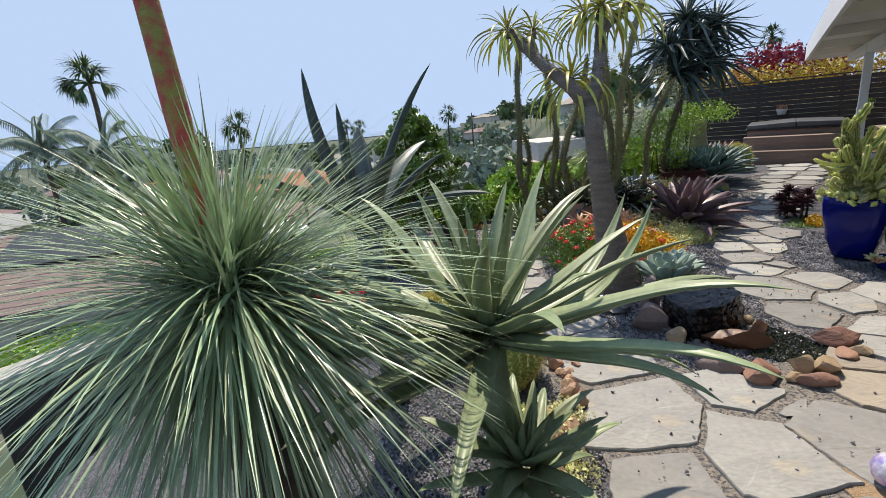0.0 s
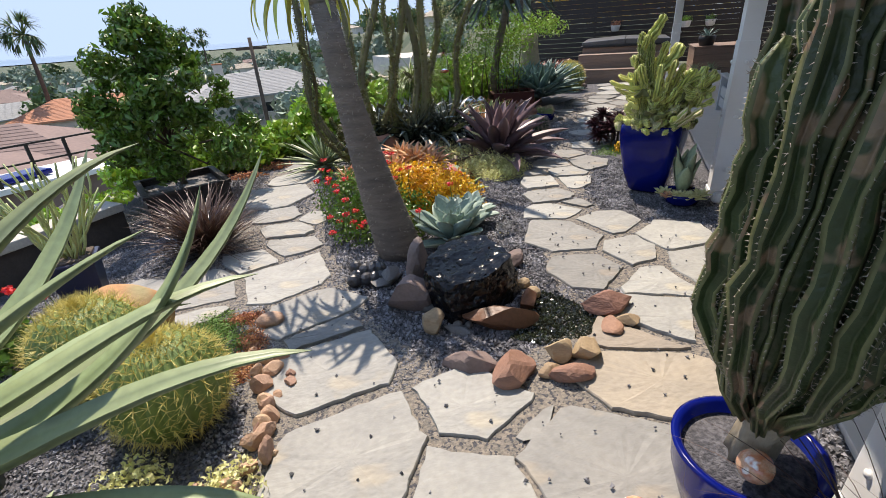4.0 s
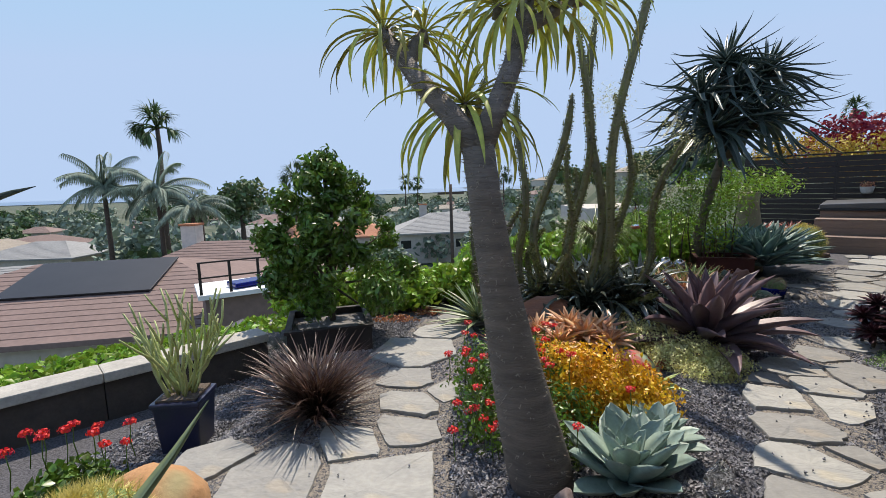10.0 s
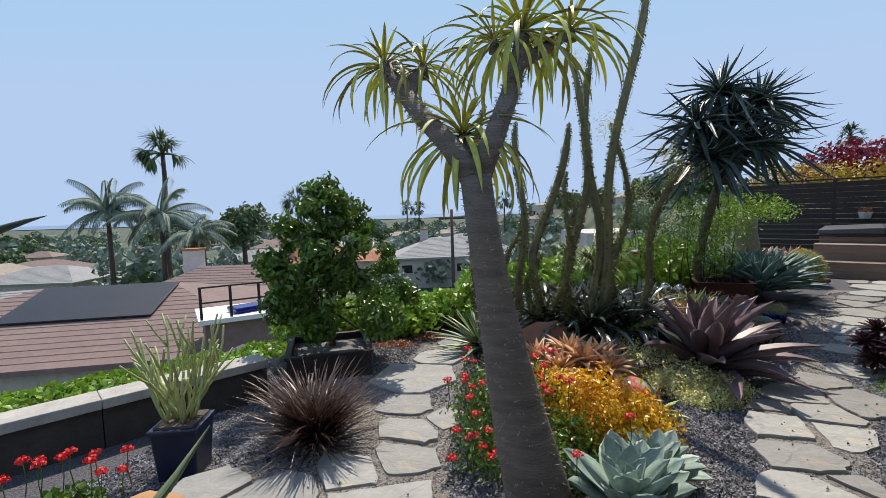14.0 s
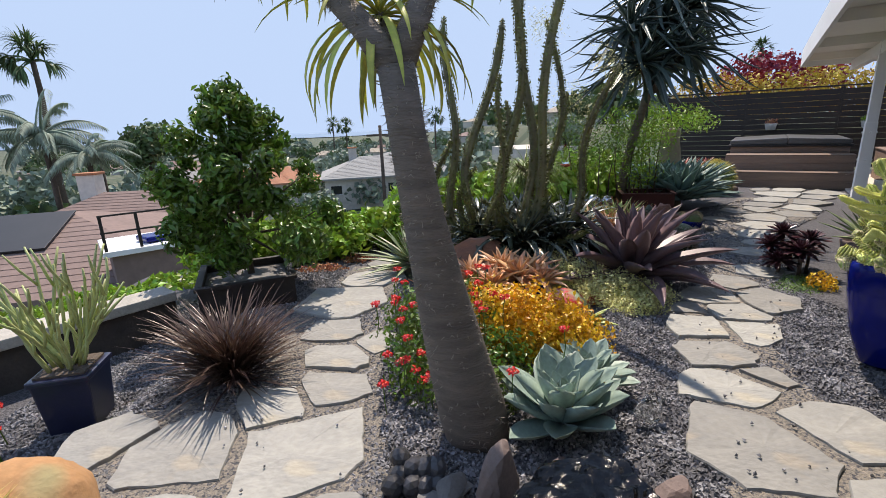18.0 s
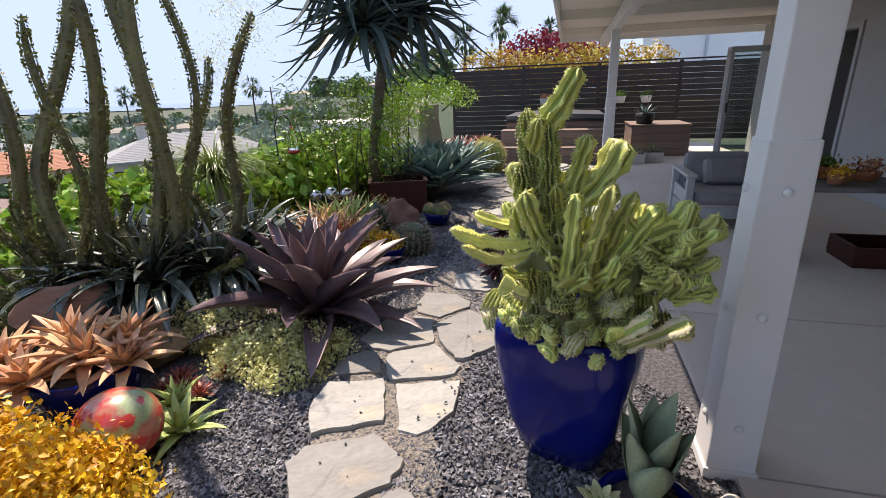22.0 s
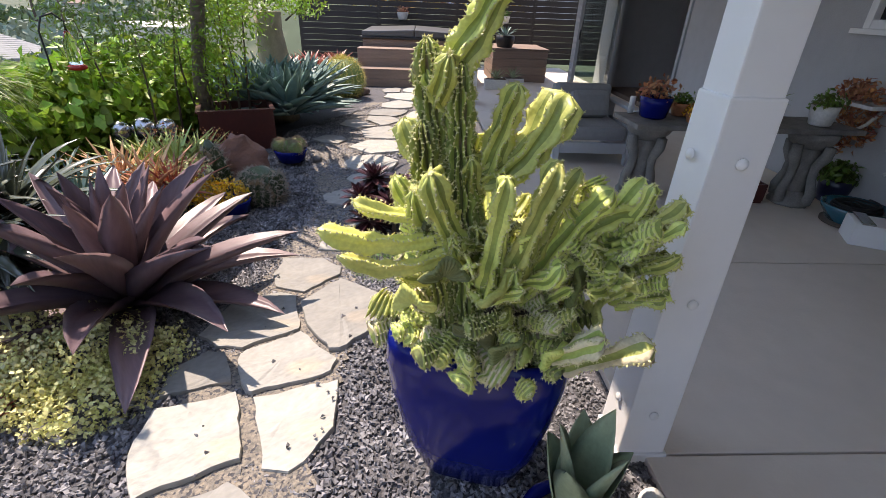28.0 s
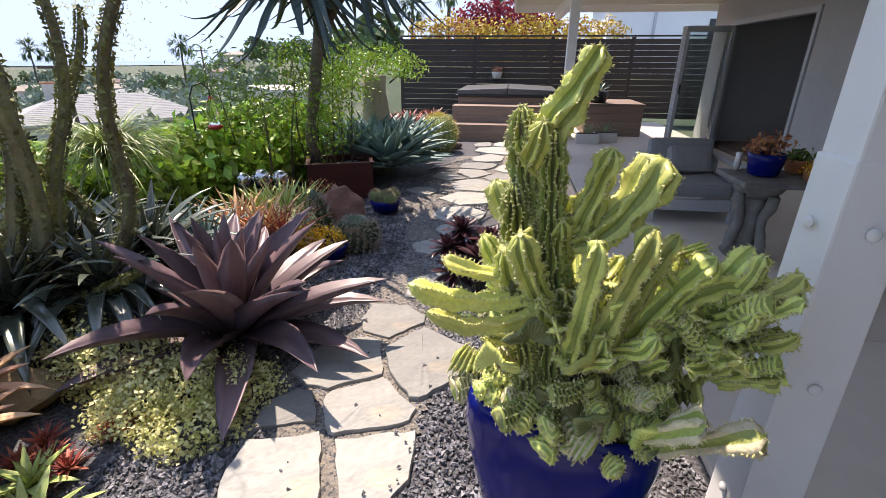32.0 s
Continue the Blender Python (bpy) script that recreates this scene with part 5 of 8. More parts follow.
pot("aloe_pot", 1.97, 5.66, [(0.17, 0), (0.19, 0.02), (0.23, 0.16), (0.245, 0.22)], "cobalt", "cobalt blue bowl half hidden under orange aloes", 40)
for k, (x, y, z, s) in enumerate(((1.97, 5.66, 0.26, 1.25), (1.76, 5.55, 0.24, 1.1), (2.16, 5.58, 0.24, 1.0), (1.86, 5.84, 0.28, 1.15), (2.12, 5.8, 0.26, 1.1), (1.6, 5.75, 0.26, 1.0))):
    strap_rosette("orange_aloe", x, y, z, 24, 0.25 * s, 0.062 * s, "aloe_orange", "sun-reddened orange aloe rosette in the blue bowl", 40 + k, (80, 5), 25, channel=0.5, thick=0.2, teeth=0.1, base_w=0.9, peak=0.08, group="orange aloes")
for k, (x, y, s) in enumerate(((1.42, 5.65, 1.0), (1.55, 5.95, 0.9), (1.25, 5.85, 0.9))):
    strap_rosette("red_aloe", x, y, 0.1, 26, 0.26 * s, 0.035 * s, "aloe_orange", "thin-leaved orange-red aloe in the bed", 50 + k, (84, 20), 10, channel=0.4, thick=0.2, base_w=0.9, peak=0.1, group="red aloes")
for k, (x, y, s) in enumerate(((2.42, 5.24, 1.1), (2.36, 5.48, 0.9))):
    strap_rosette("star_aloe", x, y, 0.02, 18, 0.21 * s, 0.05 * s, "aloe_edge", "small green star-shaped aloe edged with red", 60 + k, (80, 8), 20, channel=0.5, thick=0.22, teeth=0.12, base_w=0.9, peak=0.08, group="star aloes")
solo("painted_ball", mesh_of("painted_ball", *lathe([(0.01 + 0.155 * math.sin(math.pi * i / 20), 0.155 - 0.155 * math.cos(math.pi * i / 20)) for i in range(21)], 40)), "clay_pink", pose(2.22, 5.17, 0.03, 8, 5, 0), "glazed ceramic ball with painted red and green petals", "ornament")
bush("chartreuse_sedum", [(2.83, 5.86, 0.05, 0.34, 0.26, 0.17), (2.6, 6.08, 0.07, 0.28, 0.24, 0.22), (3.08, 5.72, 0.04, 0.22, 0.16, 0.12), (2.9, 5.55, 0.03, 0.24, 0.18, 0.1), (2.42, 6.18, 0.1, 0.2, 0.2, 0.24), (2.66, 5.74, 0.05, 0.2, 0.16, 0.13)], 19000, 0.02, "chartreuse", "low spreading chartreuse sedum", 33, "plant", 0.85)
for k, (x, y) in enumerate(((2.59, 5.68), (2.38, 5.6), (2.34, 5.72), (2.46, 5.52), (2.28, 5.62))):
    strap_rosette("russet_rosette", x, y, 0.02, 30, 0.1, 0.02, "aloe_red", "small russet spiky rosette in the gravel", 70 + k, (85, 10), 12, thick=0.2, base_w=0.9, peak=0.1, group="russet rosettes")
rock("rock", 2.22, 6.02, 0.2, 0.13, 0.26, "rock_tan", "tan sandstone rock among the succulents", 5, 30)
rock("rock", 2.62, 5.98, 0.13, 0.12, 0.2, "rock_tan", "tan upright stone among the succulents", 6, 70)
rock("rock", 1.68, 6.3, 0.32, 0.15, 0.5, "rock_red", "broad red-brown stone slab standing behind the aloes", 7, 15, cuts=5)

strap_rosette("purple_agave", 3.1, 6.18, 0.04, 40, 0.84, 0.175, "agave_purple", "large dusky purple agave with wavy spined leaves", 8, (88, 16), 18, channel=0.75, base_w=0.5, peak=0.42, teeth=0.05, thick=0.09, size_in=0.8, swing=2.6)
for k, (x, y, s) in enumerate(((2.12, 6.46, 0.95), (2.3, 6.8, 1.05), (2.68, 6.85, 1.0), (1.95, 6.85, 1.0), (2.2, 7.2, 1.0), (2.5, 6.5, 0.85), (1.72, 6.62, 0.8), (1.75, 7.25, 0.9))):
    strap_rosette("dark_bromeliad", x, y, 0.3, 60, 0.74 * s, 0.09, "agave_dark", "glossy blackish green strap-leaved bromeliad clump", 80 + k, (82, 10), 85, channel=0.3, thick=0.06, base_w=0.8, peak=0.3, group="dark bromeliads")
strap_rosette("spiky_agave", 1.0, 6.75, 0.08, 56, 0.6, 0.055, "aloe_grey", "grey-green spiky narrow-leaved agave", 14, (82, 0), 10, channel=0.4, thick=0.2, base_w=0.9, peak=0.1)


# ---- tall thorny stems ----
def tall_stems(x, y):
    t = thing("thorny_stem_shrub", x, y, 0, 0, "tall leafy-scaled thorny stems rising from one clump", "shrub")
    rng = random.Random(12)
    nr = np.random.default_rng(12)
    # each stem: its foot, how far it swings out before it turns up, where it ends, its length of rise, and its thickness
    spec = [(-0.42, -1.15, -0.72, 2.7, 0.055), (-0.32, -0.5, -0.4, 2.5, 0.055), (-0.14, -0.36, 0.04, 2.45, 0.06), (-0.06, 0.1, 0.12, 2.9, 0.05), (0.14, 0.3, 0.28, 3.2, 0.058), (0.24, 0.36, 0.66, 3.7, 0.056),
            (0.4, 0.62, 1.02, 1.95, 0.042), (-0.5, -0.82, -0.94, 1.5, 0.034), (0.05, 0.1, 0.0, 1.7, 0.04), (0.1, 0.5, 0.62, 1.75, 0.03), (-0.2, -0.1, 0.06, 1.9, 0.032), (0.3, 0.52, 0.5, 2.4, 0.036), (-0.3, -0.55, -0.5, 1.35, 0.03)]
    for k in range(16):
        q = rng.uniform(-0.5, 0.55)
        spec.append((q, q * 1.2 + rng.uniform(-0.3, 0.3), q * 1.1 + rng.uniform(-0.35, 0.35), rng.uniform(0.45, 1.1), rng.uniform(0.018, 0.03)))
    for i, (x0, x1, x2, h, r) in enumerate(spec):
        n = 22
        pts = []
        ph, dy = rng.uniform(0, 6.3), rng.uniform(-0.35, 0.35)
        for k in range(n + 1):
            s = k / n
            px_ = x0 * (1 - s) ** 2 + 2 * x1 * s * (1 - s) + x2 * s * s + x1 * 0.12 * math.sin(s * math.pi)
            pts.append(Vector((px_ + 0.085 * math.sin(s * 8 + ph) * min(1, 2 * s), dy * s + 0.05 * math.sin(s * 7 + ph * 2), h * (s * 0.75 + 0.25 * s * s))))
        rad = [r * (1.05 - 0.25 * k / n) for k in range(n - 1)] + [r * 0.6, r * 0.2]
        rad = [q * 0.8 for q in rad]
        v, f = tube(pts, rad, 12, 6, 0.15)
        s = part("stem", mesh_of("stem", v, f), "ocotillo", t)
        pp, nn = [], []
        for k in range(2, n):
            for j in range(0, 12, 2):
                for q in (0, 0.17, 0.33, 0.5, 0.67, 0.83):
                    pp.append(v[k * 12 + j].lerp(v[k * 12 + 12 + j], q))
                    nn.append((v[k * 12 + j] - pts[k]).normalized())
        tagged(part("leaf_scale", mesh_of("leaf_scale", *leaf_cloud(np.array(pp) + np.array(nn) * 0.010, np.array(nn), 0.036, nr, 0.5, 0.8)), "stem_scale", s), kind="stuff")
        if i in (6, 9, 3, 11):
            for tuft in range(4):
                c = np.array(pts[-1]) + nr.normal(0, 0.1, 3) + nr.normal(0, 0.07, (160, 3))
                tagged(part("blossom", mesh_of("blossom", *leaf_cloud(c, nr.normal(0, 1, (160, 3)), 0.02, nr, 0.22)), "chartreuse", s, "pale feathery blossom"), kind="stuff")
    return t


tall_stems(1.92, 6.55)


def pony(x, y, z, n, L, seed, label, material="pony", name="ponytail_plant", w=0.014, rise=80, droop=2.4, trunk=0.09):
    t = thing(name, x, y, 0, 0, label, "plant")
    if trunk:
        part("trunk", Geo().add(*tube([(0, 0, -0.02), (0, 0, z * 0.4), (0, 0, z)], [trunk, trunk * 0.7, trunk * 0.45], 12)), "caudex", t)
    rng = np.random.default_rng(seed)
    rows = [(rng.normal(0, 0.03), rng.normal(0, 0.03), z + rng.normal(0, 0.04), rng.uniform(0, 6.283), radians(rise) - abs(rng.normal(0, 0.45)), droop * rng.uniform(0.5, 1.1), L * rng.uniform(0.6, 1.1), w * rng.uniform(0.6, 1.2)) for _ in range(n)]
    for k in range(8):
        part("leaf_tuft", mesh_of("leaf_tuft", *blade_field(rows[k::8], 7)), material, t)
    return t


pony(2.4, 7.95, 0.75, 520, 0.75, 4, "ponytail plant with a fountain of arching green leaves")
pony(0.06, 4.62, 0.02, 700, 0.6, 6, "spiky bronze-brown strap-leaved clump", "brown_grass", "bronze_flax", 0.017, 72, 0.7, 0)

# ---- the boxed tree, the wall and the square pot ----
def boxed_tree(x, y):
    b = thing("planter_box", x + 0.02, y - 0.14, -0.27, 24, "dark square timber planter box with grit fill", "planter")
    for s in (-1, 1):
        part("side", box_geo(0.78, 0.03, 0.5, 0.004), "darkbox", b, "", pose(0, s * 0.375, 0))
        part("side", box_geo(0.03, 0.718, 0.5, 0.004), "darkbox", b, "", pose(s * 0.375, 0, 0))
        part("rim", box_geo(0.82, 0.06, 0.03, 0.004), "darkbox", b, "", pose(0, s * 0.38, 0.503))
        part("rim", box_geo(0.06, 0.696, 0.03, 0.004), "darkbox", b, "", pose(s * 0.38, 0, 0.503))
    part("soil", box_geo(0.715, 0.715, 0.46, 0.0), "rock_grey", b, "pale gravel fill", pose(0, 0, 0))
    t = thing("citrus_tree", x, y, 0.12, 0, "dense glossy green citrus tree grown in a planter box", "tree")
    part("trunk", Geo().add(*tube(bend((0, 0, 0), (0.02, 0, 1), 1.0, 6, 0.05), [0.035, 0.032, 0.03, 0.026, 0.02, 0.015, 0.01], 10)), "bark", t)
    rng = np.random.default_rng(41)
    lobes = []
    for k in range(46):
        s = (k + 0.5) / 46
        w = 0.86 * (1 - s) ** 0.55 * min(1.0, 0.6 + 3 * s)
        a = k * 2.4
        rr = w * rng.uniform(0.25, 1.08)
        q = rng.uniform(0.10, 0.23) * (1.15 - 0.5 * s)
        lobes.append((math.cos(a) * rr, math.sin(a) * rr, 0.34 + 1.42 * s + rng.normal(0, 0.04), q, q, q * 0.85))
    c, d = bush_points(lobes, 15000, rng, 0.1)
    part("crown", mesh_of("crown", *leaf_cloud(c, d, 0.078, rng, 0.42, 0.8)), "leaf_green", t)
    for l in lobes[::2]:
        g = Geo()
        g.add(*tube([(0, 0, 0.45), (l[0] * 0.5, l[1] * 0.5, l[2] - 0.1), (l[0], l[1], l[2] + 0.1)], [0.016, 0.011, 0.005], 6))
        part("limb", g, "bark", t)


boxed_tree(-0.5, 6.28)


# ---- fountain of wet black basalt and the stones round it ----
def ball_mesh(name, r, sides=32, dent=0.0):
    n = sides // 2
    return mesh_of(name, *lathe([(max(0.002, r * math.sin(math.pi * i / n)), r - r * math.cos(math.pi * i / n)) for i in range(n + 1)], sides))


def fountain(x, y):
    t = thing("fountain_rock", x, y, 0, 20, "wet black basalt fountain rock with water welling over its flat top", "fountain")
    bm = bmesh.new()
    bmesh.ops.create_icosphere(bm, subdivisions=5, radius=1)
    rng = random.Random(9)
    planes = [(Vector((math.cos(k * 1.05 + rng.uniform(-0.3, 0.3)), math.sin(k * 1.05), rng.uniform(-0.25, 0.3))).normalized(), rng.uniform(0.66, 0.86)) for k in range(6)]
    for v in bm.verts:
        c = v.co
        for d, h in planes:
            k = c.dot(d)
            if k > h:
                c -= d * (k - h) * 0.92
        if c.z > 0.42:
            c.z = 0.42 + (c.z - 0.42) * 0.06
        c *= 1 + 0.08 * noise.noise(c * 1.7) + 0.06 * noise.noise(c * 4.3) + 0.035 * noise.noise(c * 11) + 0.02 * noise.noise(c * 27)
        w = 1.0 + 0.3 * (0.35 - c.z)
        c.x, c.y, c.z = c.x * 0.32 * w, c.y * 0.26 * w, (c.z + 0.66 + 0.10 * c.y + 0.12 * c.x) * 0.268
    part("rock", bm, "wetrock", t)
    return t


fountain(1.88, 3.24)
R = [("rock", 1.50, 3.27, 0.17, 0.14, 0.27, "rock_brown", "large purple-brown stone beside the fountain", 11, 10),
     ("rock", 1.57, 2.99, 0.085, 0.08, 0.16, "rock_tan", "blocky yellow stone at the foot of the fountain", 12, 40),
     ("rock", 1.93, 2.9, 0.24, 0.085, 0.15, "rock_wet", "long wet brown slab in front of the fountain", 13, -14),
     ("rock", 2.17, 3.03, 0.1, 0.07, 0.16, "rock_wet", "wet dark red stone by the fountain", 14, 30),
     ("rock", 1.62, 3.55, 0.13, 0.1, 0.33, "rock_brown", "upright dark stone behind the fountain", 15, 60),
     ("rock", 1.86, 3.66, 0.13, 0.08, 0.15, "rock_brown", "brown stone behind the fountain", 16, 20),
     ("rock", 2.05, 3.65, 0.1, 0.08, 0.14, "rock_tan", "ochre stone behind the fountain", 17, 0),
     ("rock", 2.28, 3.58, 0.12, 0.07, 0.12, "rock_brown", "dark brown stone on the gravel", 18, 30),
     ("rock", 1.70, 2.95, 0.1, 0.05, 0.04, "rock_grey", "flat grey stone chip", 19, -40),
     ("rock", 1.40, 3.62, 0.14, 0.08, 0.08, "rock_grey", "flat slate stone stacked by the palm", 20, 15),
     ("rock", 1.42, 3.60, 0.09, 0.06, 0.07, "rock_grey", "small slate on the stack", 21, 60),
     ("rock", 2.58, 2.86, 0.17, 0.1, 0.14, "rock_red", "red sandstone rock at the edge of the paving", 22, -12),
     ("rock", 2.62, 2.70, 0.09, 0.07, 0.08, "rock_tan", "orange stone at the edge of the paving", 23, 10),
     ("rock", 2.5, 2.68, 0.1, 0.07, 0.07, "rock_red", "flat red stone at the edge of the paving", 24, 50),
     ("rock", 1.68, 2.63, 0.15, 0.09, 0.13, "rock_brown", "grey-brown stone edging the gravel", 25, -20),
     ("rock", 1.86, 2.49, 0.15, 0.1, 0.17, "rock_red", "chunky red-brown stone edging the gravel", 26, 12),
     ("rock", 2.04, 2.46, 0.07, 0.05, 0.08, "rock_tan", "small tan stone edging the gravel", 27, 0),
     ("rock", 2.13, 2.55, 0.1, 0.07, 0.13, "rock_tan", "pale yellow stone edging the gravel", 28, 20),
     ("rock", 2.27, 2.52, 0.11, 0.09, 0.13, "rock_tan", "tan-brown stone edging the gravel", 29, 40),
     ("rock", 2.12, 2.4, 0.12, 0.07, 0.1, "rock_red", "low red-brown stone edging the gravel", 30, -10)]
for r in R:
    rock(*r[:6], r[6], r[7], r[8], r[9], z=0.06 if r[8] == 21 else 0.0, group="stones round the fountain", sub=3, rough=0.05, cuts=13)
for k, (x, y, r) in enumerate(((2.17, 3.33, 0.05), (2.24, 3.27, 0.045), (2.25, 3.14, 0.05), (1.6, 3.2, 0.045), (1.72, 2.98, 0.03), (1.78, 2.96, 0.026))):
    solo("pebble", rock_mesh("pebble", r, r * 0.9, r * 0.8, 90 + k, 0, 0.06, 2), "rock_tan" if k < 3 else "rock_grey", pose(x, y, 0, 0, 0, k * 50), "smooth wet river pebble by the fountain", "stone", "river pebbles")
for k in range(9):
    solo("pebble", rock_mesh("pebble", 0.055, 0.045, 0.05, 60 + k, 0, 0.05, 2), "pebble", pose(1.2 + 0.055 * (k % 4) + rnd(-0.02, 0.02), 3.66 + 0.06 * (k // 4), 0.04 * (k // 5), 0, 0, k * 40), "smooth black river pebble at the palm's foot", "stone", "black pebbles")
solo("glass_chunk", rock_mesh("glass_chunk", 0.085, 0.06, 0.1, 71, 9, 0.02, 2), "glass_clear", pose(2.4, 4.1, 0.0, 0, 0, 30), "clear faceted glass chunk lying on the gravel", "ornament")

# ---- border stones, low plants by the barrel cacti ----
rb = random.Random(8)
for k in range(34):
    s = k / 33
    x, y = 0.64 + 0.12 * math.sin(s * 5) + rb.uniform(-0.09, 0.09), 3.05 - 1.25 * s + rb.uniform(-0.05, 0.05)
    r = rb.uniform(0.03, 0.065)
    solo("border_stone", rock_mesh("border_stone", r, r * rb.uniform(0.6, 0.9), r * rb.uniform(0.7, 1.1), 200 + k, 6, 0.1, 2), "rock_pink", pose(x, y, 0.0, 0, 0, rb.uniform(0, 360)), "small pink-tan rubble stone edging the bed", "stone", "border stones")
rock("rock", 0.66, 3.36, 0.085, 0.06, 0.08, "rock_pink", "smooth pinkish stone by the path", 44, cuts=0, smooth=True)
def mat_patch(name, lobes, n, size, material, label, seed, aspect=0.6):
    return bush(name, lobes, n, size, material, label, seed, "groundcover", aspect, stems=0.0, shell=0.3)


mat_patch("green_groundcover", [(0.36, 3.24, 0.0, 0.2, 0.26, 0.06), (0.3, 3.46, 0.0, 0.17, 0.18, 0.05), (0.42, 3.0, 0.0, 0.13, 0.13, 0.06)], 20000, 0.013, "groundcover", "dense low mat of fine green groundcover", 51)
mat_patch("russet_sedum", [(0.58, 3.2, 0.0, 0.1, 0.2, 0.05), (0.5, 3.46, 0.0, 0.15, 0.07, 0.05), (0.56, 2.96, 0.0, 0.09, 0.12, 0.05)], 8000, 0.016, "sedum_red", "low russet-red sedum beside the groundcover", 52)
mat_patch("low_succulent", [(0.4, 2.05, 0.04, 0.24, 0.2, 0.12), (0.62, 2.2, 0.03, 0.14, 0.16, 0.09), (0.25, 2.3, 0.04, 0.16, 0.16, 0.1), (0.5, 1.8, 0.02, 0.2, 0.16, 0.09)], 4200, 0.024, "chartreuse", "low yellow-green succulent groundcover", 53)
blooms("geranium_bloom", [(-1.0 + rb.uniform(-0.25, 0.25), 3.8 + rb.uniform(-0.25, 0.2), rb.uniform(0.12, 0.3)) for _ in range(11)], 0.036, "petal_red", "bright red geranium bloom", 6)
mat_patch("geranium", [(-1.02, 3.8, -0.08, 0.28, 0.25, 0.16)], 900, 0.05, "leaf_green", "leafy green geranium with red blooms", 54, 0.9)

# ---- glass floats, potted cactus and the white bowl ----
for x, y, r, m, l in ((1.87, 1.62, 0.078, "glass_violet", "violet iridescent glass float on the gravel"), (2.09, 1.53, 0.108, "glass_pearl", "clear pearly glass float"), (2.03, 1.36, 0.08, "glass_violet", "violet glass float with white swirls"), (1.98, 1.68, 0.062, "glass_amber", "amber and white swirled glass float")):
    solo("glass_float", ball_mesh("glass_float", r), m, pose(x, y, 0.015), l, "ornament", "glass floats")
solo("glass_float", ball_mesh("glass_float", 0.05), "glass_amber", pose(2.27, 1.58, 0.28), "amber glass float resting in the cactus pot", "ornament", "glass floats")
pot("planter_bowl", 2.42, 1.18, [(0.13, 0.008), (0.18, 0.025), (0.26, 0.09), (0.285, 0.15)], "white_ceramic", "wide white ceramic bowl planted with succulents", 40, fill=0.13)
pony(2.41, 1.27, 0.16, 90, 0.62, 15, "wiry dark grass tuft in the white bowl", "brown_grass", "wiry_grass", 0.006, 82, 1.3, 0)
for k, (x, y, s, m) in enumerate(((2.35, 1.11, 1.2, "aloe_edge"), (2.47, 1.09, 1.1, "aloe_edge"), (2.47, 0.97, 1.0, "agave_blue"), (2.57, 1.21, 1.0, "aloe_grey"), (2.25, 1.21, 1.0, "aloe_edge"), (2.55, 1.03, 0.8, "agave_blue"))):
    strap_rosette("bowl_succulent", x, y, 0.16, 20, 0.13 * s, 0.05 * s, m, "small green succulent rosette in the white bowl", 100 + k, (80, 10), 10, channel=0.4, thick=0.2, peak=0.5, group="bowl succulents")
bush("bowl_jade", [(2.53, 1.17, 0.28, 0.14, 0.14, 0.16), (2.45, 1.31, 0.26, 0.14, 0.12, 0.14), (2.57, 1.05, 0.24, 0.1, 0.1, 0.12)], 620, 0.045, "leaf_green", "jade-green succulent bush in the white bowl", 55, "plant", 0.7, stems=0.14)

patch("pavement_sand", [(1.72, 1.38), (1.97, 1.3), (2.02, 1.52), (1.97, 1.7), (1.77, 1.74), (1.68, 1.58)], 0.016, "sand", "patch of tan sand under the glass floats", "sand", 0.04, 0.006)

# ---- big blue pot with the crested cactus ----
pot("blue_pot", 4.02, 4.56, [(0.13, 0.0), (0.155, 0.02), (0.212, 0.2), (0.252, 0.42), (0.264, 0.54), (0.26, 0.595), (0.254, 0.62)], "cobalt", "large square-shouldered cobalt blue glazed pot", 72, 5.0, rz=41)


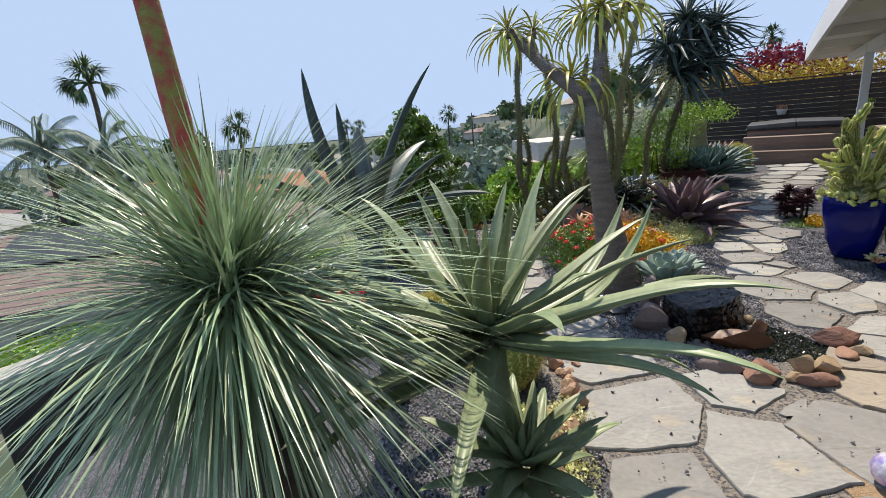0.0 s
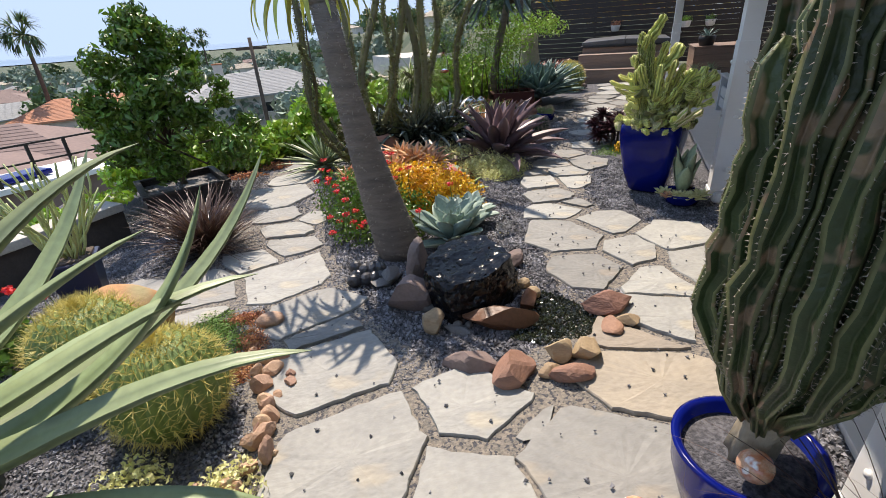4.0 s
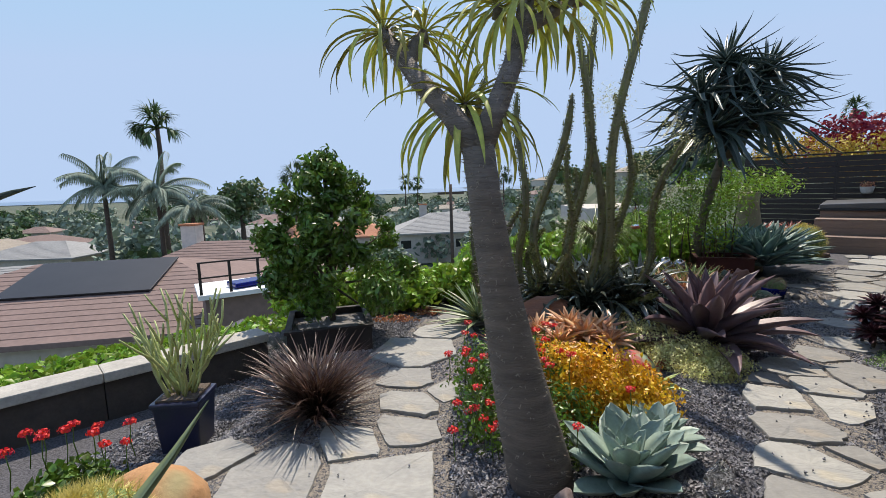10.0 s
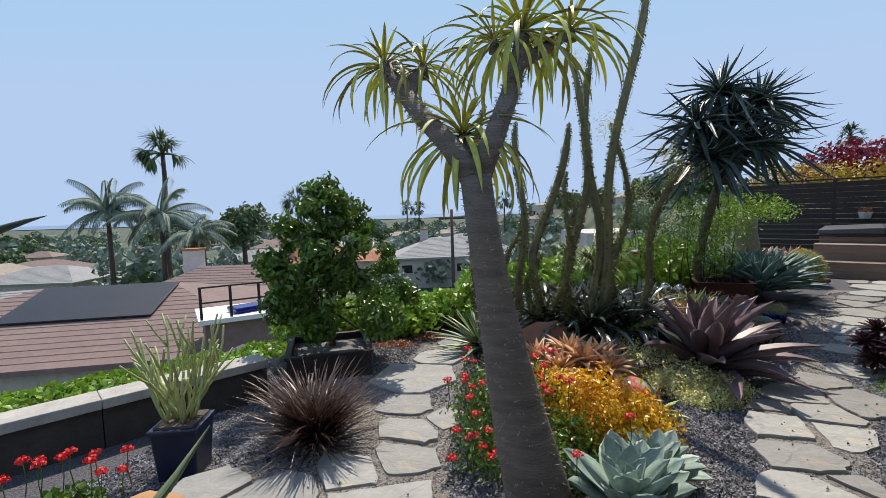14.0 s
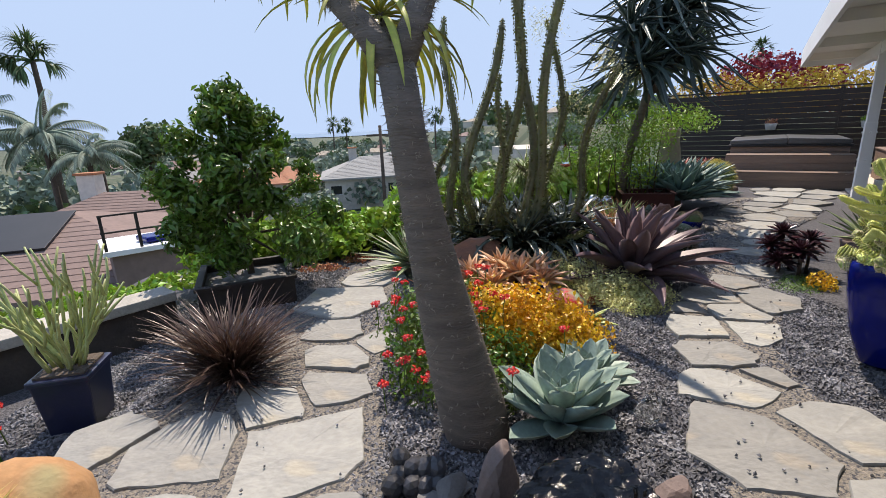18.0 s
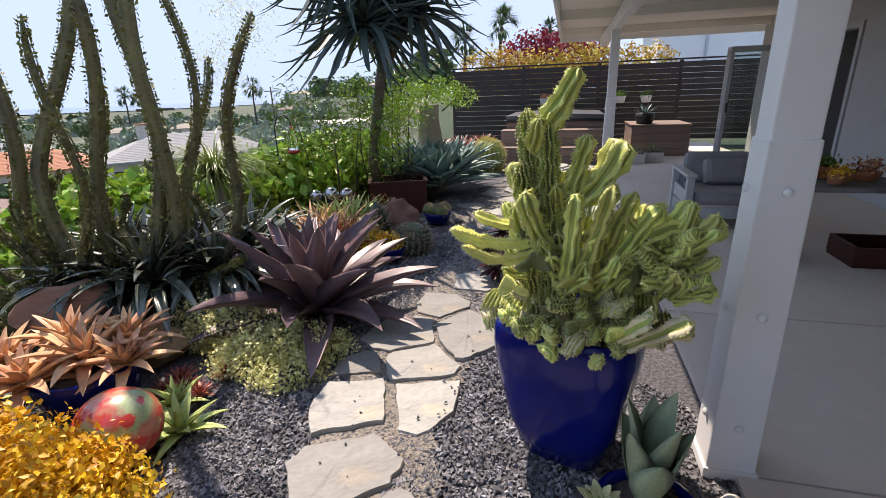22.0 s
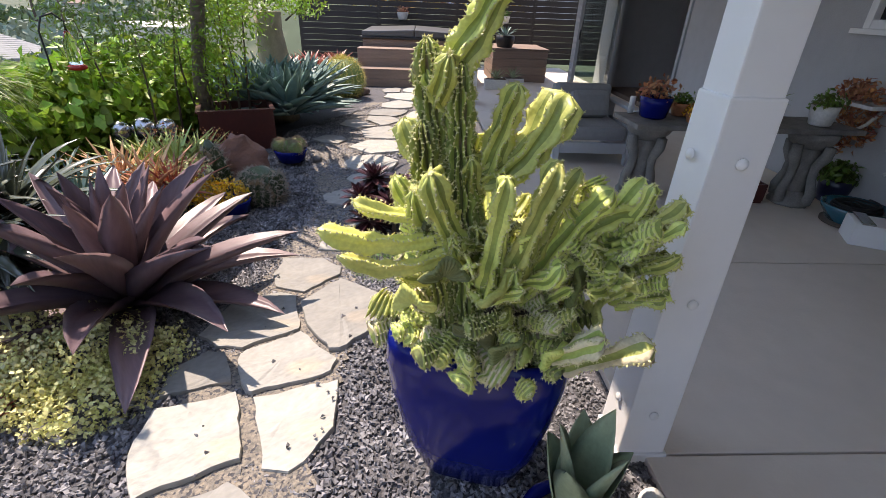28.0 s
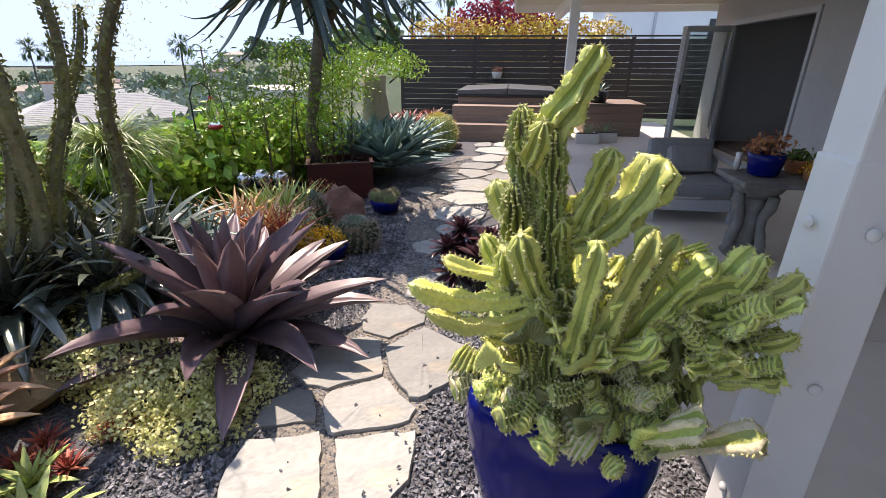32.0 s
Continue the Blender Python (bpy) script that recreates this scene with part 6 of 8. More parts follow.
def crest_arm(line, r0, r1, ribs, parent, material, cross=False, wave=0.12, seed=0):
    """A crested arm: twisting ribs notched crosswise, swelling to a folded crest at its end."""
    rng = random.Random(seed)
    pts = [Vector(p) for p in line]
    length = sum((pts[i + 1] - pts[i]).length for i in range(len(pts) - 1))
    per = max(3, int(length / (0.0038 if cross else 0.011) / (len(pts) - 1)))
    fine = [pts[i].lerp(pts[i + 1], j / per) for i in range(len(pts) - 1) for j in range(per)] + [pts[-1]]
    for _ in range(per * (3 if cross else 1)):
        fine = [fine[0]] + [(fine[i - 1] + fine[i] * 2 + fine[i + 1]) / 4 for i in range(1, len(fine) - 1)] + [fine[-1]]
    ribs += 2
    n, sides = len(fine), ribs * 8
    if cross:
        sides = 18
    twist, ph = rng.uniform(-1.0, 1.0), rng.uniform(0, 6.3)
    fold = rng.uniform(0.2, 0.9)
    v, f, mi, pale = [], [], [], []
    d0 = (fine[1] - fine[0]).normalized()
    x = d0.orthogonal().normalized()
    pp, nn = [], []
    for i in range(n):
        s = i / (n - 1)
        d = (fine[min(i + 1, n - 1)] - fine[max(i - 1, 0)]).normalized()
        x = (x - d * x.dot(d)).normalized()
        y = d.cross(x)
        r = (r0 + (r1 - r0) * s) * (1 + wave * math.sin(s * 8 + ph))
        end = 1.0
        if s > 0.82:
            end = math.sqrt(max(0.03, 1 - ((s - 0.82) / 0.18) ** 3))
        ring = 0.5 + 0.5 * math.cos(i * 2 * math.pi / 4)
        pale.append(i % 4 in (0, 3))
        for k in range(sides):
            a = 2 * math.pi * k / sides
            if cross:
                q = r * end * (0.6 + 0.4 * ring) * (1 + 0.16 * math.sin(a * 3 + s * 9 + ph))
                b = a
            else:
                ridge = (0.5 + 0.5 * math.cos(k / sides * ribs * 2 * math.pi)) ** 1.5
                rib = (k + 4) // 8 % ribs
                depth = 0.52 * (0.25 + 0.75 * end)
                frill = 1 + 0.13 * ridge * math.sin(i * (1.15 + 0.13 * (rib % 3)) + 2.1 * rib) * end
                q = r * end * (1 - depth + depth * ridge) * frill
                b = a + twist * s + 0.13 * ridge * math.sin(i * 0.9 + 1.3 * rib)
            p = fine[i] + x * (math.cos(b) * q * (1 + fold * s * s)) + y * (math.sin(b) * q * (1 - 0.2 * s * s))
            v.append(p)
            if i > 1 and (ring > 0.9 and k % 2 == 0 if cross else k % 8 == 0):
                pp.append(p)
                nn.append((p - fine[i]).normalized())
    for i in range(n - 1):
        for k in range(sides):
            a, b = i * sides + k, i * sides + (k + 1) % sides
            f.append((a, b, b + sides, a + sides))
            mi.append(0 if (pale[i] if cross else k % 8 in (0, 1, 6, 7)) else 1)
    f.append(tuple(range((n - 1) * sides, n * sides)))
    mi.append(0)
    me = mesh_of("arm", v, f)
    me.materials.append(M[material])
    # grooves: greener than the pale rib edges, and darkened further as painted shadow
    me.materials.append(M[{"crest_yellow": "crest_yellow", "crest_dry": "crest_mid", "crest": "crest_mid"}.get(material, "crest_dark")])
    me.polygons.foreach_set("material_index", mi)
    arm = part("arm", me, None, parent)
    nr = np.random.default_rng(seed + 5)
    tagged(part("wool_tuft", mesh_of("wool_tuft", *spines(pp, nn, 0.008, 0.0019, nr, 4, 0.9), False), "wool", arm), kind="stuff")
    return arm


def crest_fan(m, R, parent, material, seed, spread=150, rows=26):
    """A crested fan: a thick wavy sheet, ribbed from its root to its rim."""
    rng = random.Random(seed)
    nu, nv = 64, 9
    v, f = [], []
    for side in (1, -1):
        for i in range(nu + 1):
            a = radians(-spread / 2 + spread * i / nu)
            for j in range(nv + 1):
                s = j / nv
                r = R * (0.18 + 0.82 * s) * (1 + 0.08 * math.sin(a * 4 + seed))
                wav = R * 0.22 * s * math.sin(a * 2.6 + seed) + R * 0.06 * math.sin(a * 7 + seed * 2) * s
                th = R * (0.10 + 0.13 * s) * math.sqrt(max(0.0, 1 - s ** 6)) * (0.72 + 0.28 * math.cos(i / nu * rows * 2 * math.pi))
                v.append((math.sin(a) * r, wav + side * th, math.cos(a) * r))
    off = (nu + 1) * (nv + 1)
    for side in (0, 1):
        for i in range(nu):
            for j in range(nv):
                a = side * off + i * (nv + 1) + j
                q = (a, a + 1, a + nv + 2, a + nv + 1)
                f.append(q if side == 0 else q[::-1])
    for i in range(nu):
        a, b = i * (nv + 1) + nv, (i + 1) * (nv + 1) + nv
        f.append((a, a + off, b + off, b))
    return part("crest_fan", mesh_of("crest_fan", v, f), material, parent, "", m)


def crested_cactus():
    ox, oy = 3.97, 4.47
    t = thing("crested_cactus", ox, oy, 0.62, 0, "crested lime-green cactus with ribbed twisting arms and fans", "cactus")
    # arms: foot, end, how far the middle bows up, thickness at both ends
    trunks = []
    tall = [((-0.13, 0.10, 0.70), (-0.02, 0.05, 0.90), -0.02, 0.045, 0.044), ((-0.06, 0.03, 0.48), (0.08, -0.07, 0.68), -0.05, 0.038, 0.044),
            ((-0.04, 0.04, 0.46), (-0.02, -0.02, 0.70), 0.0, 0.036, 0.036), ((-0.10, 0.08, 0.2), (-0.2, 0.2, 0.46), 0.0, 0.04, 0.034), ((-0.12, 0.02, 0.3), (-0.24, -0.02, 0.54), -0.02, 0.036, 0.036)]
    for k, (dx, dy, h) in enumerate(((-0.10, 0.03, 0.74), (-0.15, 0.08, 0.78), (-0.18, 0.05, 0.62), (-0.08, 0.09, 0.66), (-0.05, 0.04, 0.54))):
        trunks.append(len(tall))
        tall.append(((dx * 0.7 - 0.02, dy * 0.6, 0.03), (dx - 0.01, dy + 0.04, h), 0.0, 0.036, 0.043))
        for j in range(2):
            z = h * (0.68 + 0.2 * j)
            a = k * 1.9 + j * 2.6
            tall.append(((dx, dy + 0.03, z - 0.05), (dx + 0.085 * math.cos(a), dy + 0.03 + 0.085 * math.sin(a), z + 0.07), -0.015, 0.026, 0.032))
    side = [((0.02, -0.07, 0.2), (0.24, -0.24, 0.43), 0.06, 0.034, 0.034), ((0.02, -0.07, 0.16), (0.23, -0.25, 0.33), 0.05, 0.034, 0.034), ((-0.09, -0.06, 0.2), (-0.12, -0.12, 0.54), 0.0, 0.03, 0.034),
            ((-0.05, -0.08, 0.2), (-0.03, -0.17, 0.57), 0.0, 0.03, 0.036), ((0.0, -0.06, 0.23), (0.08, -0.14, 0.53), 0.0, 0.032, 0.034), ((0.04, -0.08, 0.2), (0.13, -0.2, 0.49), 0.02, 0.032, 0.034),
            ((0.13, -0.15, 0.28), (0.24, -0.2, 0.5), 0.0, 0.03, 0.034), ((0.1, -0.12, 0.25), (0.2, -0.05, 0.46), 0.0, 0.032, 0.034), ((0.16, -0.2, 0.34), (0.30, -0.28, 0.44), -0.02, 0.026, 0.026)]
    hand = [((-0.14, 0.02, 0.36), (-0.45, 0.08, 0.42), -0.03, 0.025, 0.016), ((-0.14, 0.0, 0.33), (-0.43, 0.03, 0.375), -0.04, 0.024, 0.015), ((-0.12, 0.03, 0.4), (-0.36, 0.1, 0.46), -0.02, 0.02, 0.015)]
    dry = [((0.02, -0.24, 0.06), (0.10, -0.40, 0.20), 0.0, 0.022, 0.034), ((0.0, -0.22, 0.08), (0.02, -0.33, 0.21), 0.0, 0.022, 0.03)]
    for k, (p, q, bow, r0, r1) in enumerate(tall + side + hand + dry):
        p, q = Vector(p), Vector(q)
        skin = "crest_mid" if k in trunks else "crest" if k < len(tall + side) else "crest_yellow" if k < len(tall + side + hand) else "crest_dry"
        ribs = 7 + k % 3 if k in trunks else 2 if k >= len(tall) else 4
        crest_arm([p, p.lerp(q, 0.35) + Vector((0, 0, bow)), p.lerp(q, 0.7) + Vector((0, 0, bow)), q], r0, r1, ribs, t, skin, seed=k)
    rng = random.Random(4)
    # knobbly lower clumps just over the rim, darker and drier towards the soil
    for k in range(262):
        a = rng.uniform(0, 6.283)
        rr = rng.uniform(0.07, 0.24)
        z = 0.03 + rng.uniform(0.0, 0.3) * (1.3 - 2.2 * rr)
        p = Vector((0.04 + math.cos(a) * rr, 0.07 + math.sin(a) * rr, z + 0.02))
        lift, ln, thick, cross = rng.uniform(0.05, 1.1), rng.uniform(0.03, 0.08), rng.uniform(0.013, 0.024), p.z < 0.2
        if k >= 224:
            a = rng.uniform(2.6, 5.6)
            p = Vector((0.05 + math.cos(a) * 0.225, 0.09 + math.sin(a) * 0.225, rng.uniform(0.0, 0.07)))
            lift, thick, cross = rng.uniform(-0.35, 0.5), rng.uniform(0.018, 0.03), True
        elif k >= 180:
            p = Vector((0.17, -0.2, 0.31)) + Vector((math.cos(a), math.sin(a), 0)) * rr * 0.4 + Vector((0, 0, rng.uniform(-0.1, 0.12)))
            ln, cross = rng.uniform(0.025, 0.06), k % 3 == 0
        d = Vector((math.cos(a + rng.uniform(-0.7, 0.7)), math.sin(a + rng.uniform(-0.7, 0.7)), lift)).normalized()
        d2 = (d + Vector((rng.uniform(-0.6, 0.6), rng.uniform(-0.6, 0.6), rng.uniform(0.0, 0.8)))).normalized()
        skin = "crest" if p.z > 0.18 else rng.choice(("crest", "crest", "crest_mid", "crest_dry"))
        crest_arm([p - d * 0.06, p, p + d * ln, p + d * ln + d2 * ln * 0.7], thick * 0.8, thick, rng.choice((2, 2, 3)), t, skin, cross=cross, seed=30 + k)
    fans = [(3.72, 4.42, 0.9, 0.1, -30, -15), (3.83, 4.32, 0.86, 0.12, 5, 15), (4.04, 4.24, 0.86, 0.11, 30, 10), (3.68, 4.5, 0.8, 0.1, -60, 0), (3.85, 4.28, 0.72, 0.1, -5, -15), (3.95, 4.2, 0.7, 0.1, 20, 25), (3.79, 4.36, 0.74, 0.1, -35, 20), (4.18, 4.26, 0.92, 0.09, 40, -10), (3.80, 4.62, 1.22, 0.11, 20, 0), (4.1, 4.2, 0.78, 0.09, 50, 0), (3.76, 4.5, 0.98, 0.09, -20, 10), (3.95, 4.33, 0.98, 0.09, 10, -20)]
    for k, (x, y, z, R_, rz, tilt) in enumerate(fans):
        crest_fan(pose((x - ox) * 0.85, (y - oy) * 0.85, z - 0.58 - R_ * 0.3, 20, tilt, rz), R_ * 0.58, t, "crest" if k % 2 else "crest_dark", k, rng.uniform(150, 230), rng.choice((20, 24, 28)))


crested_cactus()

# ---- low blue dish with snake plant, beside the post ----
pot("blue_dish", 4.04, 4.11, [(0.1, 0), (0.13, 0.015), (0.165, 0.08), (0.17, 0.1)], "cobalt", "low cobalt blue dish of succulents", 36, fill=0.08)
t_ = thing("snake_plant", 4.05, 4.14, 0.12, 0, "broad grey-green snake plant leaves in the blue dish", "plant")
for k in range(9):
    me = mesh_of("leaf", *leaf_geo(0.42 - 0.02 * k, 0.135, 9, 0, 8 - 2 * k, 0, 0.45, 0.1, 0.5, 0.45))
    part("leaf", me, "snake_leaf", t_, "", pose(0, 0, 0, 0, 0, k * 137) @ pose(0.02, 0, 0, 0, -(86 - 3 * k), 0))
for k, (x, y, s, m) in enumerate(((4.02, 4.08, 1, "wool"), (4.08, 4.02, 1.1, "chartreuse"), (4.2, 4.02, 1.1, "wool"), (4.22, 4.2, 0.9, "agave_purple"), (3.98, 4.2, 1, "wool"), (3.96, 4.12, 0.8, "aloe_orange"), (4.14, 3.98, 0.9, "chartreuse"))):
    strap_rosette("dish_succulent", x - 0.08, y - 0.02, 0.11, 22, 0.085 * s, 0.035 * s, m if m in M else "chartreuse", "small pale succulent rosette in the blue dish", 120 + k, (82, 5), 5, channel=0.2, thick=0.35, peak=0.55, group="dish succulents")
solo("seashell", rock_mesh("seashell", 0.08, 0.05, 0.05, 77, 3, 0.1, 3), "white_ceramic", pose(4.33, 4.03, 0.02, 0, 0, 40), "weathered white shell leaning by the post", "ornament")

# ---- far side of the path ----
for k, (x, y, z, r) in enumerate(((4.5, 6.28, 0.16, 0.17), (4.7, 6.42, 0.2, 0.16), (4.62, 6.18, 0.3, 0.17), (4.78, 6.3, 0.38, 0.16), (4.66, 6.5, 0.42, 0.16), (4.86, 6.5, 0.28, 0.15), (4.52, 6.44, 0.3, 0.15))):
    aeonium = strap_rosette("black_aeonium", x, y, 0.02, 46, r, 0.05, "aeonium", "dark purple-black aeonium rosette on a short stem", 16 + k, (85, -25), 5, channel=0.3, peak=0.65, base_w=0.3, thick=0.08, stem=z * 0.8, group="black aeoniums")
    part("stem", Geo().add(*tube([(0, 0, -0.03), (0.01, 0, z * 0.4), (0, 0, z * 0.8)], [0.016, 0.014, 0.018], 8)), "bark", aeonium)
mat_patch("thyme_mat", [(4.42, 5.9, 0.0, 0.24, 0.16, 0.05), (4.55, 6.08, 0.0, 0.16, 0.14, 0.06)], 3200, 0.014, "groundcover", "low green mat beside the flagstones", 61)
bush("orange_sedum", [(4.62, 5.9, 0.05, 0.12, 0.12, 0.1)], 500, 0.028, "mound_orange", "small orange sedum by the blue pot", 62, "plant", 0.6)
pot("bronze_pot", 5.35, 6.35, [(0.14, 0), (0.16, 0.02), (0.2, 0.22), (0.21, 0.26)], "rock_brown", "brown ceramic pot on the patio", 36)
strap_rosette("banded_agave", 5.35, 6.35, 0.29, 26, 0.42, 0.07, "aloe_grey", "grey agave with stiff pointed leaves in a brown pot", 18, (84, 15), 5, channel=0.4, thick=0.15, peak=0.15, base_w=0.9)


def ball_cactus(x, y, z, r, seed):
    t = thing("ball_cactus", x, y, z, seed * 40, "small round cactus covered in golden-brown spines in the blue dish", "cactus", "ball cacti")
    me = ball_mesh("body", r, 24)
    part("body", me, "barrel", t)
    pp = [v.co.copy() for v in me.vertices if v.co.z > r * 0.5]
    tagged(part("spine", mesh_of("spine", *spines(pp, [(p - Vector((0, 0, r))).normalized() for p in pp], r * 0.4, 0.0016, np.random.default_rng(seed), 5, 0.8), False), "caudex", t), kind="stuff")
    return t


def cactus_cluster(x, y, r, h, n, ribs, label, seed, lean=0.0, material="cactus", group=""):
    t = thing("cactus", x, y, 0.0, 0, label, "cactus", group)
    rng = random.Random(seed)
    for i in range(n):
        a = i * 2.4
        q = r * 1.3 * math.sqrt(i)
        d = Vector((lean + 0.15 * math.cos(a), 0.15 * math.sin(a), 1)).normalized()
        p = Vector((math.cos(a) * q, math.sin(a) * q, 0))
        hh = h * rng.uniform(0.75, 1.0)
        pts = [p + d * (hh * k / 8) for k in range(9)]
        rad = [r * 0.9, r, r * 1.03, r * 1.04, r * 1.03, r, r * 0.9, r * 0.68, r * 0.2]
        v, f = tube(pts, rad, ribs * 4, ribs, 0.2)
        b = part("stem", mesh_of("stem", v, f), material, t)
        pp = [v[k * ribs * 4 + j * 4] for k in range(1, 8) for j in range(ribs)]
        nn = [(v[k * ribs * 4 + j * 4] - pts[k]).normalized() for k in range(1, 8) for j in range(ribs)]
        tagged(part("spine", mesh_of("spine", *spines(pp, nn, 0.05, 0.0022, np.random.default_rng(seed + i), 16, 0.9), False), "thorn", b), kind="stuff")
    return t


cactus_cluster(4.08, 7.34, 0.17, 0.36, 1, 20, "short spiny grey-green barrel-shaped cactus", 3)
cactus_cluster(3.9, 7.6, 0.075, 0.6, 1, 8, "leaning dark green columnar cactus", 4, -0.35)
rock("rock", 4.06, 7.72, 0.24, 0.14, 0.44, "rock_red", "orange-brown rock among the cacti", 32, 30, cuts=4, rough=0.3, sub=4, smooth=True)
pot("cactus_dish", 4.62, 8.18, [(0.1, 0), (0.13, 0.01), (0.155, 0.09), (0.16, 0.12)], "cobalt", "round blue dish holding ball cacti", 36)
for k, (dx, dy) in enumerate(((0, 0), (0.1, 0.05), (-0.08, 0.07), (0.02, -0.09))):
    ball_cactus(4.62 + dx, 8.18 + dy, 0.1, 0.07, k)
solo("pebble", rock_mesh("pebble", 0.05, 0.04, 0.04, 82, 0, 0.05, 2), "rock_grey", pose(4.85, 8.1, 0.0), "round grey stone beside the blue dish", "stone")
pot("cactus_dish", 3.82, 7.16, [(0.1, 0), (0.12, 0.01), (0.14, 0.09), (0.145, 0.11)], "cobalt", "small blue pot of orange sedum", 30)
bush("orange_sedum", [(3.82, 7.16, 0.17, 0.15, 0.13, 0.12), (3.68, 7.3, 0.16, 0.13, 0.13, 0.14)], 900, 0.03, "mound_orange", "bright orange sedum spilling from a blue pot", 63, "plant", 0.6)
bush("yellow_sedum", [(3.6, 7.45, 0.2, 0.22, 0.2, 0.2), (3.45, 7.6, 0.2, 0.18, 0.16, 0.18)], 1300, 0.03, "chartreuse", "yellow sedum among the aloes", 64, "plant", 0.7)
for k, (x, y, s, m) in enumerate(((3.58, 7.95, 1.15, "aloe_edge"), (3.4, 8.1, 1.0, "aloe_edge"), (3.36, 7.5, 1.15, "aloe_orange"), (3.5, 7.4, 1.0, "aloe_red"), (2.95, 7.45, 1.1, "bluegreen"), (2.8, 7.7, 1.0, "bluegreen"), (3.8, 8.1, 0.9, "aloe_edge"), (3.2, 7.75, 1.15, "aloe_orange"))):
    strap_rosette("thin_aloe", x, y, 0.14, 40, 0.44 * s, 0.04 * s, m, "thin-leaved aloe tuft in the far bed" if m != "bluegreen" else "blue-green thin-leaved aloe tuft in the far bed", 140 + k, (86, 12), 14, channel=0.4, thick=0.2, base_w=0.9, peak=0.1, group="thin aloes")
bush("red_sedum", [(3.95, 8.15, 0.25, 0.22, 0.2, 0.18), (3.6, 8.3, 0.3, 0.2, 0.2, 0.18), (4.22, 7.5, 0.05, 0.14, 0.12, 0.1)], 900, 0.026, "sedum_red", "red-tipped sedum flowers in the far bed", 65, "plant", 0.6)
for k, (x, y, r) in enumerate(((3.3, 8.75, 0.09), (3.48, 8.72, 0.1), (3.66, 8.68, 0.09))):
    s_ = thing("gazing_ball", x, y, 0, 0, "mirrored glass gazing ball on a low stand", "ornament", "gazing balls")
    part("ball", ball_mesh("ball", r), "steel", s_, "", pose(0, 0, 0.26))
    part("stand", mesh_of("stand", *lathe([(0.05, 0), (0.04, 0.02), (0.015, 0.1), (0.015, 0.22), (0.05, 0.27)], 16)), "rock_grey", s_)

# oxblood planter with a thin shrub
def trough(x, y, rz):
    b = thing("metal_planter", x, y, 0.0, rz, "oxblood red rectangular metal planter", "planter")
    for s in (-1, 1):
        part("side", box_geo(0.72, 0.02, 0.4, 0.003), "maroon", b, "", pose(0, s * 0.25, 0))
        part("side", box_geo(0.02, 0.478, 0.4, 0.003), "maroon", b, "", pose(s * 0.35, 0, 0))
        part("rim", box_geo(0.76, 0.05, 0.02, 0.003), "maroon", b, "", pose(0, s * 0.25, 0.402))
        part("rim", box_geo(0.05, 0.448, 0.02, 0.003), "maroon", b, "", pose(s * 0.355, 0, 0.402))
    part("soil", box_geo(0.67, 0.475, 0.34), "soil", b)
    return b


trough(4.38, 9.12, -12)
bush("thin_shrub", [(4.43, 9.2, 1.05, 0.42, 0.4, 0.4), (4.28, 9.12, 0.75, 0.3, 0.3, 0.3), (4.63, 9.26, 1.3, 0.36, 0.34, 0.3)], 800, 0.065, "leaf_lime", "thin airy green shrub growing in the red planter", 66, "shrub", 0.28, stems=0.34, shell=0.1)
for k, (x, y, s) in enumerate(((5.06, 9.4, 1.0), (4.75, 9.8, 1.0), (5.4, 9.85, 0.95), (5.1, 10.2, 1.0), (5.6, 10.35, 0.9))):
    strap_rosette("foxtail_agave", x, y, 0.1, 56, 0.84 * s, 0.16 * s, "bluegreen", "blue-green agave clump beside the path", 160 + k, (88, 8), 10, channel=0.45, base_w=0.55, peak=0.35, group="blue-green agaves", stem=0.12)
barrel_cactus(6.6, 11.25, 0.34, 3, "golden barrel cactus beside the far path", 24)
rock("rock", 7.0, 11.35, 0.14, 0.1, 0.14, "rock_brown", "brown stone beside the barrel cactus", 33, 10)
solo("caudex_stump", mesh_of("caudex_stump", *tube([(0, 0, -0.05), (0.02, 0, 0.3), (0.05, 0, 0.75), (0.03, 0, 1.1), (0.03, 0, 1.3)], [0.3, 0.27, 0.2, 0.16, 0.17], 24, 9, 0.08)), "caudex", pose(5.12, 10.15, 0), "stout tan swollen trunk of a potted plant", "tree")
bush("crown_tuft", [(5.2, 10.15, 1.5, 0.55, 0.5, 0.22), (4.7, 9.95, 1.3, 0.4, 0.4, 0.25), (5.65, 10.3, 1.4, 0.4, 0.35, 0.22), (4.4, 9.7, 1.2, 0.35, 0.35, 0.3)], 1600, 0.07, "leaf_lime", "bright yellow-green leafy shrub crown", 67, "shrub", 0.35, stems=1.2, shell=0.3)
for k, (x, y, s) in enumerate(((6.5, 12.1, 1.15), (6.9, 12.2, 1.15), (6.15, 12.0, 1.1), (7.1, 12.6, 1.1), (6.6, 12.6, 1.1), (6.3, 12.6, 1.0))):
    strap_rosette("red_bromeliad", x, y, 0.3, 40, 0.42 * s, 0.045 * s, "aloe_red", "spiky dark red bromeliad by the steps", 170 + k, (84, 5), 30, channel=0.4, thick=0.1, base_w=0.8, peak=0.2, group="red bromeliads")
rock("rock", 6.55, 11.75, 0.28, 0.14, 0.4, "rock_pink", "pale pink boulder under the red bromeliads", 34, 20)

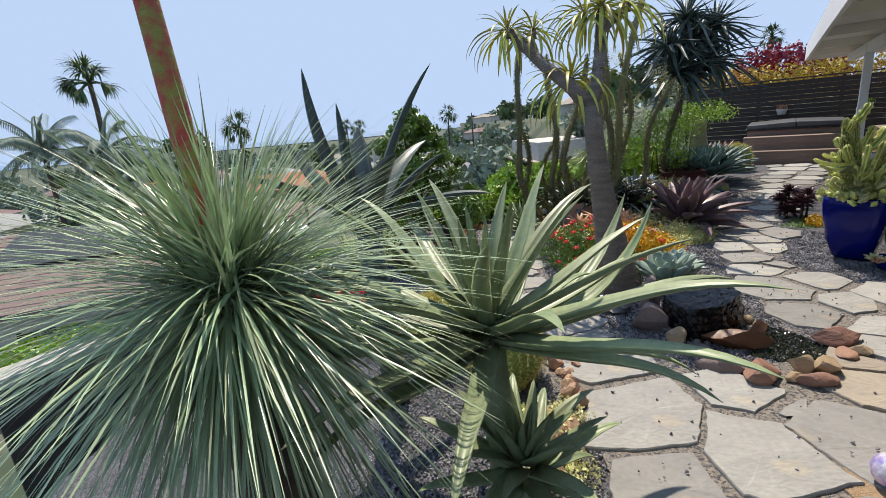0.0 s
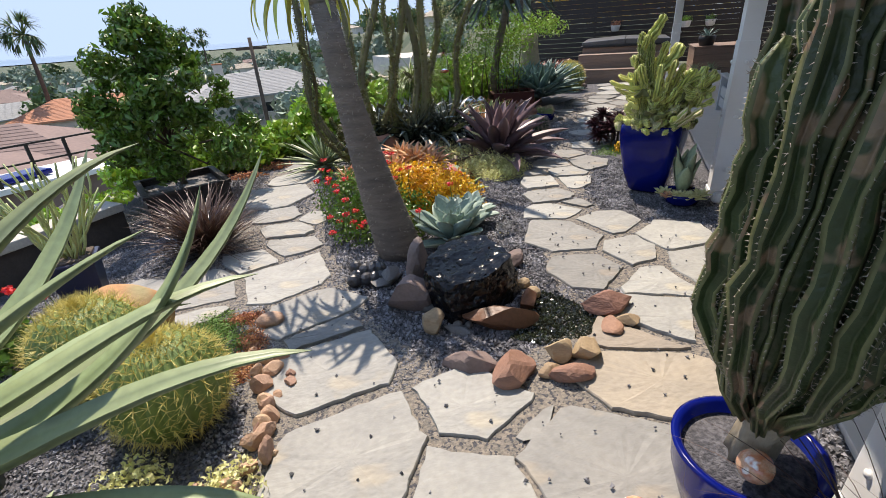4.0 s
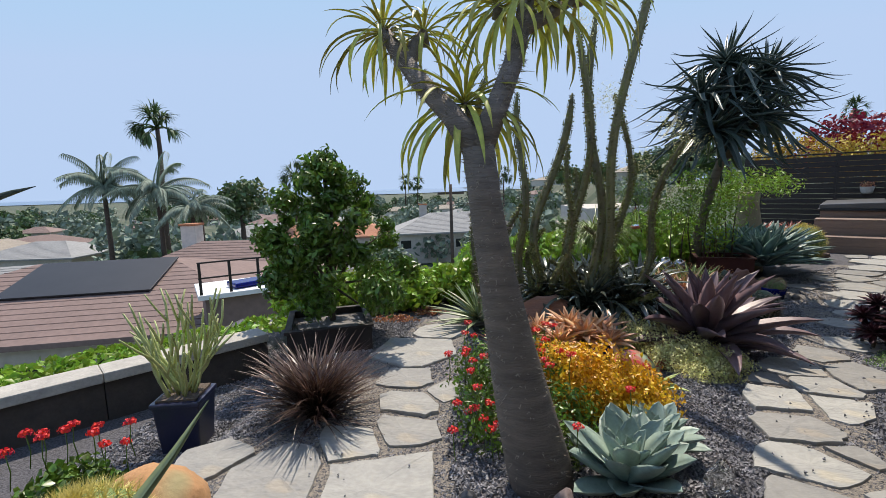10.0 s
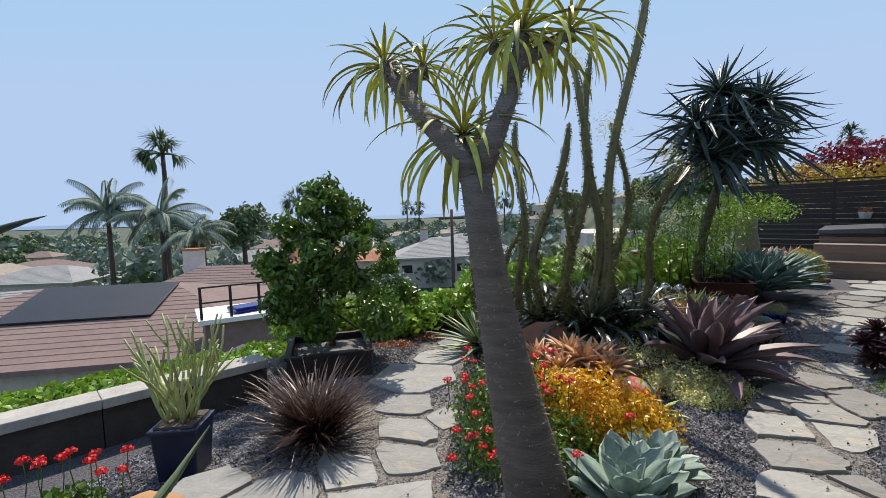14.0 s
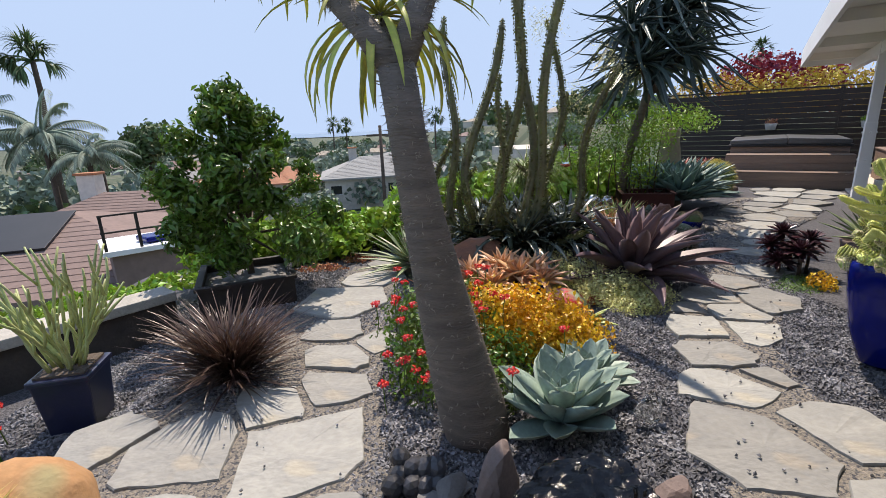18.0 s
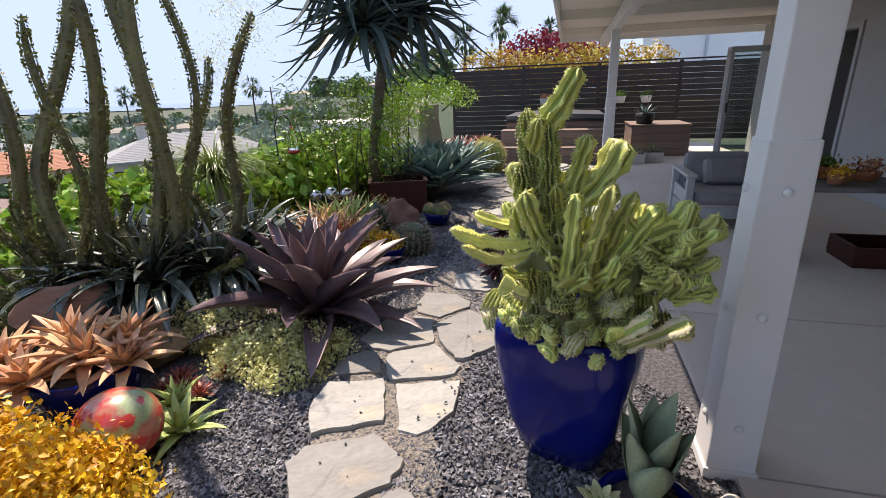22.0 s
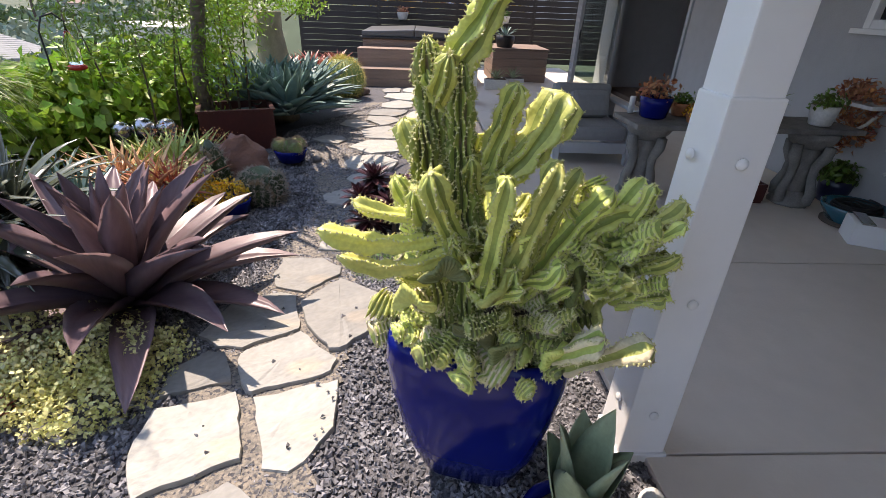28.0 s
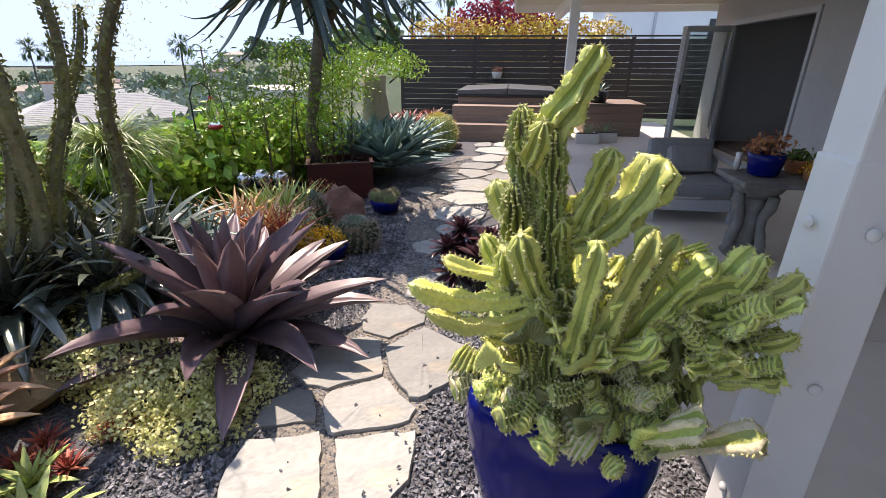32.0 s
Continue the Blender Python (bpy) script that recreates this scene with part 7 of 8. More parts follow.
# ---- tree aloe ----
def tree_aloe():
    t = thing("tree_aloe", 4.75, 9.2, 0, 0, "tree aloe with a dark head of long curved leaves", "tree")
    o = Vector((4.75, 9.2, 0))
    line = [Vector(p) - o for p in ((4.12, 9.5, -0.02), (4.14, 9.4, 0.7), (4.2, 9.2, 1.3), (4.25, 9.0, 1.75), (4.24, 8.85, 2.05))]
    part("trunk", Geo().add(*tube(line, [0.09, 0.07, 0.065, 0.06, 0.06], 14)), "bark_grey", t)
    specs = [dict(L=1.2 * k, W=0.09, n=9, start=0, droop=d, hook=h, channel=0.45, thick=0.16, base_w=0.9, peak=0.1, side=s) for k, d, h, s in ((0.8, 10, 0, 6), (0.95, 35, 30, -10), (1.0, 60, 60, 12), (1.0, 80, 60, -12), (0.9, 60, 90, 8))]
    ms = leaf_meshes("leaf", specs)
    for k, (x, y, z, n, sc) in enumerate(((4.0, 8.6, 2.15, 60, 0.95), (4.35, 8.85, 2.7, 56, 0.9), (3.85, 8.65, 2.6, 50, 0.85), (4.6, 8.75, 2.3, 52, 0.9), (4.75, 8.95, 2.9, 52, 0.85), (4.2, 8.8, 3.05, 50, 0.8), (4.15, 8.95, 2.4, 44, 0.9))):
        part("branch", Geo().add(*tube([Vector((4.3, 8.86, 1.85)) - o, Vector((x, y, z)) - o], [0.06, 0.045], 10)), "bark", t)
        h = part("leaf_head", Geo().add(*tube([(0, 0, -0.06), (0, 0, 0.04)], [0.045, 0.02], 10)), "bark", t, "", pose(x - o.x, y - o.y, z))
        rosette(h, ms, "aloe_dark", n, 80, -25, 0.5 * sc, 1.0 * sc, 0.06, 0.04, 12, rng=random.Random(k + 40))


tree_aloe()
bush("leafy_shrub", [(4.2, 9.25, 1.1, 0.4, 0.35, 0.45), (4.45, 9.4, 1.5, 0.38, 0.35, 0.32), (4.0, 9.35, 1.5, 0.34, 0.3, 0.3), (4.3, 9.3, 0.7, 0.4, 0.35, 0.4)], 1000, 0.065, "leaf_lime", "yellow-green leafy shrub round the foot of the tree aloe", 68, "shrub", 0.4, shell=0.25)

# ---- hedges on the downhill side ----
def hedge(name, pts, h, w, count, size, material, label, seed):
    rng = random.Random(seed)
    lobes = []
    for i in range(len(pts) - 1):
        a, b = Vector((*pts[i], 0)), Vector((*pts[i + 1], 0))
        n = max(2, int((b - a).length / 0.35))
        for k in range(n):
            p = a.lerp(b, k / n)
            lobes.append((p.x + rng.uniform(-0.12, 0.12), p.y + rng.uniform(-0.15, 0.15), h * rng.uniform(0.35, 0.5), w * rng.uniform(0.8, 1.1), w * rng.uniform(0.8, 1.1), h * rng.uniform(0.45, 0.62)))
    return bush(name, lobes, count, size, material, label, seed, "hedge", 0.62, stems=-0.1, shell=0.55)


hedge("hedge", [(-1.0, 7.3), (0.1, 7.7), (1.2, 8.2)], 0.52, 0.55, 11000, 0.1, "leaf_lime", "bright green leafy hedge along the downhill edge", 71)
hedge("hedge", [(1.2, 8.3), (2.2, 9.0), (3.0, 9.3)], 0.82, 0.6, 13000, 0.125, "leaf_lime", "bright green hedge behind the thorny stems", 72)
hedge("hedge", [(3.0, 9.3), (3.9, 10.4), (4.8, 11.4)], 0.95, 0.65, 13000, 0.125, "leaf_lime", "bright green leafy hedge towards the fence", 73)
hedge("hedge", [(-3.9, 3.3), (-2.9, 4.6), (-1.9, 5.9), (-1.2, 6.7)], 0.1, 0.4, 4200, 0.08, "leaf_lime", "low green hedge outside the garden wall", 76)
mat_patch("path_edging", [(0.0, 6.9, 0.0, 0.3, 0.12, 0.08), (0.35, 7.25, 0.0, 0.25, 0.12, 0.08)], 1400, 0.03, "sedum_red", "reddish low succulents along the path edge", 74)
bush("twiggy_shrub", [(3.6, 8.9, 1.1, 0.5, 0.5, 0.5), (3.2, 9.2, 1.25, 0.4, 0.4, 0.45), (4.0, 9.3, 1.3, 0.45, 0.45, 0.4)], 2200, 0.06, "leaf_green", "twiggy grey-green shrub behind the aloes", 75, "shrub", 0.25, shell=0.1)


# ---- low wall and the square pot on the downhill edge ----
def low_wall(a, b, top, name="wall_low"):
    d = Vector(b) - Vector(a)
    t = thing(name, a[0], a[1], 0, math.degrees(math.atan2(d.y, d.x)), "low weathered concrete garden wall with a broad pale cap", "wall", kind="structure")
    L = d.length
    n = int(L / 1.2)
    for i in range(n):
        # blocks carry the dark colour that stands in for shade below the cap
        part("block", box_geo(L / n - 0.006, 0.2, 1.4, 0.006), "wall_shade", t, "", pose((i + 0.5) * L / n, 0, top - 0.12 - 1.4))
        part("cap_stone", box_geo(L / n - 0.002, 0.28, 0.08, 0.012), "cap", t, "", pose((i + 0.5) * L / n, rnd(-0.004, 0.004), top - 0.118))
    return t


low_wall((-3.4, 2.75, 0), (-1.05, 5.85, 0), 0.24)


def square_pot(x, y, z, rz):
    t = thing("square_pot", x, y, z, rz, "square dark navy glazed pot", "pot")
    bm = box_geo(0.3, 0.3, 0.36, 0.012)
    for v in bm.verts:
        k = 0.82 + 0.18 * v.co.z / 0.36
        v.co.x *= k
        v.co.y *= k
    part("body", bm, "navy", t)
    part("rim", box_geo(0.32, 0.32, 0.035, 0.01), "navy", t, "", pose(0, 0, 0.34))
    part("soil", box_geo(0.26, 0.26, 0.02, 0.002), "soil", t, "", pose(0, 0, 0.37))
    p = thing("pencil_plant", x, y, z + 0.38, 0, "bushy green pencil-stemmed succulent in the navy pot", "plant")
    rng = random.Random(3)
    for k in range(26):
        a, r = rng.uniform(0, 6.283), rng.uniform(0.0, 0.1)
        d = Vector((math.cos(a) * 1.0 * rng.random(), math.sin(a) * 1.0 * rng.random(), 1))
        ln = bend((math.cos(a) * r, math.sin(a) * r, 0), d, rng.uniform(0.4, 0.75), 6, 0.16, 0.06, rng)
        st = part("stem", mesh_of("stem", *tube(ln, [0.011, 0.0105, 0.01, 0.0095, 0.009, 0.0085, 0.006], 7)), "pencil", p)
        for j in range(2):
            q = ln[2 + j * 2]
            l2 = bend(q, d + Vector((rng.uniform(-0.8, 0.8), rng.uniform(-0.8, 0.8), 0.2)), rng.uniform(0.12, 0.28), 4, 0.16, 0.1, rng)
            part("twig", mesh_of("twig", *tube(l2, [0.0085, 0.0085, 0.008, 0.0075, 0.005], 6)), "pencil", st)


square_pot(-0.86, 4.52, -0.2, 15)

# ---- patio furniture and pots ----
def lounge_chair(u, v, turn):
    t = thing("lounge_chair", 0, 0, 0, 0, "grey painted outdoor armchair with grey cushions", "chair")
    t.matrix_basis = patio_pose(u, v, 0.036, turn)
    for s in (-1, 1):
        part("arm_panel", box_geo(0.1, 0.78, 0.03, 0.006), "alu", t, "", pose(s * 0.38, 0, 0.535))
        for q in (-1, 1):
            part("leg", box_geo(0.07, 0.07, 0.533, 0.006), "alu", t, "", pose(s * 0.38, q * 0.34, 0))
        for z in (0.08, 0.24):
            part("side_slat", box_geo(0.025, 0.6, 0.14, 0.004), "alu", t, "", pose(s * 0.38, 0, z))
    part("front_rail", box_geo(0.68, 0.05, 0.11, 0.006), "alu", t, "", pose(0, -0.34, 0.12))
    part("back_rail", box_geo(0.68, 0.05, 0.4, 0.006), "alu", t, "", pose(0, 0.34, 0.15))
    part("seat_cushion", box_geo(0.66, 0.66, 0.15, 0.05), "cushion", t, "", pose(0, -0.02, 0.24))
    part("back_cushion", box_geo(0.64, 0.16, 0.34, 0.06), "cushion", t, "", pose(0, 0.24, 0.38, -12, 0, 0))
    part("loose_pillow", box_geo(0.42, 0.14, 0.28, 0.06), "cushion", t, "", pose(0.05, 0.05, 0.4, -24, 0, 6))
    return t


def urn_stand(u, v, h=0.62):
    t = thing("garden_stool", 0, 0, 0, 0, "carved grey concrete pedestal with scrolled legs", "pedestal", group="carved pedestals")
    t.matrix_basis = patio_pose(u, v, 0.036, 20) @ Matrix.Diagonal((0.8, 0.8, 1, 1))
    part("base", mesh_of("base", *lathe([(0.2, 0), (0.21, 0.03), (0.17, 0.07), (0.12, 0.12)], 8)), "stone_carved", t)
    part("top", mesh_of("top", *lathe([(0.12, h - 0.14), (0.2, h - 0.09), (0.23, h - 0.05), (0.23, h - 0.01), (0.21, h)], 8)), "stone_carved", t)
    part("core", mesh_of("core", *lathe([(0.11, 0.1), (0.09, 0.25), (0.1, 0.4), (0.12, h - 0.12)], 16)), "stone_carved", t)
    for k in range(4):
        a = k * math.pi / 2
        c, s = math.cos(a), math.sin(a)
        ln = [Vector((c * r, s * r, z)) for r, z in ((0.17, 0.04), (0.19, 0.12), (0.14, 0.24), (0.13, 0.34), (0.19, 0.44), (0.2, h - 0.1))]
        part("scroll_leg", mesh_of("scroll_leg", *tube(ln, [0.055, 0.05, 0.04, 0.045, 0.055, 0.05], 10)), "stone_carved", t)
    return t


def potted(u, v, z, r, h, material, plant, label, seed, plant_label, size=0.05, count=220, leaf="leaf_green"):
    p = patio(u, v, z)
    q = pot("planter_pot", p.x, p.y, [(r * 0.7, 0), (r * 0.8, 0.01), (r * 0.95, h * 0.7), (r, h)], material, label, 28)
    q.matrix_basis = pose(p.x, p.y, p.z)
    if plant == "bush":
        rng = np.random.default_rng(seed)
        t = thing("pot_plant", p.x, p.y, p.z + h - 0.03, 0, plant_label, "plant")
        c, d = bush_points([(0, 0, r * 0.6, r * 1.3, r * 1.3, r * 0.9), (r * 0.6, 0.2 * r, r * 0.3, r * 0.9, r * 0.9, r * 0.8)], count, rng, 0.3)
        part("foliage", mesh_of("foliage", *leaf_cloud(c, d, size, rng, 0.5, 0.8)), leaf, t)
    else:
        strap_rosette("pot_plant", p.x, p.y, p.z + h - 0.02, 20, r * 2.0, r * 0.35, leaf, plant_label, seed, (84, 15), 20, thick=0.15, base_w=0.8, peak=0.2)


lounge_chair(3.75, 0.95, -90)
urn_stand(2.62, 1.1)
potted(2.58, 1.08, 0.702, 0.13, 0.16, "cobalt", "bush", "blue glazed pot on the carved pedestal", 3, "reddish trailing succulent in a blue pot", leaf="sedum_red")
urn_stand(2.45, 2.4)
potted(2.45, 2.4, 0.702, 0.1, 0.15, "white_ceramic", "bush", "small white pot on the carved pedestal", 4, "small grey-green plant in a white pot")
slab = thing("stone_table", 0, 0, 0, 0, "dark slate table slab laid across two carved pedestals", "table")
slab.matrix_basis = patio_pose(2.54, 1.76, 0.658)
part("tabletop", box_geo(0.5, 1.84, 0.04, 0.008), "rock_grey", slab)
# what stands on and under the slab
for k, (u, v, r, h, m, lf, lab) in enumerate(((2.68, 1.36, 0.09, 0.1, "terracotta", "leaf_green", "clay pot"), (2.42, 1.34, 0.07, 0.08, "terracotta", "mound_orange", "clay pot"), (2.6, 1.6, 0.11, 0.07, "terracotta", "sedum_red", "shallow clay bowl"),
                                              (2.5, 1.84, 0.12, 0.09, "white_ceramic", "leaf_green", "white ceramic bowl"), (2.68, 2.08, 0.1, 0.13, "navy", "aloe_grey", "dark blue pot"))):
    potted(u, v, 0.702, r, h, m, "rosette" if lf == "aloe_grey" else "bush", lab + " on the slate table", 60 + k, "small succulent growing in a " + lab, size=0.035, count=260, leaf=lf)
cp = patio(2.74, 0.96, 0.702)
solo("candle", mesh_of("candle", *lathe([(0.024, 0), (0.024, 0.13), (0.02, 0.135), (0.004, 0.13)], 16)), "white_ceramic", pose(cp.x, cp.y, cp.z), "white pillar candle on the slate table", "candle")
cp = patio(2.6, 1.85, 0.036)
crate = thing("red_crate", cp.x, cp.y, cp.z, TURN_A, "low dark red crate under the slate table", "crate")
part("base", box_geo(0.4, 0.56, 0.02, 0.004), "maroon", crate)
for q in (-1, 1):
    part("side", box_geo(0.02, 0.56, 0.15, 0.004), "maroon", crate, "", pose(q * 0.2, 0, 0.021))
    part("end", box_geo(0.376, 0.02, 0.15, 0.004), "maroon", crate, "", pose(0, q * 0.27, 0.021))
potted(2.5, 2.82, 0.036, 0.13, 0.2, "navy", "bush", "dark pot on the patio floor by the slate table", 71, "dark green leafy plant standing under the table's end", size=0.07, count=420)


def plant_table(u0, u1, v, z):
    t = thing("plant_bench", 0, 0, 0, 0, "grey stone bench shelf crowded with potted succulents", "bench")
    t.matrix_basis = patio_pose((u0 + u1) / 2, v, 0.036)
    part("shelf", box_geo(u1 - u0, 0.42, 0.06, 0.01), "stone_carved", t, "", pose(0, 0, z - 0.1))
    for s in (-1, 1):
        part("support", box_geo(0.12, 0.32, z - 0.102, 0.01), "stone_carved", t, "", pose(s * ((u1 - u0) / 2 - 0.25), 0, 0))


plant_table(0.45, 1.7, 2.6, 0.8)
for k, (u, m, lf) in enumerate(((0.62, "white_ceramic", "leaf_green"), (0.88, "terracotta", "sedum_red"), (1.14, "cobalt", "mound_orange"), (1.38, "terracotta", "leaf_green"), (1.62, "white_ceramic", "aloe_grey"))):
    potted(u - 0.05, 2.6, 0.742, 0.11, 0.14, m, "rosette" if lf == "aloe_grey" else "bush", "potted succulent on the stone bench", 20 + k, "leafy succulent in a small pot on the bench", leaf=lf)
hb = patio(2.0, 2.58, 0.036)
pot("teal_basin", hb.x, hb.y, [(0.12, 0), (0.15, 0.02), (0.22, 0.12), (0.235, 0.16)], "teal", "wide teal glazed basin on the patio floor", 40, fill=0.03)
hose = Geo()
ring = []
for k in range(140):
    a = k * 0.27
    ring.append((math.cos(a) * (0.14 + 0.02 * math.sin(k * 0.6)), math.sin(a) * (0.14 + 0.02 * math.cos(k * 0.5)), 0.08 + k * 0.0007))
solo("coiled_hose", hose.add(*tube(ring, [0.009] * len(ring), 6)), "rubber", pose(hb.x, hb.y, hb.z), "dark coiled garden hose lying in the teal basin", "hose")
sb = patio(1.68, 2.45, 0.036)
st_ = thing("metal_box", sb.x, sb.y, sb.z, 30, "white metal box with a steel lid on the floor", "box")
part("body", box_geo(0.24, 0.3, 0.16, 0.008), "white", st_)
part("lid", box_geo(0.25, 0.08, 0.012, 0.003), "steel", st_, "", pose(0, 0.08, 0.161))

# shelves on the house wall with trailing succulents
for k, (u, z, leaf_) in enumerate(((2.60, 0.84, "sedum_red"), (1.85, 0.59, "leaf_green"))):
    ws = thing("wall_shelf", patio(u, HV - 0.11).x, patio(u, HV - 0.11).y, z, TURN_A, "white scrolled wall shelf holding trailing succulents", "shelf", group="wall shelves")
    part("board", box_geo(0.5, 0.2, 0.03, 0.004), "white_ceramic", ws)
    for s in (-1, 1):
        part("bracket", mesh_of("bracket", *tube([(s * 0.18, 0.09, -0.16), (s * 0.18, 0.02, -0.12), (s * 0.18, -0.06, -0.02)], [0.014, 0.014, 0.014], 8)), "white_ceramic", ws)
    rng = np.random.default_rng(70 + k)
    hang = thing("trailing_plant", patio(u, HV - 0.13).x, patio(u, HV - 0.13).y, z + 0.03, TURN_A, "trailing reddish green succulent spilling over the wall shelf", "plant", group="trailing plants")
    c, d = bush_points([(0, 0, 0.08, 0.2, 0.09, 0.1), (-0.12, -0.08, -0.14, 0.1, 0.06, 0.22), (0.08, -0.09, -0.2, 0.12, 0.06, 0.26), (0.2, -0.07, -0.06, 0.08, 0.06, 0.14)], 900, rng, 0.2)
    part("foliage", mesh_of("foliage", *leaf_cloud(c, d, 0.055, rng, 0.45, 0.8)), leaf_, hang)

# table, stool and tray near the first post
def side_table(u, v):
    t = thing("patio_table", 0, 0, 0, 0, "glass-topped patio table on curved white legs", "table")
    t.matrix_basis = patio_pose(u, v, 0.036, 0)
    part("tabletop", box_geo(1.3, 0.8, 0.025, 0.006), "mesh_dark", t, "", pose(0, 0, 0.965))
    for s in (-1, 1):
        part("edge_rail", box_geo(1.34, 0.03, 0.035, 0.006), "white", t, "", pose(0, s * 0.415, 0.96))
        part("edge_rail", box_geo(0.03, 0.80, 0.035, 0.006), "white", t, "", pose(s * 0.665, 0, 0.96))
        for q in (-1, 1):
            ln = [Vector((s * x, q * y, z)) for x, y, z in ((0.6, 0.37, 0.0), (0.58, 0.36, 0.3), (0.56, 0.35, 0.42), (0.46, 0.28, 0.6), (0.44, 0.27, 0.72), (0.47, 0.3, 0.97))]
            part("leg", mesh_of("leg", *tube(ln, [0.026, 0.026, 0.02, 0.018, 0.018, 0.018], 10)), "white", t)
    return t


side_table(-3.06, 1.25)
rp = Vector((4.6, 1.35, 0.036))
stool = thing("red_stool", rp.x, rp.y, rp.z, 0, "small stool with a round red seat", "stool")
part("seat", mesh_of("seat", *lathe([(0.15, 0.36), (0.165, 0.37), (0.165, 0.4), (0.15, 0.41)], 28)), "red_paint", stool)
for k in range(3):
    a = k * 2.094
    part("leg", mesh_of("leg", *tube([(math.cos(a) * 0.16, math.sin(a) * 0.16, 0), (math.cos(a) * 0.1, math.sin(a) * 0.1, 0.36)], [0.012, 0.012], 8)), "white", stool)
bp = Vector((4.12, 1.17, 0.036))
solo("black_tray", mesh_of("black_tray", *lathe([(0.17, 0.0), (0.19, 0.01), (0.2, 0.05), (0.205, 0.055), (0.19, 0.05), (0.175, 0.02), (0.01, 0.018)], 32)), "black", pose(bp.x, bp.y, bp.z), "round black plastic tray on the slab", "tray")


def hanging_pot(u, v, z, r, label):
    p = patio(u, v, z)
    t = thing("hanging_pot", p.x, p.y, p.z, 0, label, "pot", group="hanging pots")
    part("bowl", mesh_of("bowl", *lathe([(r * 0.4, 0), (r * 0.8, r * 0.15), (r, r * 0.6), (r, r * 0.9), (r * 0.9, r * 0.9), (r * 0.85, r * 0.5), (0.01, r * 0.5)], 36)), "white_ceramic", t)
    for k in range(3):
        a = k * 2.094
        part("cord", mesh_of("cord", *tube([(math.cos(a) * r * 0.95, math.sin(a) * r * 0.95, r * 0.9), (0, 0, 2.62 - z)], [0.003, 0.003], 5)), "black", t)
    rng = np.random.default_rng(int(u * 10) + 50)
    c, d = bush_points([(0, 0, r, r * 0.9, r * 0.9, r * 0.4)], 160, rng, 0.3)
    part("foliage", mesh_of("foliage", *leaf_cloud(c, d, r * 0.3, rng, 0.5, 0.8)), "sedum_red", t)


hanging_pot(-2.85, 0.55, 1.98, 0.2, "large white hanging bowl planter under the patio roof")
hanging_pot(-1.6, 0.4, 1.95, 0.11, "white hanging bowl with a trailing plant")

# planters by the steps
def timber_planter(x, y, rz, w, d, h):
    t = thing("timber_planter", x, y, 0.0, rz, "brown composite board planter bench", "planter")
    n = max(2, int(h / 0.14))
    for k in range(n):
        part("board", box_geo(w, d, h / n - 0.006, 0.004), "deck", t, "", pose(0, 0, k * h / n + 0.035))
    part("top_board", box_geo(w + 0.04, d + 0.04, 0.03, 0.004), "deck", t, "", pose(0, 0, h + 0.036))
    return t


p_ = patio(9.75, 1.25)
timber_planter(p_.x, p_.y, TURN_A - 90, 1.15, 1.3, 0.62)
for k, (x, y) in enumerate(((patio(8.1, 0.62).x, patio(8.1, 0.62).y), (patio(8.3, 0.98).x, patio(8.3, 0.98).y))):
    w = thing("white_trough", x, y, 0.036, TURN_A - 90, "white rectangular ceramic trough of small agaves", "planter", group="white troughs")
    part("body", box_geo(0.42, 0.2, 0.18, 0.01), "white_ceramic", w)
    part("soil", box_geo(0.38, 0.16, 0.012), "soil", w, "", pose(0, 0, 0.178))
    strap_rosette("trough_agave", x, y, 0.22, 14, 0.26, 0.04, "aloe_grey", "small grey agave in a white trough", 190 + k, (82, 25), 8, thick=0.15, base_w=0.9, peak=0.12, group="trough agaves")
pot("dark_urn", patio(9.4, 0.95).x, patio(9.4, 0.95).y, [(0.12, 0.62), (0.15, 0.64), (0.2, 0.8), (0.19, 0.88)], "black", "dark round pot on the planter bench", 30, fill=0.85)
strap_rosette("urn_agave", patio(9.4, 0.95).x, patio(9.4, 0.95).y, 0.88, 16, 0.3, 0.05, "bluegreen", "small blue-green agave in the dark pot", 195, (82, 20), 10, thick=0.15, base_w=0.9, peak=0.12)
for k, (w_at, m) in enumerate(((patio(11.72, 0.64), "leaf_lime"), (patio(11.72, 1.27), "leaf_green"), (patio(11.72, -1.28), "sedum_red"))):
    t = thing("wall_pot", w_at.x, w_at.y, 1.06, TURN_A - 90, "small white pot of greenery hung on the fence", "pot", group="fence pots")
    part("bowl", mesh_of("bowl", *lathe([(0.08, 0), (0.11, 0.02), (0.14, 0.16), (0.145, 0.17), (0.12, 0.16), (0.01, 0.14)], 24)), "white_ceramic", t)
    rng = np.random.default_rng(60 + k)
    c, d = bush_points([(0, 0, 0.2, 0.16, 0.14, 0.12)], 200, rng, 0.2)
    part("foliage", mesh_of("foliage", *leaf_cloud(c, d, 0.06, rng, 0.4, 0.8)), m, t)
    part("hook", mesh_of("hook", *tube([(0, 0.1, 0.16), (0, 0.16, 0.2), (0, 0.2, 0.3)], [0.006] * 3, 6)), "black", t)


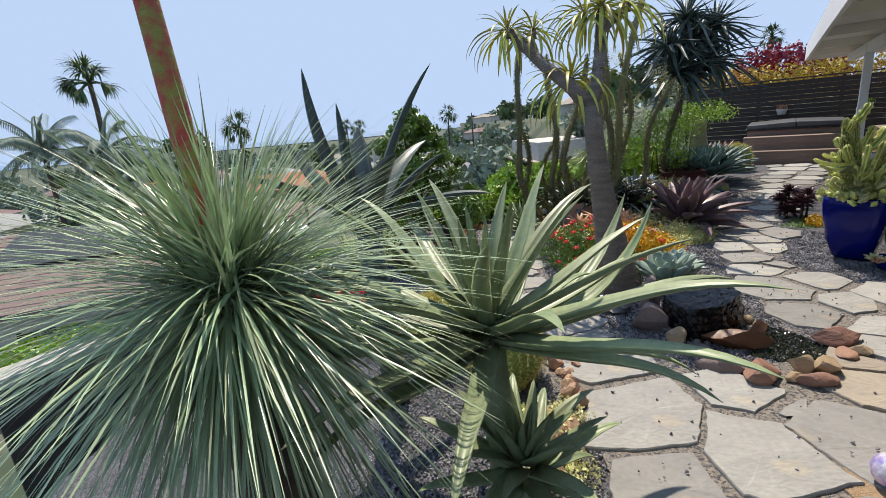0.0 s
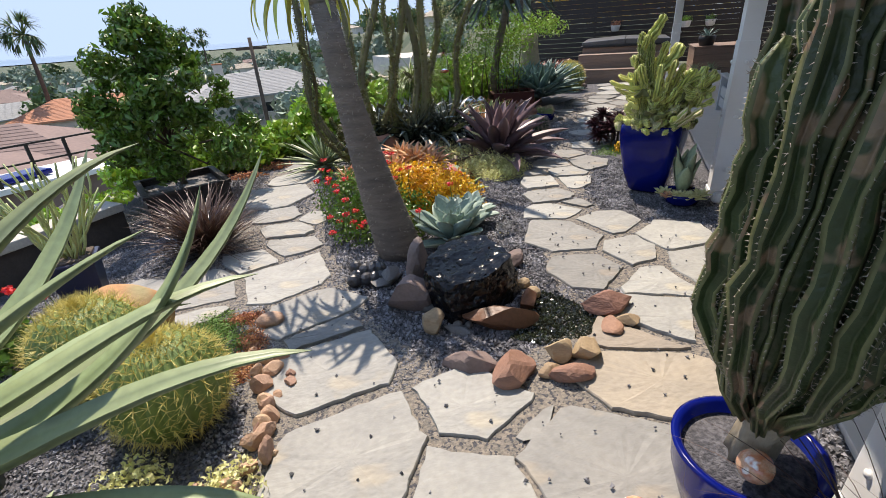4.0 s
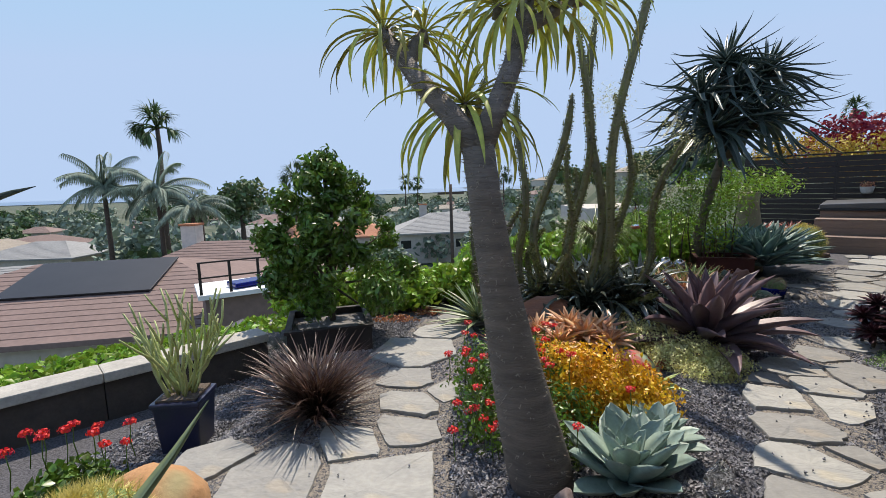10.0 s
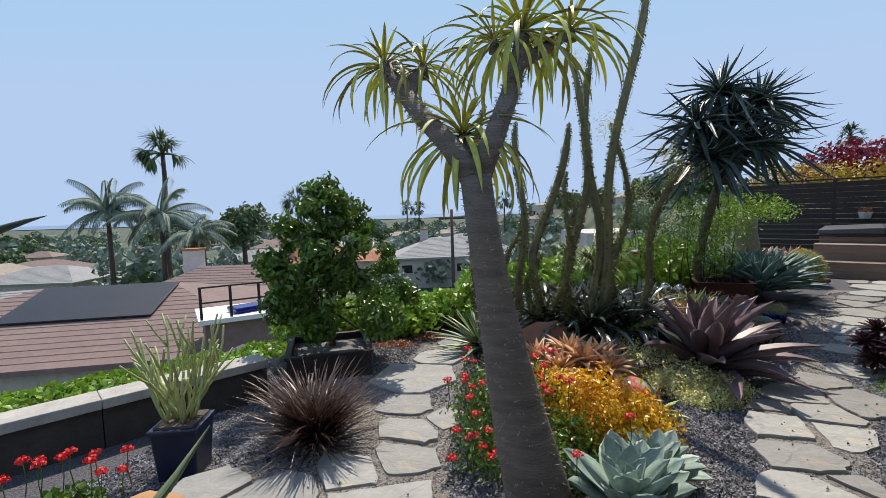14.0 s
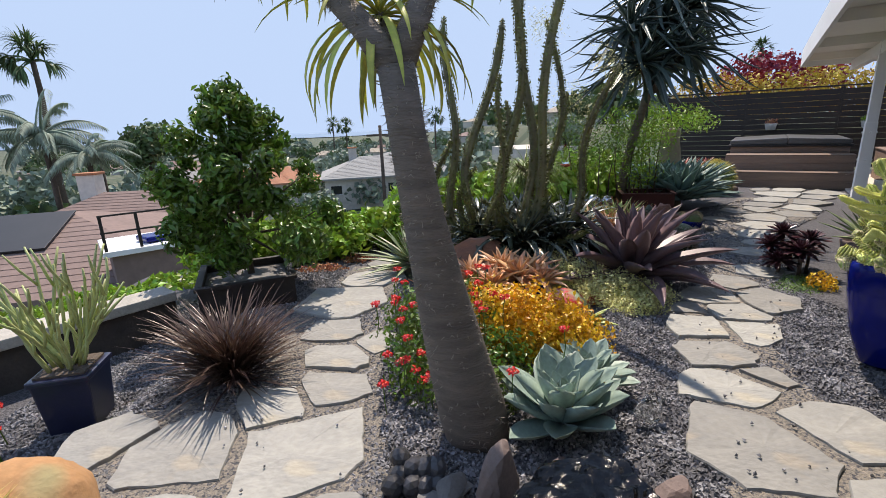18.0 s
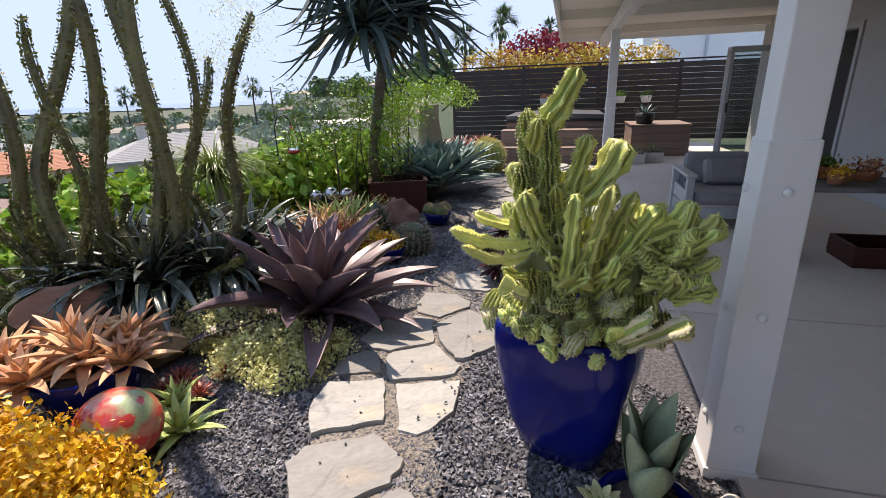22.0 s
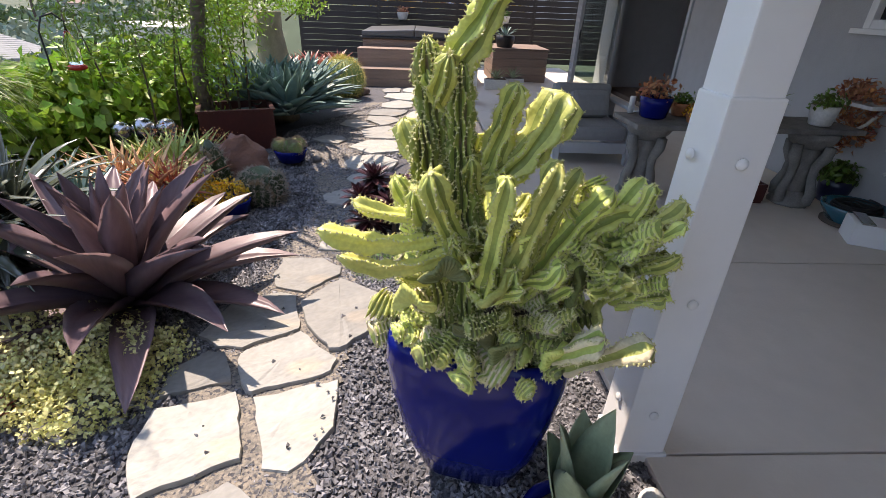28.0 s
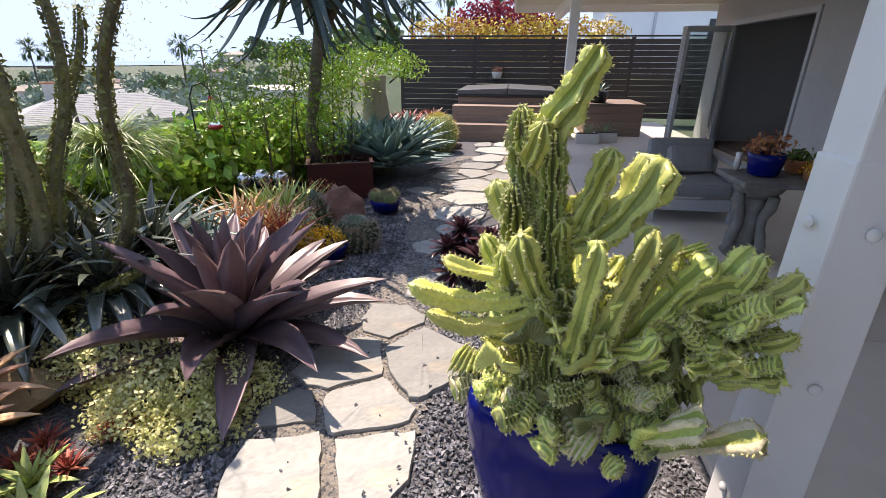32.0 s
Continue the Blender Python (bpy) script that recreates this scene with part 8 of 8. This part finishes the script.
# ---- hedges and trees beyond the fence ----
bush("orange_hedge", [(patio(13.2, -3.4 + 0.72 * k).x, patio(13.2, -3.4 + 0.72 * k).y, 1.95 + 0.08 * math.sin(k * 1.7), 0.62, 0.62, 0.72) for k in range(8)], 6400, 0.12, "hedge_orange", "clipped hedge with orange and yellow-green tips", 81, "hedge", 0.5, stems=0.9)
bush("crimson_shrub", [(patio(16.5, -2.4 + 0.62 * k).x, patio(16.5, -2.4 + 0.62 * k).y, 2.5 + 0.2 * math.sin(k * 1.3), 0.8, 0.8, 0.85) for k in range(5)], 4200, 0.14, "petal_bougain", "mass of crimson bougainvillea above the fence", 82, "shrub", 0.7, stems=0.9)
nb = thing("neighbour_house", patio(20.0, 5.4).x, patio(20.0, 5.4).y, 0.9, TURN_A - 90, "white neighbouring house wall beyond the fence", "house")
part("wall", box_geo(6.0, 4.0, 2.6, 0.02), "white", nb)
part("roof", box_geo(6.4, 4.4, 0.15, 0.02), "roof_grey", nb, "", pose(0, 0, 2.601))
part("downpipe", box_geo(0.09, 0.09, 2.5, 0.01), "alu", nb, "", pose(-1.4, -2.05, 0.0))
part("window", box_geo(0.9, 0.04, 0.8, 0.01), "mesh_dark", nb, "", pose(0.9, -2.01, 1.2))


def fan_palm(x, y, h, crown, seed, base=None, label="tall fan palm with a ragged green crown", r=0.22, fronds=26):
    z0 = land_height(x, y) - 0.1 if base is None else base
    t = thing("fan_palm", x, y, z0, 0, label, "palm", group="distant palms")
    rng = random.Random(seed)
    top = h - z0
    ln = [Vector((rng.uniform(-0.05, 0.05) * top * 0.1 + 0.02 * top * (k / 8) ** 2, 0, top * k / 8)) for k in range(9)]
    part("trunk", mesh_of("trunk", *tube(ln, [r * (1.2 - 0.45 * k / 8) for k in range(9)], 10)), "bark", t)
    o = ln[-1]
    nr = np.random.default_rng(seed)
    g = Geo()
    rows = []
    for k in range(fronds):
        az, el = nr.uniform(0, 6.283), nr.uniform(-0.9, 1.35)
        d = Vector((math.cos(az) * math.cos(el), math.sin(az) * math.cos(el), math.sin(el)))
        tip = o + d * crown * 0.5
        g.add(*tube([o, o + d * crown * 0.28 + Vector((0, 0, 0.05 * crown)), tip], [0.03 * crown, 0.02 * crown, 0.012 * crown], 5))
        for j in range(14):
            a2, e2 = az + nr.normal(0, 0.55), el - 0.15 + nr.normal(0, 0.4)
            rows.append((*tip, a2, e2, 0.9, crown * nr.uniform(0.35, 0.6), crown * 0.06))
    tagged(part("frond", mesh_of("frond", *blade_field(rows, 4)), "leaf_dark", t), kind="stuff")
    tagged(part("frond_stalk", g, "leaf_dark", t), kind="stuff")
    return t


def feather_palm(x, y, h, crown, seed, label="feathery drooping palm below the terrace"):
    z0 = land_height(x, y) - 0.1
    t = thing("feather_palm", x, y, z0, 0, label, "palm", group="distant palms")
    top = h - z0
    part("trunk", mesh_of("trunk", *tube([(0, 0, 0), (0.1, 0, top * 0.5), (0.05, 0.05, top)], [0.22, 0.17, 0.14], 10)), "bark", t)
    nr = np.random.default_rng(seed)
    rows = []
    g = Geo()
    for k in range(20):
        az, el = k * 2.4, nr.uniform(0.1, 1.3)
        p = Vector((0.05, 0.05, top))
        d = Vector((math.cos(az) * math.cos(el), math.sin(az) * math.cos(el), math.sin(el)))
        ln = [p.copy()]
        for j in range(9):
            d = (d + Vector((0, 0, -0.17))).normalized()
            p = p + d * crown / 9
            ln.append(p.copy())
            for s in (-1, 1):
                for q in range(3):
                    rows.append((*(p - d * crown / 27 * q), az + s * (1.2 - 0.05 * j), -0.2, 1.3, crown * 0.3 * (1 - 0.06 * j), crown * 0.03))
        g.add(*tube(ln, [0.03 * crown * (1 - 0.09 * j) for j in range(10)], 5))
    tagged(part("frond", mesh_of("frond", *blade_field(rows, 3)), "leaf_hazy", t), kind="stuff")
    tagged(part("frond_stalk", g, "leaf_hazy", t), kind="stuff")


def tree(x, y, top, r, seed, material="leaf_dark", label="rounded dark green tree among the houses", count=1500, leaf=0.3):
    z0 = land_height(x, y) - 0.1
    rng = np.random.default_rng(seed)
    t = thing("tree", x, y, z0, 0, label, "tree", group="distant trees")
    h = top - z0
    part("trunk", mesh_of("trunk", *tube([(0, 0, 0), (0.1, 0, h * 0.4), (0, 0.1, h * 0.7)], [r * 0.1, r * 0.07, r * 0.04], 8)), "bark", t)
    lobes = [(rng.normal(0, r * 0.4), rng.normal(0, r * 0.4), h - r * 0.75 + rng.normal(0, r * 0.2), r * 0.55, r * 0.55, r * 0.5) for _ in range(7)]
    c, d = bush_points(lobes, count, rng, 0.45)
    part("crown", mesh_of("crown", *leaf_cloud(c, d, leaf * r / 2, rng, 0.7, 0.8)), material, t)


def house(x, y, rz, w, d, eave, ridge, roof_mat, label, chimney=False, solar=False, flat=False, windows=4):
    z0 = land_height(x, y) - 0.4
    t = thing("house", x, y, z0, rz, label, "house", group="houses below")
    e, q = eave - z0, ridge - z0
    part("wall", box_geo(w - 0.9, d - 0.9, e, 0.0), "wall_far", t)
    hw, hd = w / 2, d / 2
    if flat:
        part("roof", box_geo(w, d, 0.3, 0.03), roof_mat, t, "", pose(0, 0, e + 0.001))
    else:
        k = hw - hd * 0.9 if hw > hd else 0.2
        v = [(-hw, -hd, e), (hw, -hd, e), (hw, hd, e), (-hw, hd, e), (-k, 0, q), (k, 0, q), (-hw, -hd, e - 0.18), (hw, -hd, e - 0.18), (hw, hd, e - 0.18), (-hw, hd, e - 0.18)]
        f = [(0, 1, 5, 4), (1, 2, 5), (2, 3, 4, 5), (3, 0, 4), (6, 7, 1, 0), (7, 8, 2, 1), (8, 9, 3, 2), (9, 6, 0, 3), (9, 8, 7, 6)]
        rf = part("roof", mesh_of("roof", v, f, False), roof_mat, t)
        n = 16
        for j in range(1, n):
            s = j / n
            row = [(-hw + (hw - k) * s, -hd * (1 - s), e + (q - e) * s + 0.015), (hw - (hw - k) * s, -hd * (1 - s), e + (q - e) * s + 0.015)]
            part("shingle_course", mesh_of("shingle_course", *tube(row, [0.009, 0.009], 4)), roof_mat, rf)
        if solar:
            sl = math.degrees(math.atan2(q - e, hd))
            part("solar_panel", box_geo(w * 0.31, hd * 0.5, 0.06, 0.01), "solar", rf, "black solar heating mat", pose(0.4, -hd * 0.28, e + (q - e) * 0.72 + 0.06, sl, 0, 0))
    if chimney:
        c = part("chimney", box_geo(0.9, 0.9, q - e + 1.0, 0.02), "wall_far", t, "", pose(-w * 0.25, d * 0.1, e - 0.1))
        part("cap", box_geo(1.05, 1.05, 0.12, 0.02), "terracotta", c, "", pose(0, 0, q - e + 1.0))
    for k in range(windows):
        s = -1 if k % 2 else 1
        wn_ = part("window", box_geo(1.1, 0.06, 0.9, 0.01), "mesh_dark", t, "", pose(-w / 2 + 1.6 + (w - 3) * (k // 2) / max(1, windows // 2), s * (d / 2 - 0.45), e - 1.7))
        part("sill", box_geo(1.2, 0.12, 0.06, 0.01), "white", wn_, "", pose(0, 0, -0.06))
    return t


# placed by way and distance from the terrace
def far(az, dist):
    a = radians(az)
    return 1.5 + math.sin(a) * dist, 1.8 + math.cos(a) * dist


HOUSES = [(-46, 25, 20, 17, 13, -2.9, -1.2, "roof_brown", "brown shingle roofed house just below the terrace", False, True),
          (-34, 30, 8, 12, 9, -3.0, -1.2, "roof_brown", "brown roofed house with a low brick chimney", True, False),
          (-52, 34, 30, 14, 10, -3.4, -2.0, "roof_grey", "house with a pale grey low roof and chimney", True, False),
          (-8, 55, 14, 15, 10, -3.3, -1.4, "roof_grey", "grey flat-roofed house with white walls", True, False),
          (14, 46, 10, 14, 9, -2.2, -1.2, "roof_tan", "low pale roofed house beyond the hedge", False, False),
          (4, 60, -8, 14, 10, -3.6, -2.6, "roof_grey", "grey roofed house in the middle distance", False, False)]
for az, dist, rz, w, d, e, q, m, l, ch, so in HOUSES:
    x, y = far(az, dist)
    house(x, y, rz, w, d, e, q, m, l, ch, so)
rng_f = random.Random(99)
for k in range(46):
    az, dist = rng_f.uniform(-70, 30), rng_f.uniform(70, 420)
    x, y = far(az, dist)
    z = land_height(x, y)
    house(x, y, rng_f.uniform(0, 90), rng_f.uniform(11, 18), rng_f.uniform(8, 12), z + 2.6, z + 4.2, rng_f.choice(("roof_grey", "roof_tan", "roof_brown", "roof_grey")), "small low-roofed house far off in the town", False, False, False, 0)
for k in range(330):
    az, dist = rng_f.uniform(-75, 35), 40 + 480 * rng_f.random() ** (1.5 if k < 120 else 0.7)
    x, y = far(az, dist)
    r = rng_f.uniform(1.6, 3.2) * (1 + dist / 260)
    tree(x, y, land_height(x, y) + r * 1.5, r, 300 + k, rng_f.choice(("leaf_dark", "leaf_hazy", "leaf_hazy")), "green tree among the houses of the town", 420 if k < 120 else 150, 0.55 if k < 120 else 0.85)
for az, dist, h, c, s in ((-40.5, 44, 6.9, 2.4, 1), (-27, 65, 3.5, 2.6, 2), (22, 70, 8.0, 2.6, 3), (26, 60, 8.5, 2.4, 4), (-2, 120, 4.0, 3.0, 5), (9, 140, 3.4, 3.2, 6), (31.5, 40, 5.6, 1.0, 7), (-14, 160, 3.4, 3.4, 8), (-12.5, 165, 3.0, 3.4, 9)):
    x, y = far(az, dist)
    fan_palm(x, y, h, c, s)
for az, dist, h, c, s in ((-45.5, 42, 2.3, 3.4, 21), (-41, 38, 1.9, 3.6, 22), (-38, 36, 0.6, 2.8, 23)):
    x, y = far(az, dist)
    feather_palm(x, y, h, c, s)
x, y = far(-33, 60)
tree(x, y, 3.4, 4.0, 31, "leaf_dark", "dense rounded dark tree beyond the brown roof", 2200, 0.3)
for az, dist, h in ((-37, 40, 1.9), (-8.5, 28, 1.7), (0.5, 70, 3.0), (27, 70, 5.5)):
    x, y = far(az, dist)
    z0 = land_height(x, y) - 0.2
    p = thing("utility_pole", x, y, z0, 20, "dark wooden utility pole with a crossbar", "pole", group="utility poles")
    part("shaft", mesh_of("shaft", *tube([(0, 0, 0), (0, 0, h - z0)], [0.13, 0.09], 8)), "bark", p)
    part("crossbar", box_geo(1.6, 0.1, 0.12, 0.01), "bark", p, "", pose(0, 0, h - z0 - 0.6))

# rail and deck of the neighbour's terrace just below
def rail_terrace(x, y, z, rz):
    t = thing("metal_railing", x, y, z, rz, "dark metal railing round a terrace below", "railing")
    for k in range(5):
        part("baluster", box_geo(0.08, 0.08, 1.0, 0.005), "fence", t, "", pose(k * 0.85, 0, 0))
    for h in (0.5, 0.98):
        part("rail", box_geo(3.5, 0.05, 0.05, 0.005), "fence", t, "", pose(1.7, 0, h))
    dck = thing("terrace_deck", x, y, z, rz, "pale terrace with a blue cover below the garden", "deck", kind="structure")
    part("support", box_geo(3.2, 2.0, 5.0, 0.02), "roof_brown", dck, "", pose(1.7, 1.25, -5.2))
    part("deck", box_geo(3.6, 2.4, 0.16, 0.02), "white", dck, "", pose(1.7, 1.25, -0.19))
    part("blue_cover", box_geo(1.2, 0.8, 0.16, 0.05), "cobalt", dck, "crumpled blue cover", pose(1.5, 0.9, 0.001, 0, 0, 15))


rail_terrace(-8.3, 14.4, -1.55, 40)
# road with a parked car
def parked_car(x, y, rz):
    z = land_height(x, y) + 0.08
    t = thing("car", x, y, z, rz, "small white hatchback car parked on the road below", "car")
    prof = [(-2.1, 0.35), (-2.1, 0.85), (-1.95, 0.98), (-1.5, 1.42), (-0.2, 1.5), (0.55, 1.42), (1.15, 0.98), (1.95, 0.82), (2.12, 0.6), (2.12, 0.35)]
    v, f = [], []
    for s in (-1, -0.94, 0.94, 1):
        for px_, pz in prof:
            k = 0.86 if abs(s) == 1 else 1.0
            v.append((px_, s * (0.86 - 0.18 * max(0, pz - 0.9)), 0.35 + (pz - 0.35) * (0.97 if abs(s) == 1 else 1)))
    n = len(prof)
    for r in range(3):
        for j in range(n - 1):
            f.append((r * n + j, r * n + j + 1, (r + 1) * n + j + 1, (r + 1) * n + j))
    f += [tuple(range(n)), tuple(range(4 * n - 1, 3 * n - 1, -1))]
    body = part("body", mesh_of("body", v, f, False), "car_white", t)
    for s in (-1, 1):
        part("side_window", box_geo(1.9, 0.02, 0.34, 0.005), "mesh_dark", body, "", pose(-0.25, s * 0.80, 1.0))
        for q in (-1.3, 1.3):
            w = part("wheel", mesh_of("wheel", *lathe([(0.28, -0.1), (0.32, -0.07), (0.32, 0.07), (0.28, 0.1)], 20)), "rubber", t, "", pose(q, s * 0.76, 0.32, 90, 0, 0))
            part("rim", mesh_of("rim", *lathe([(0.2, -0.11), (0.2, 0.11)], 16)), "steel", w)
        part("headlight", box_geo(0.04, 0.3, 0.12, 0.01), "white_ceramic", body, "", pose(2.1, s * 0.55, 0.62))
    part("windscreen", box_geo(0.03, 1.4, 0.62, 0.005), "mesh_dark", body, "", pose(0.9, 0, 0.93, 0, -52, 0))


ax, ay = -21.5, 50.0
rd_ = Geo()
vv = []
for k in range(30):
    px0, py0 = ax - 30 + 2 * k, ay - 13 + 0.8 * k
    for s in (-3.2, 3.2):
        vv.append((px0 - 0.37 * s, py0 + 0.93 * s, land_height(px0 - 0.37 * s, py0 + 0.93 * s) + 0.03))
rd_.add(vv, [(2 * k, 2 * k + 2, 2 * k + 3, 2 * k + 1) for k in range(29)])
solo("road", rd_, "asphalt", pose(0, 0, 0), "grey asphalt road running below the garden", "road", kind="structure")
parked_car(ax, ay - 1.0, 22)
hx, hy = -22.6, 58.5
house(hx, hy, 16, 16, 9, land_height(hx, hy) + 2.9, land_height(hx, hy) + 4.5, "roof_terra", "terracotta roofed pink house beside the road", False, False)

# ---- bird feeder on a hook among the hedge plants ----
fd = thing("bird_feeder", 2.95, 9.0, 0, 0, "glass bird feeder with a red base on an iron hook", "feeder")
hook = [(0.0, 0.0, 0.0), (0.0, 0.0, 0.7), (0.0, 0.0, 1.15), (0.04, 0.0, 1.25), (0.12, 0.0, 1.28), (0.18, 0.0, 1.22), (0.18, 0.0, 1.16)]
part("hook", mesh_of("hook", *tube(hook, [0.008] * 7, 8)), "black", fd)
part("bottle", mesh_of("bottle", *lathe([(0.05, 0.88), (0.055, 0.92), (0.055, 1.05), (0.03, 1.12), (0.01, 1.16)], 20)), "glass_clear", fd, "", pose(0.18, 0, 0))
part("base", mesh_of("base", *lathe([(0.05, 0.84), (0.075, 0.85), (0.075, 0.87), (0.05, 0.885)], 20)), "red_paint", fd, "red feeding base", pose(0.18, 0, 0))
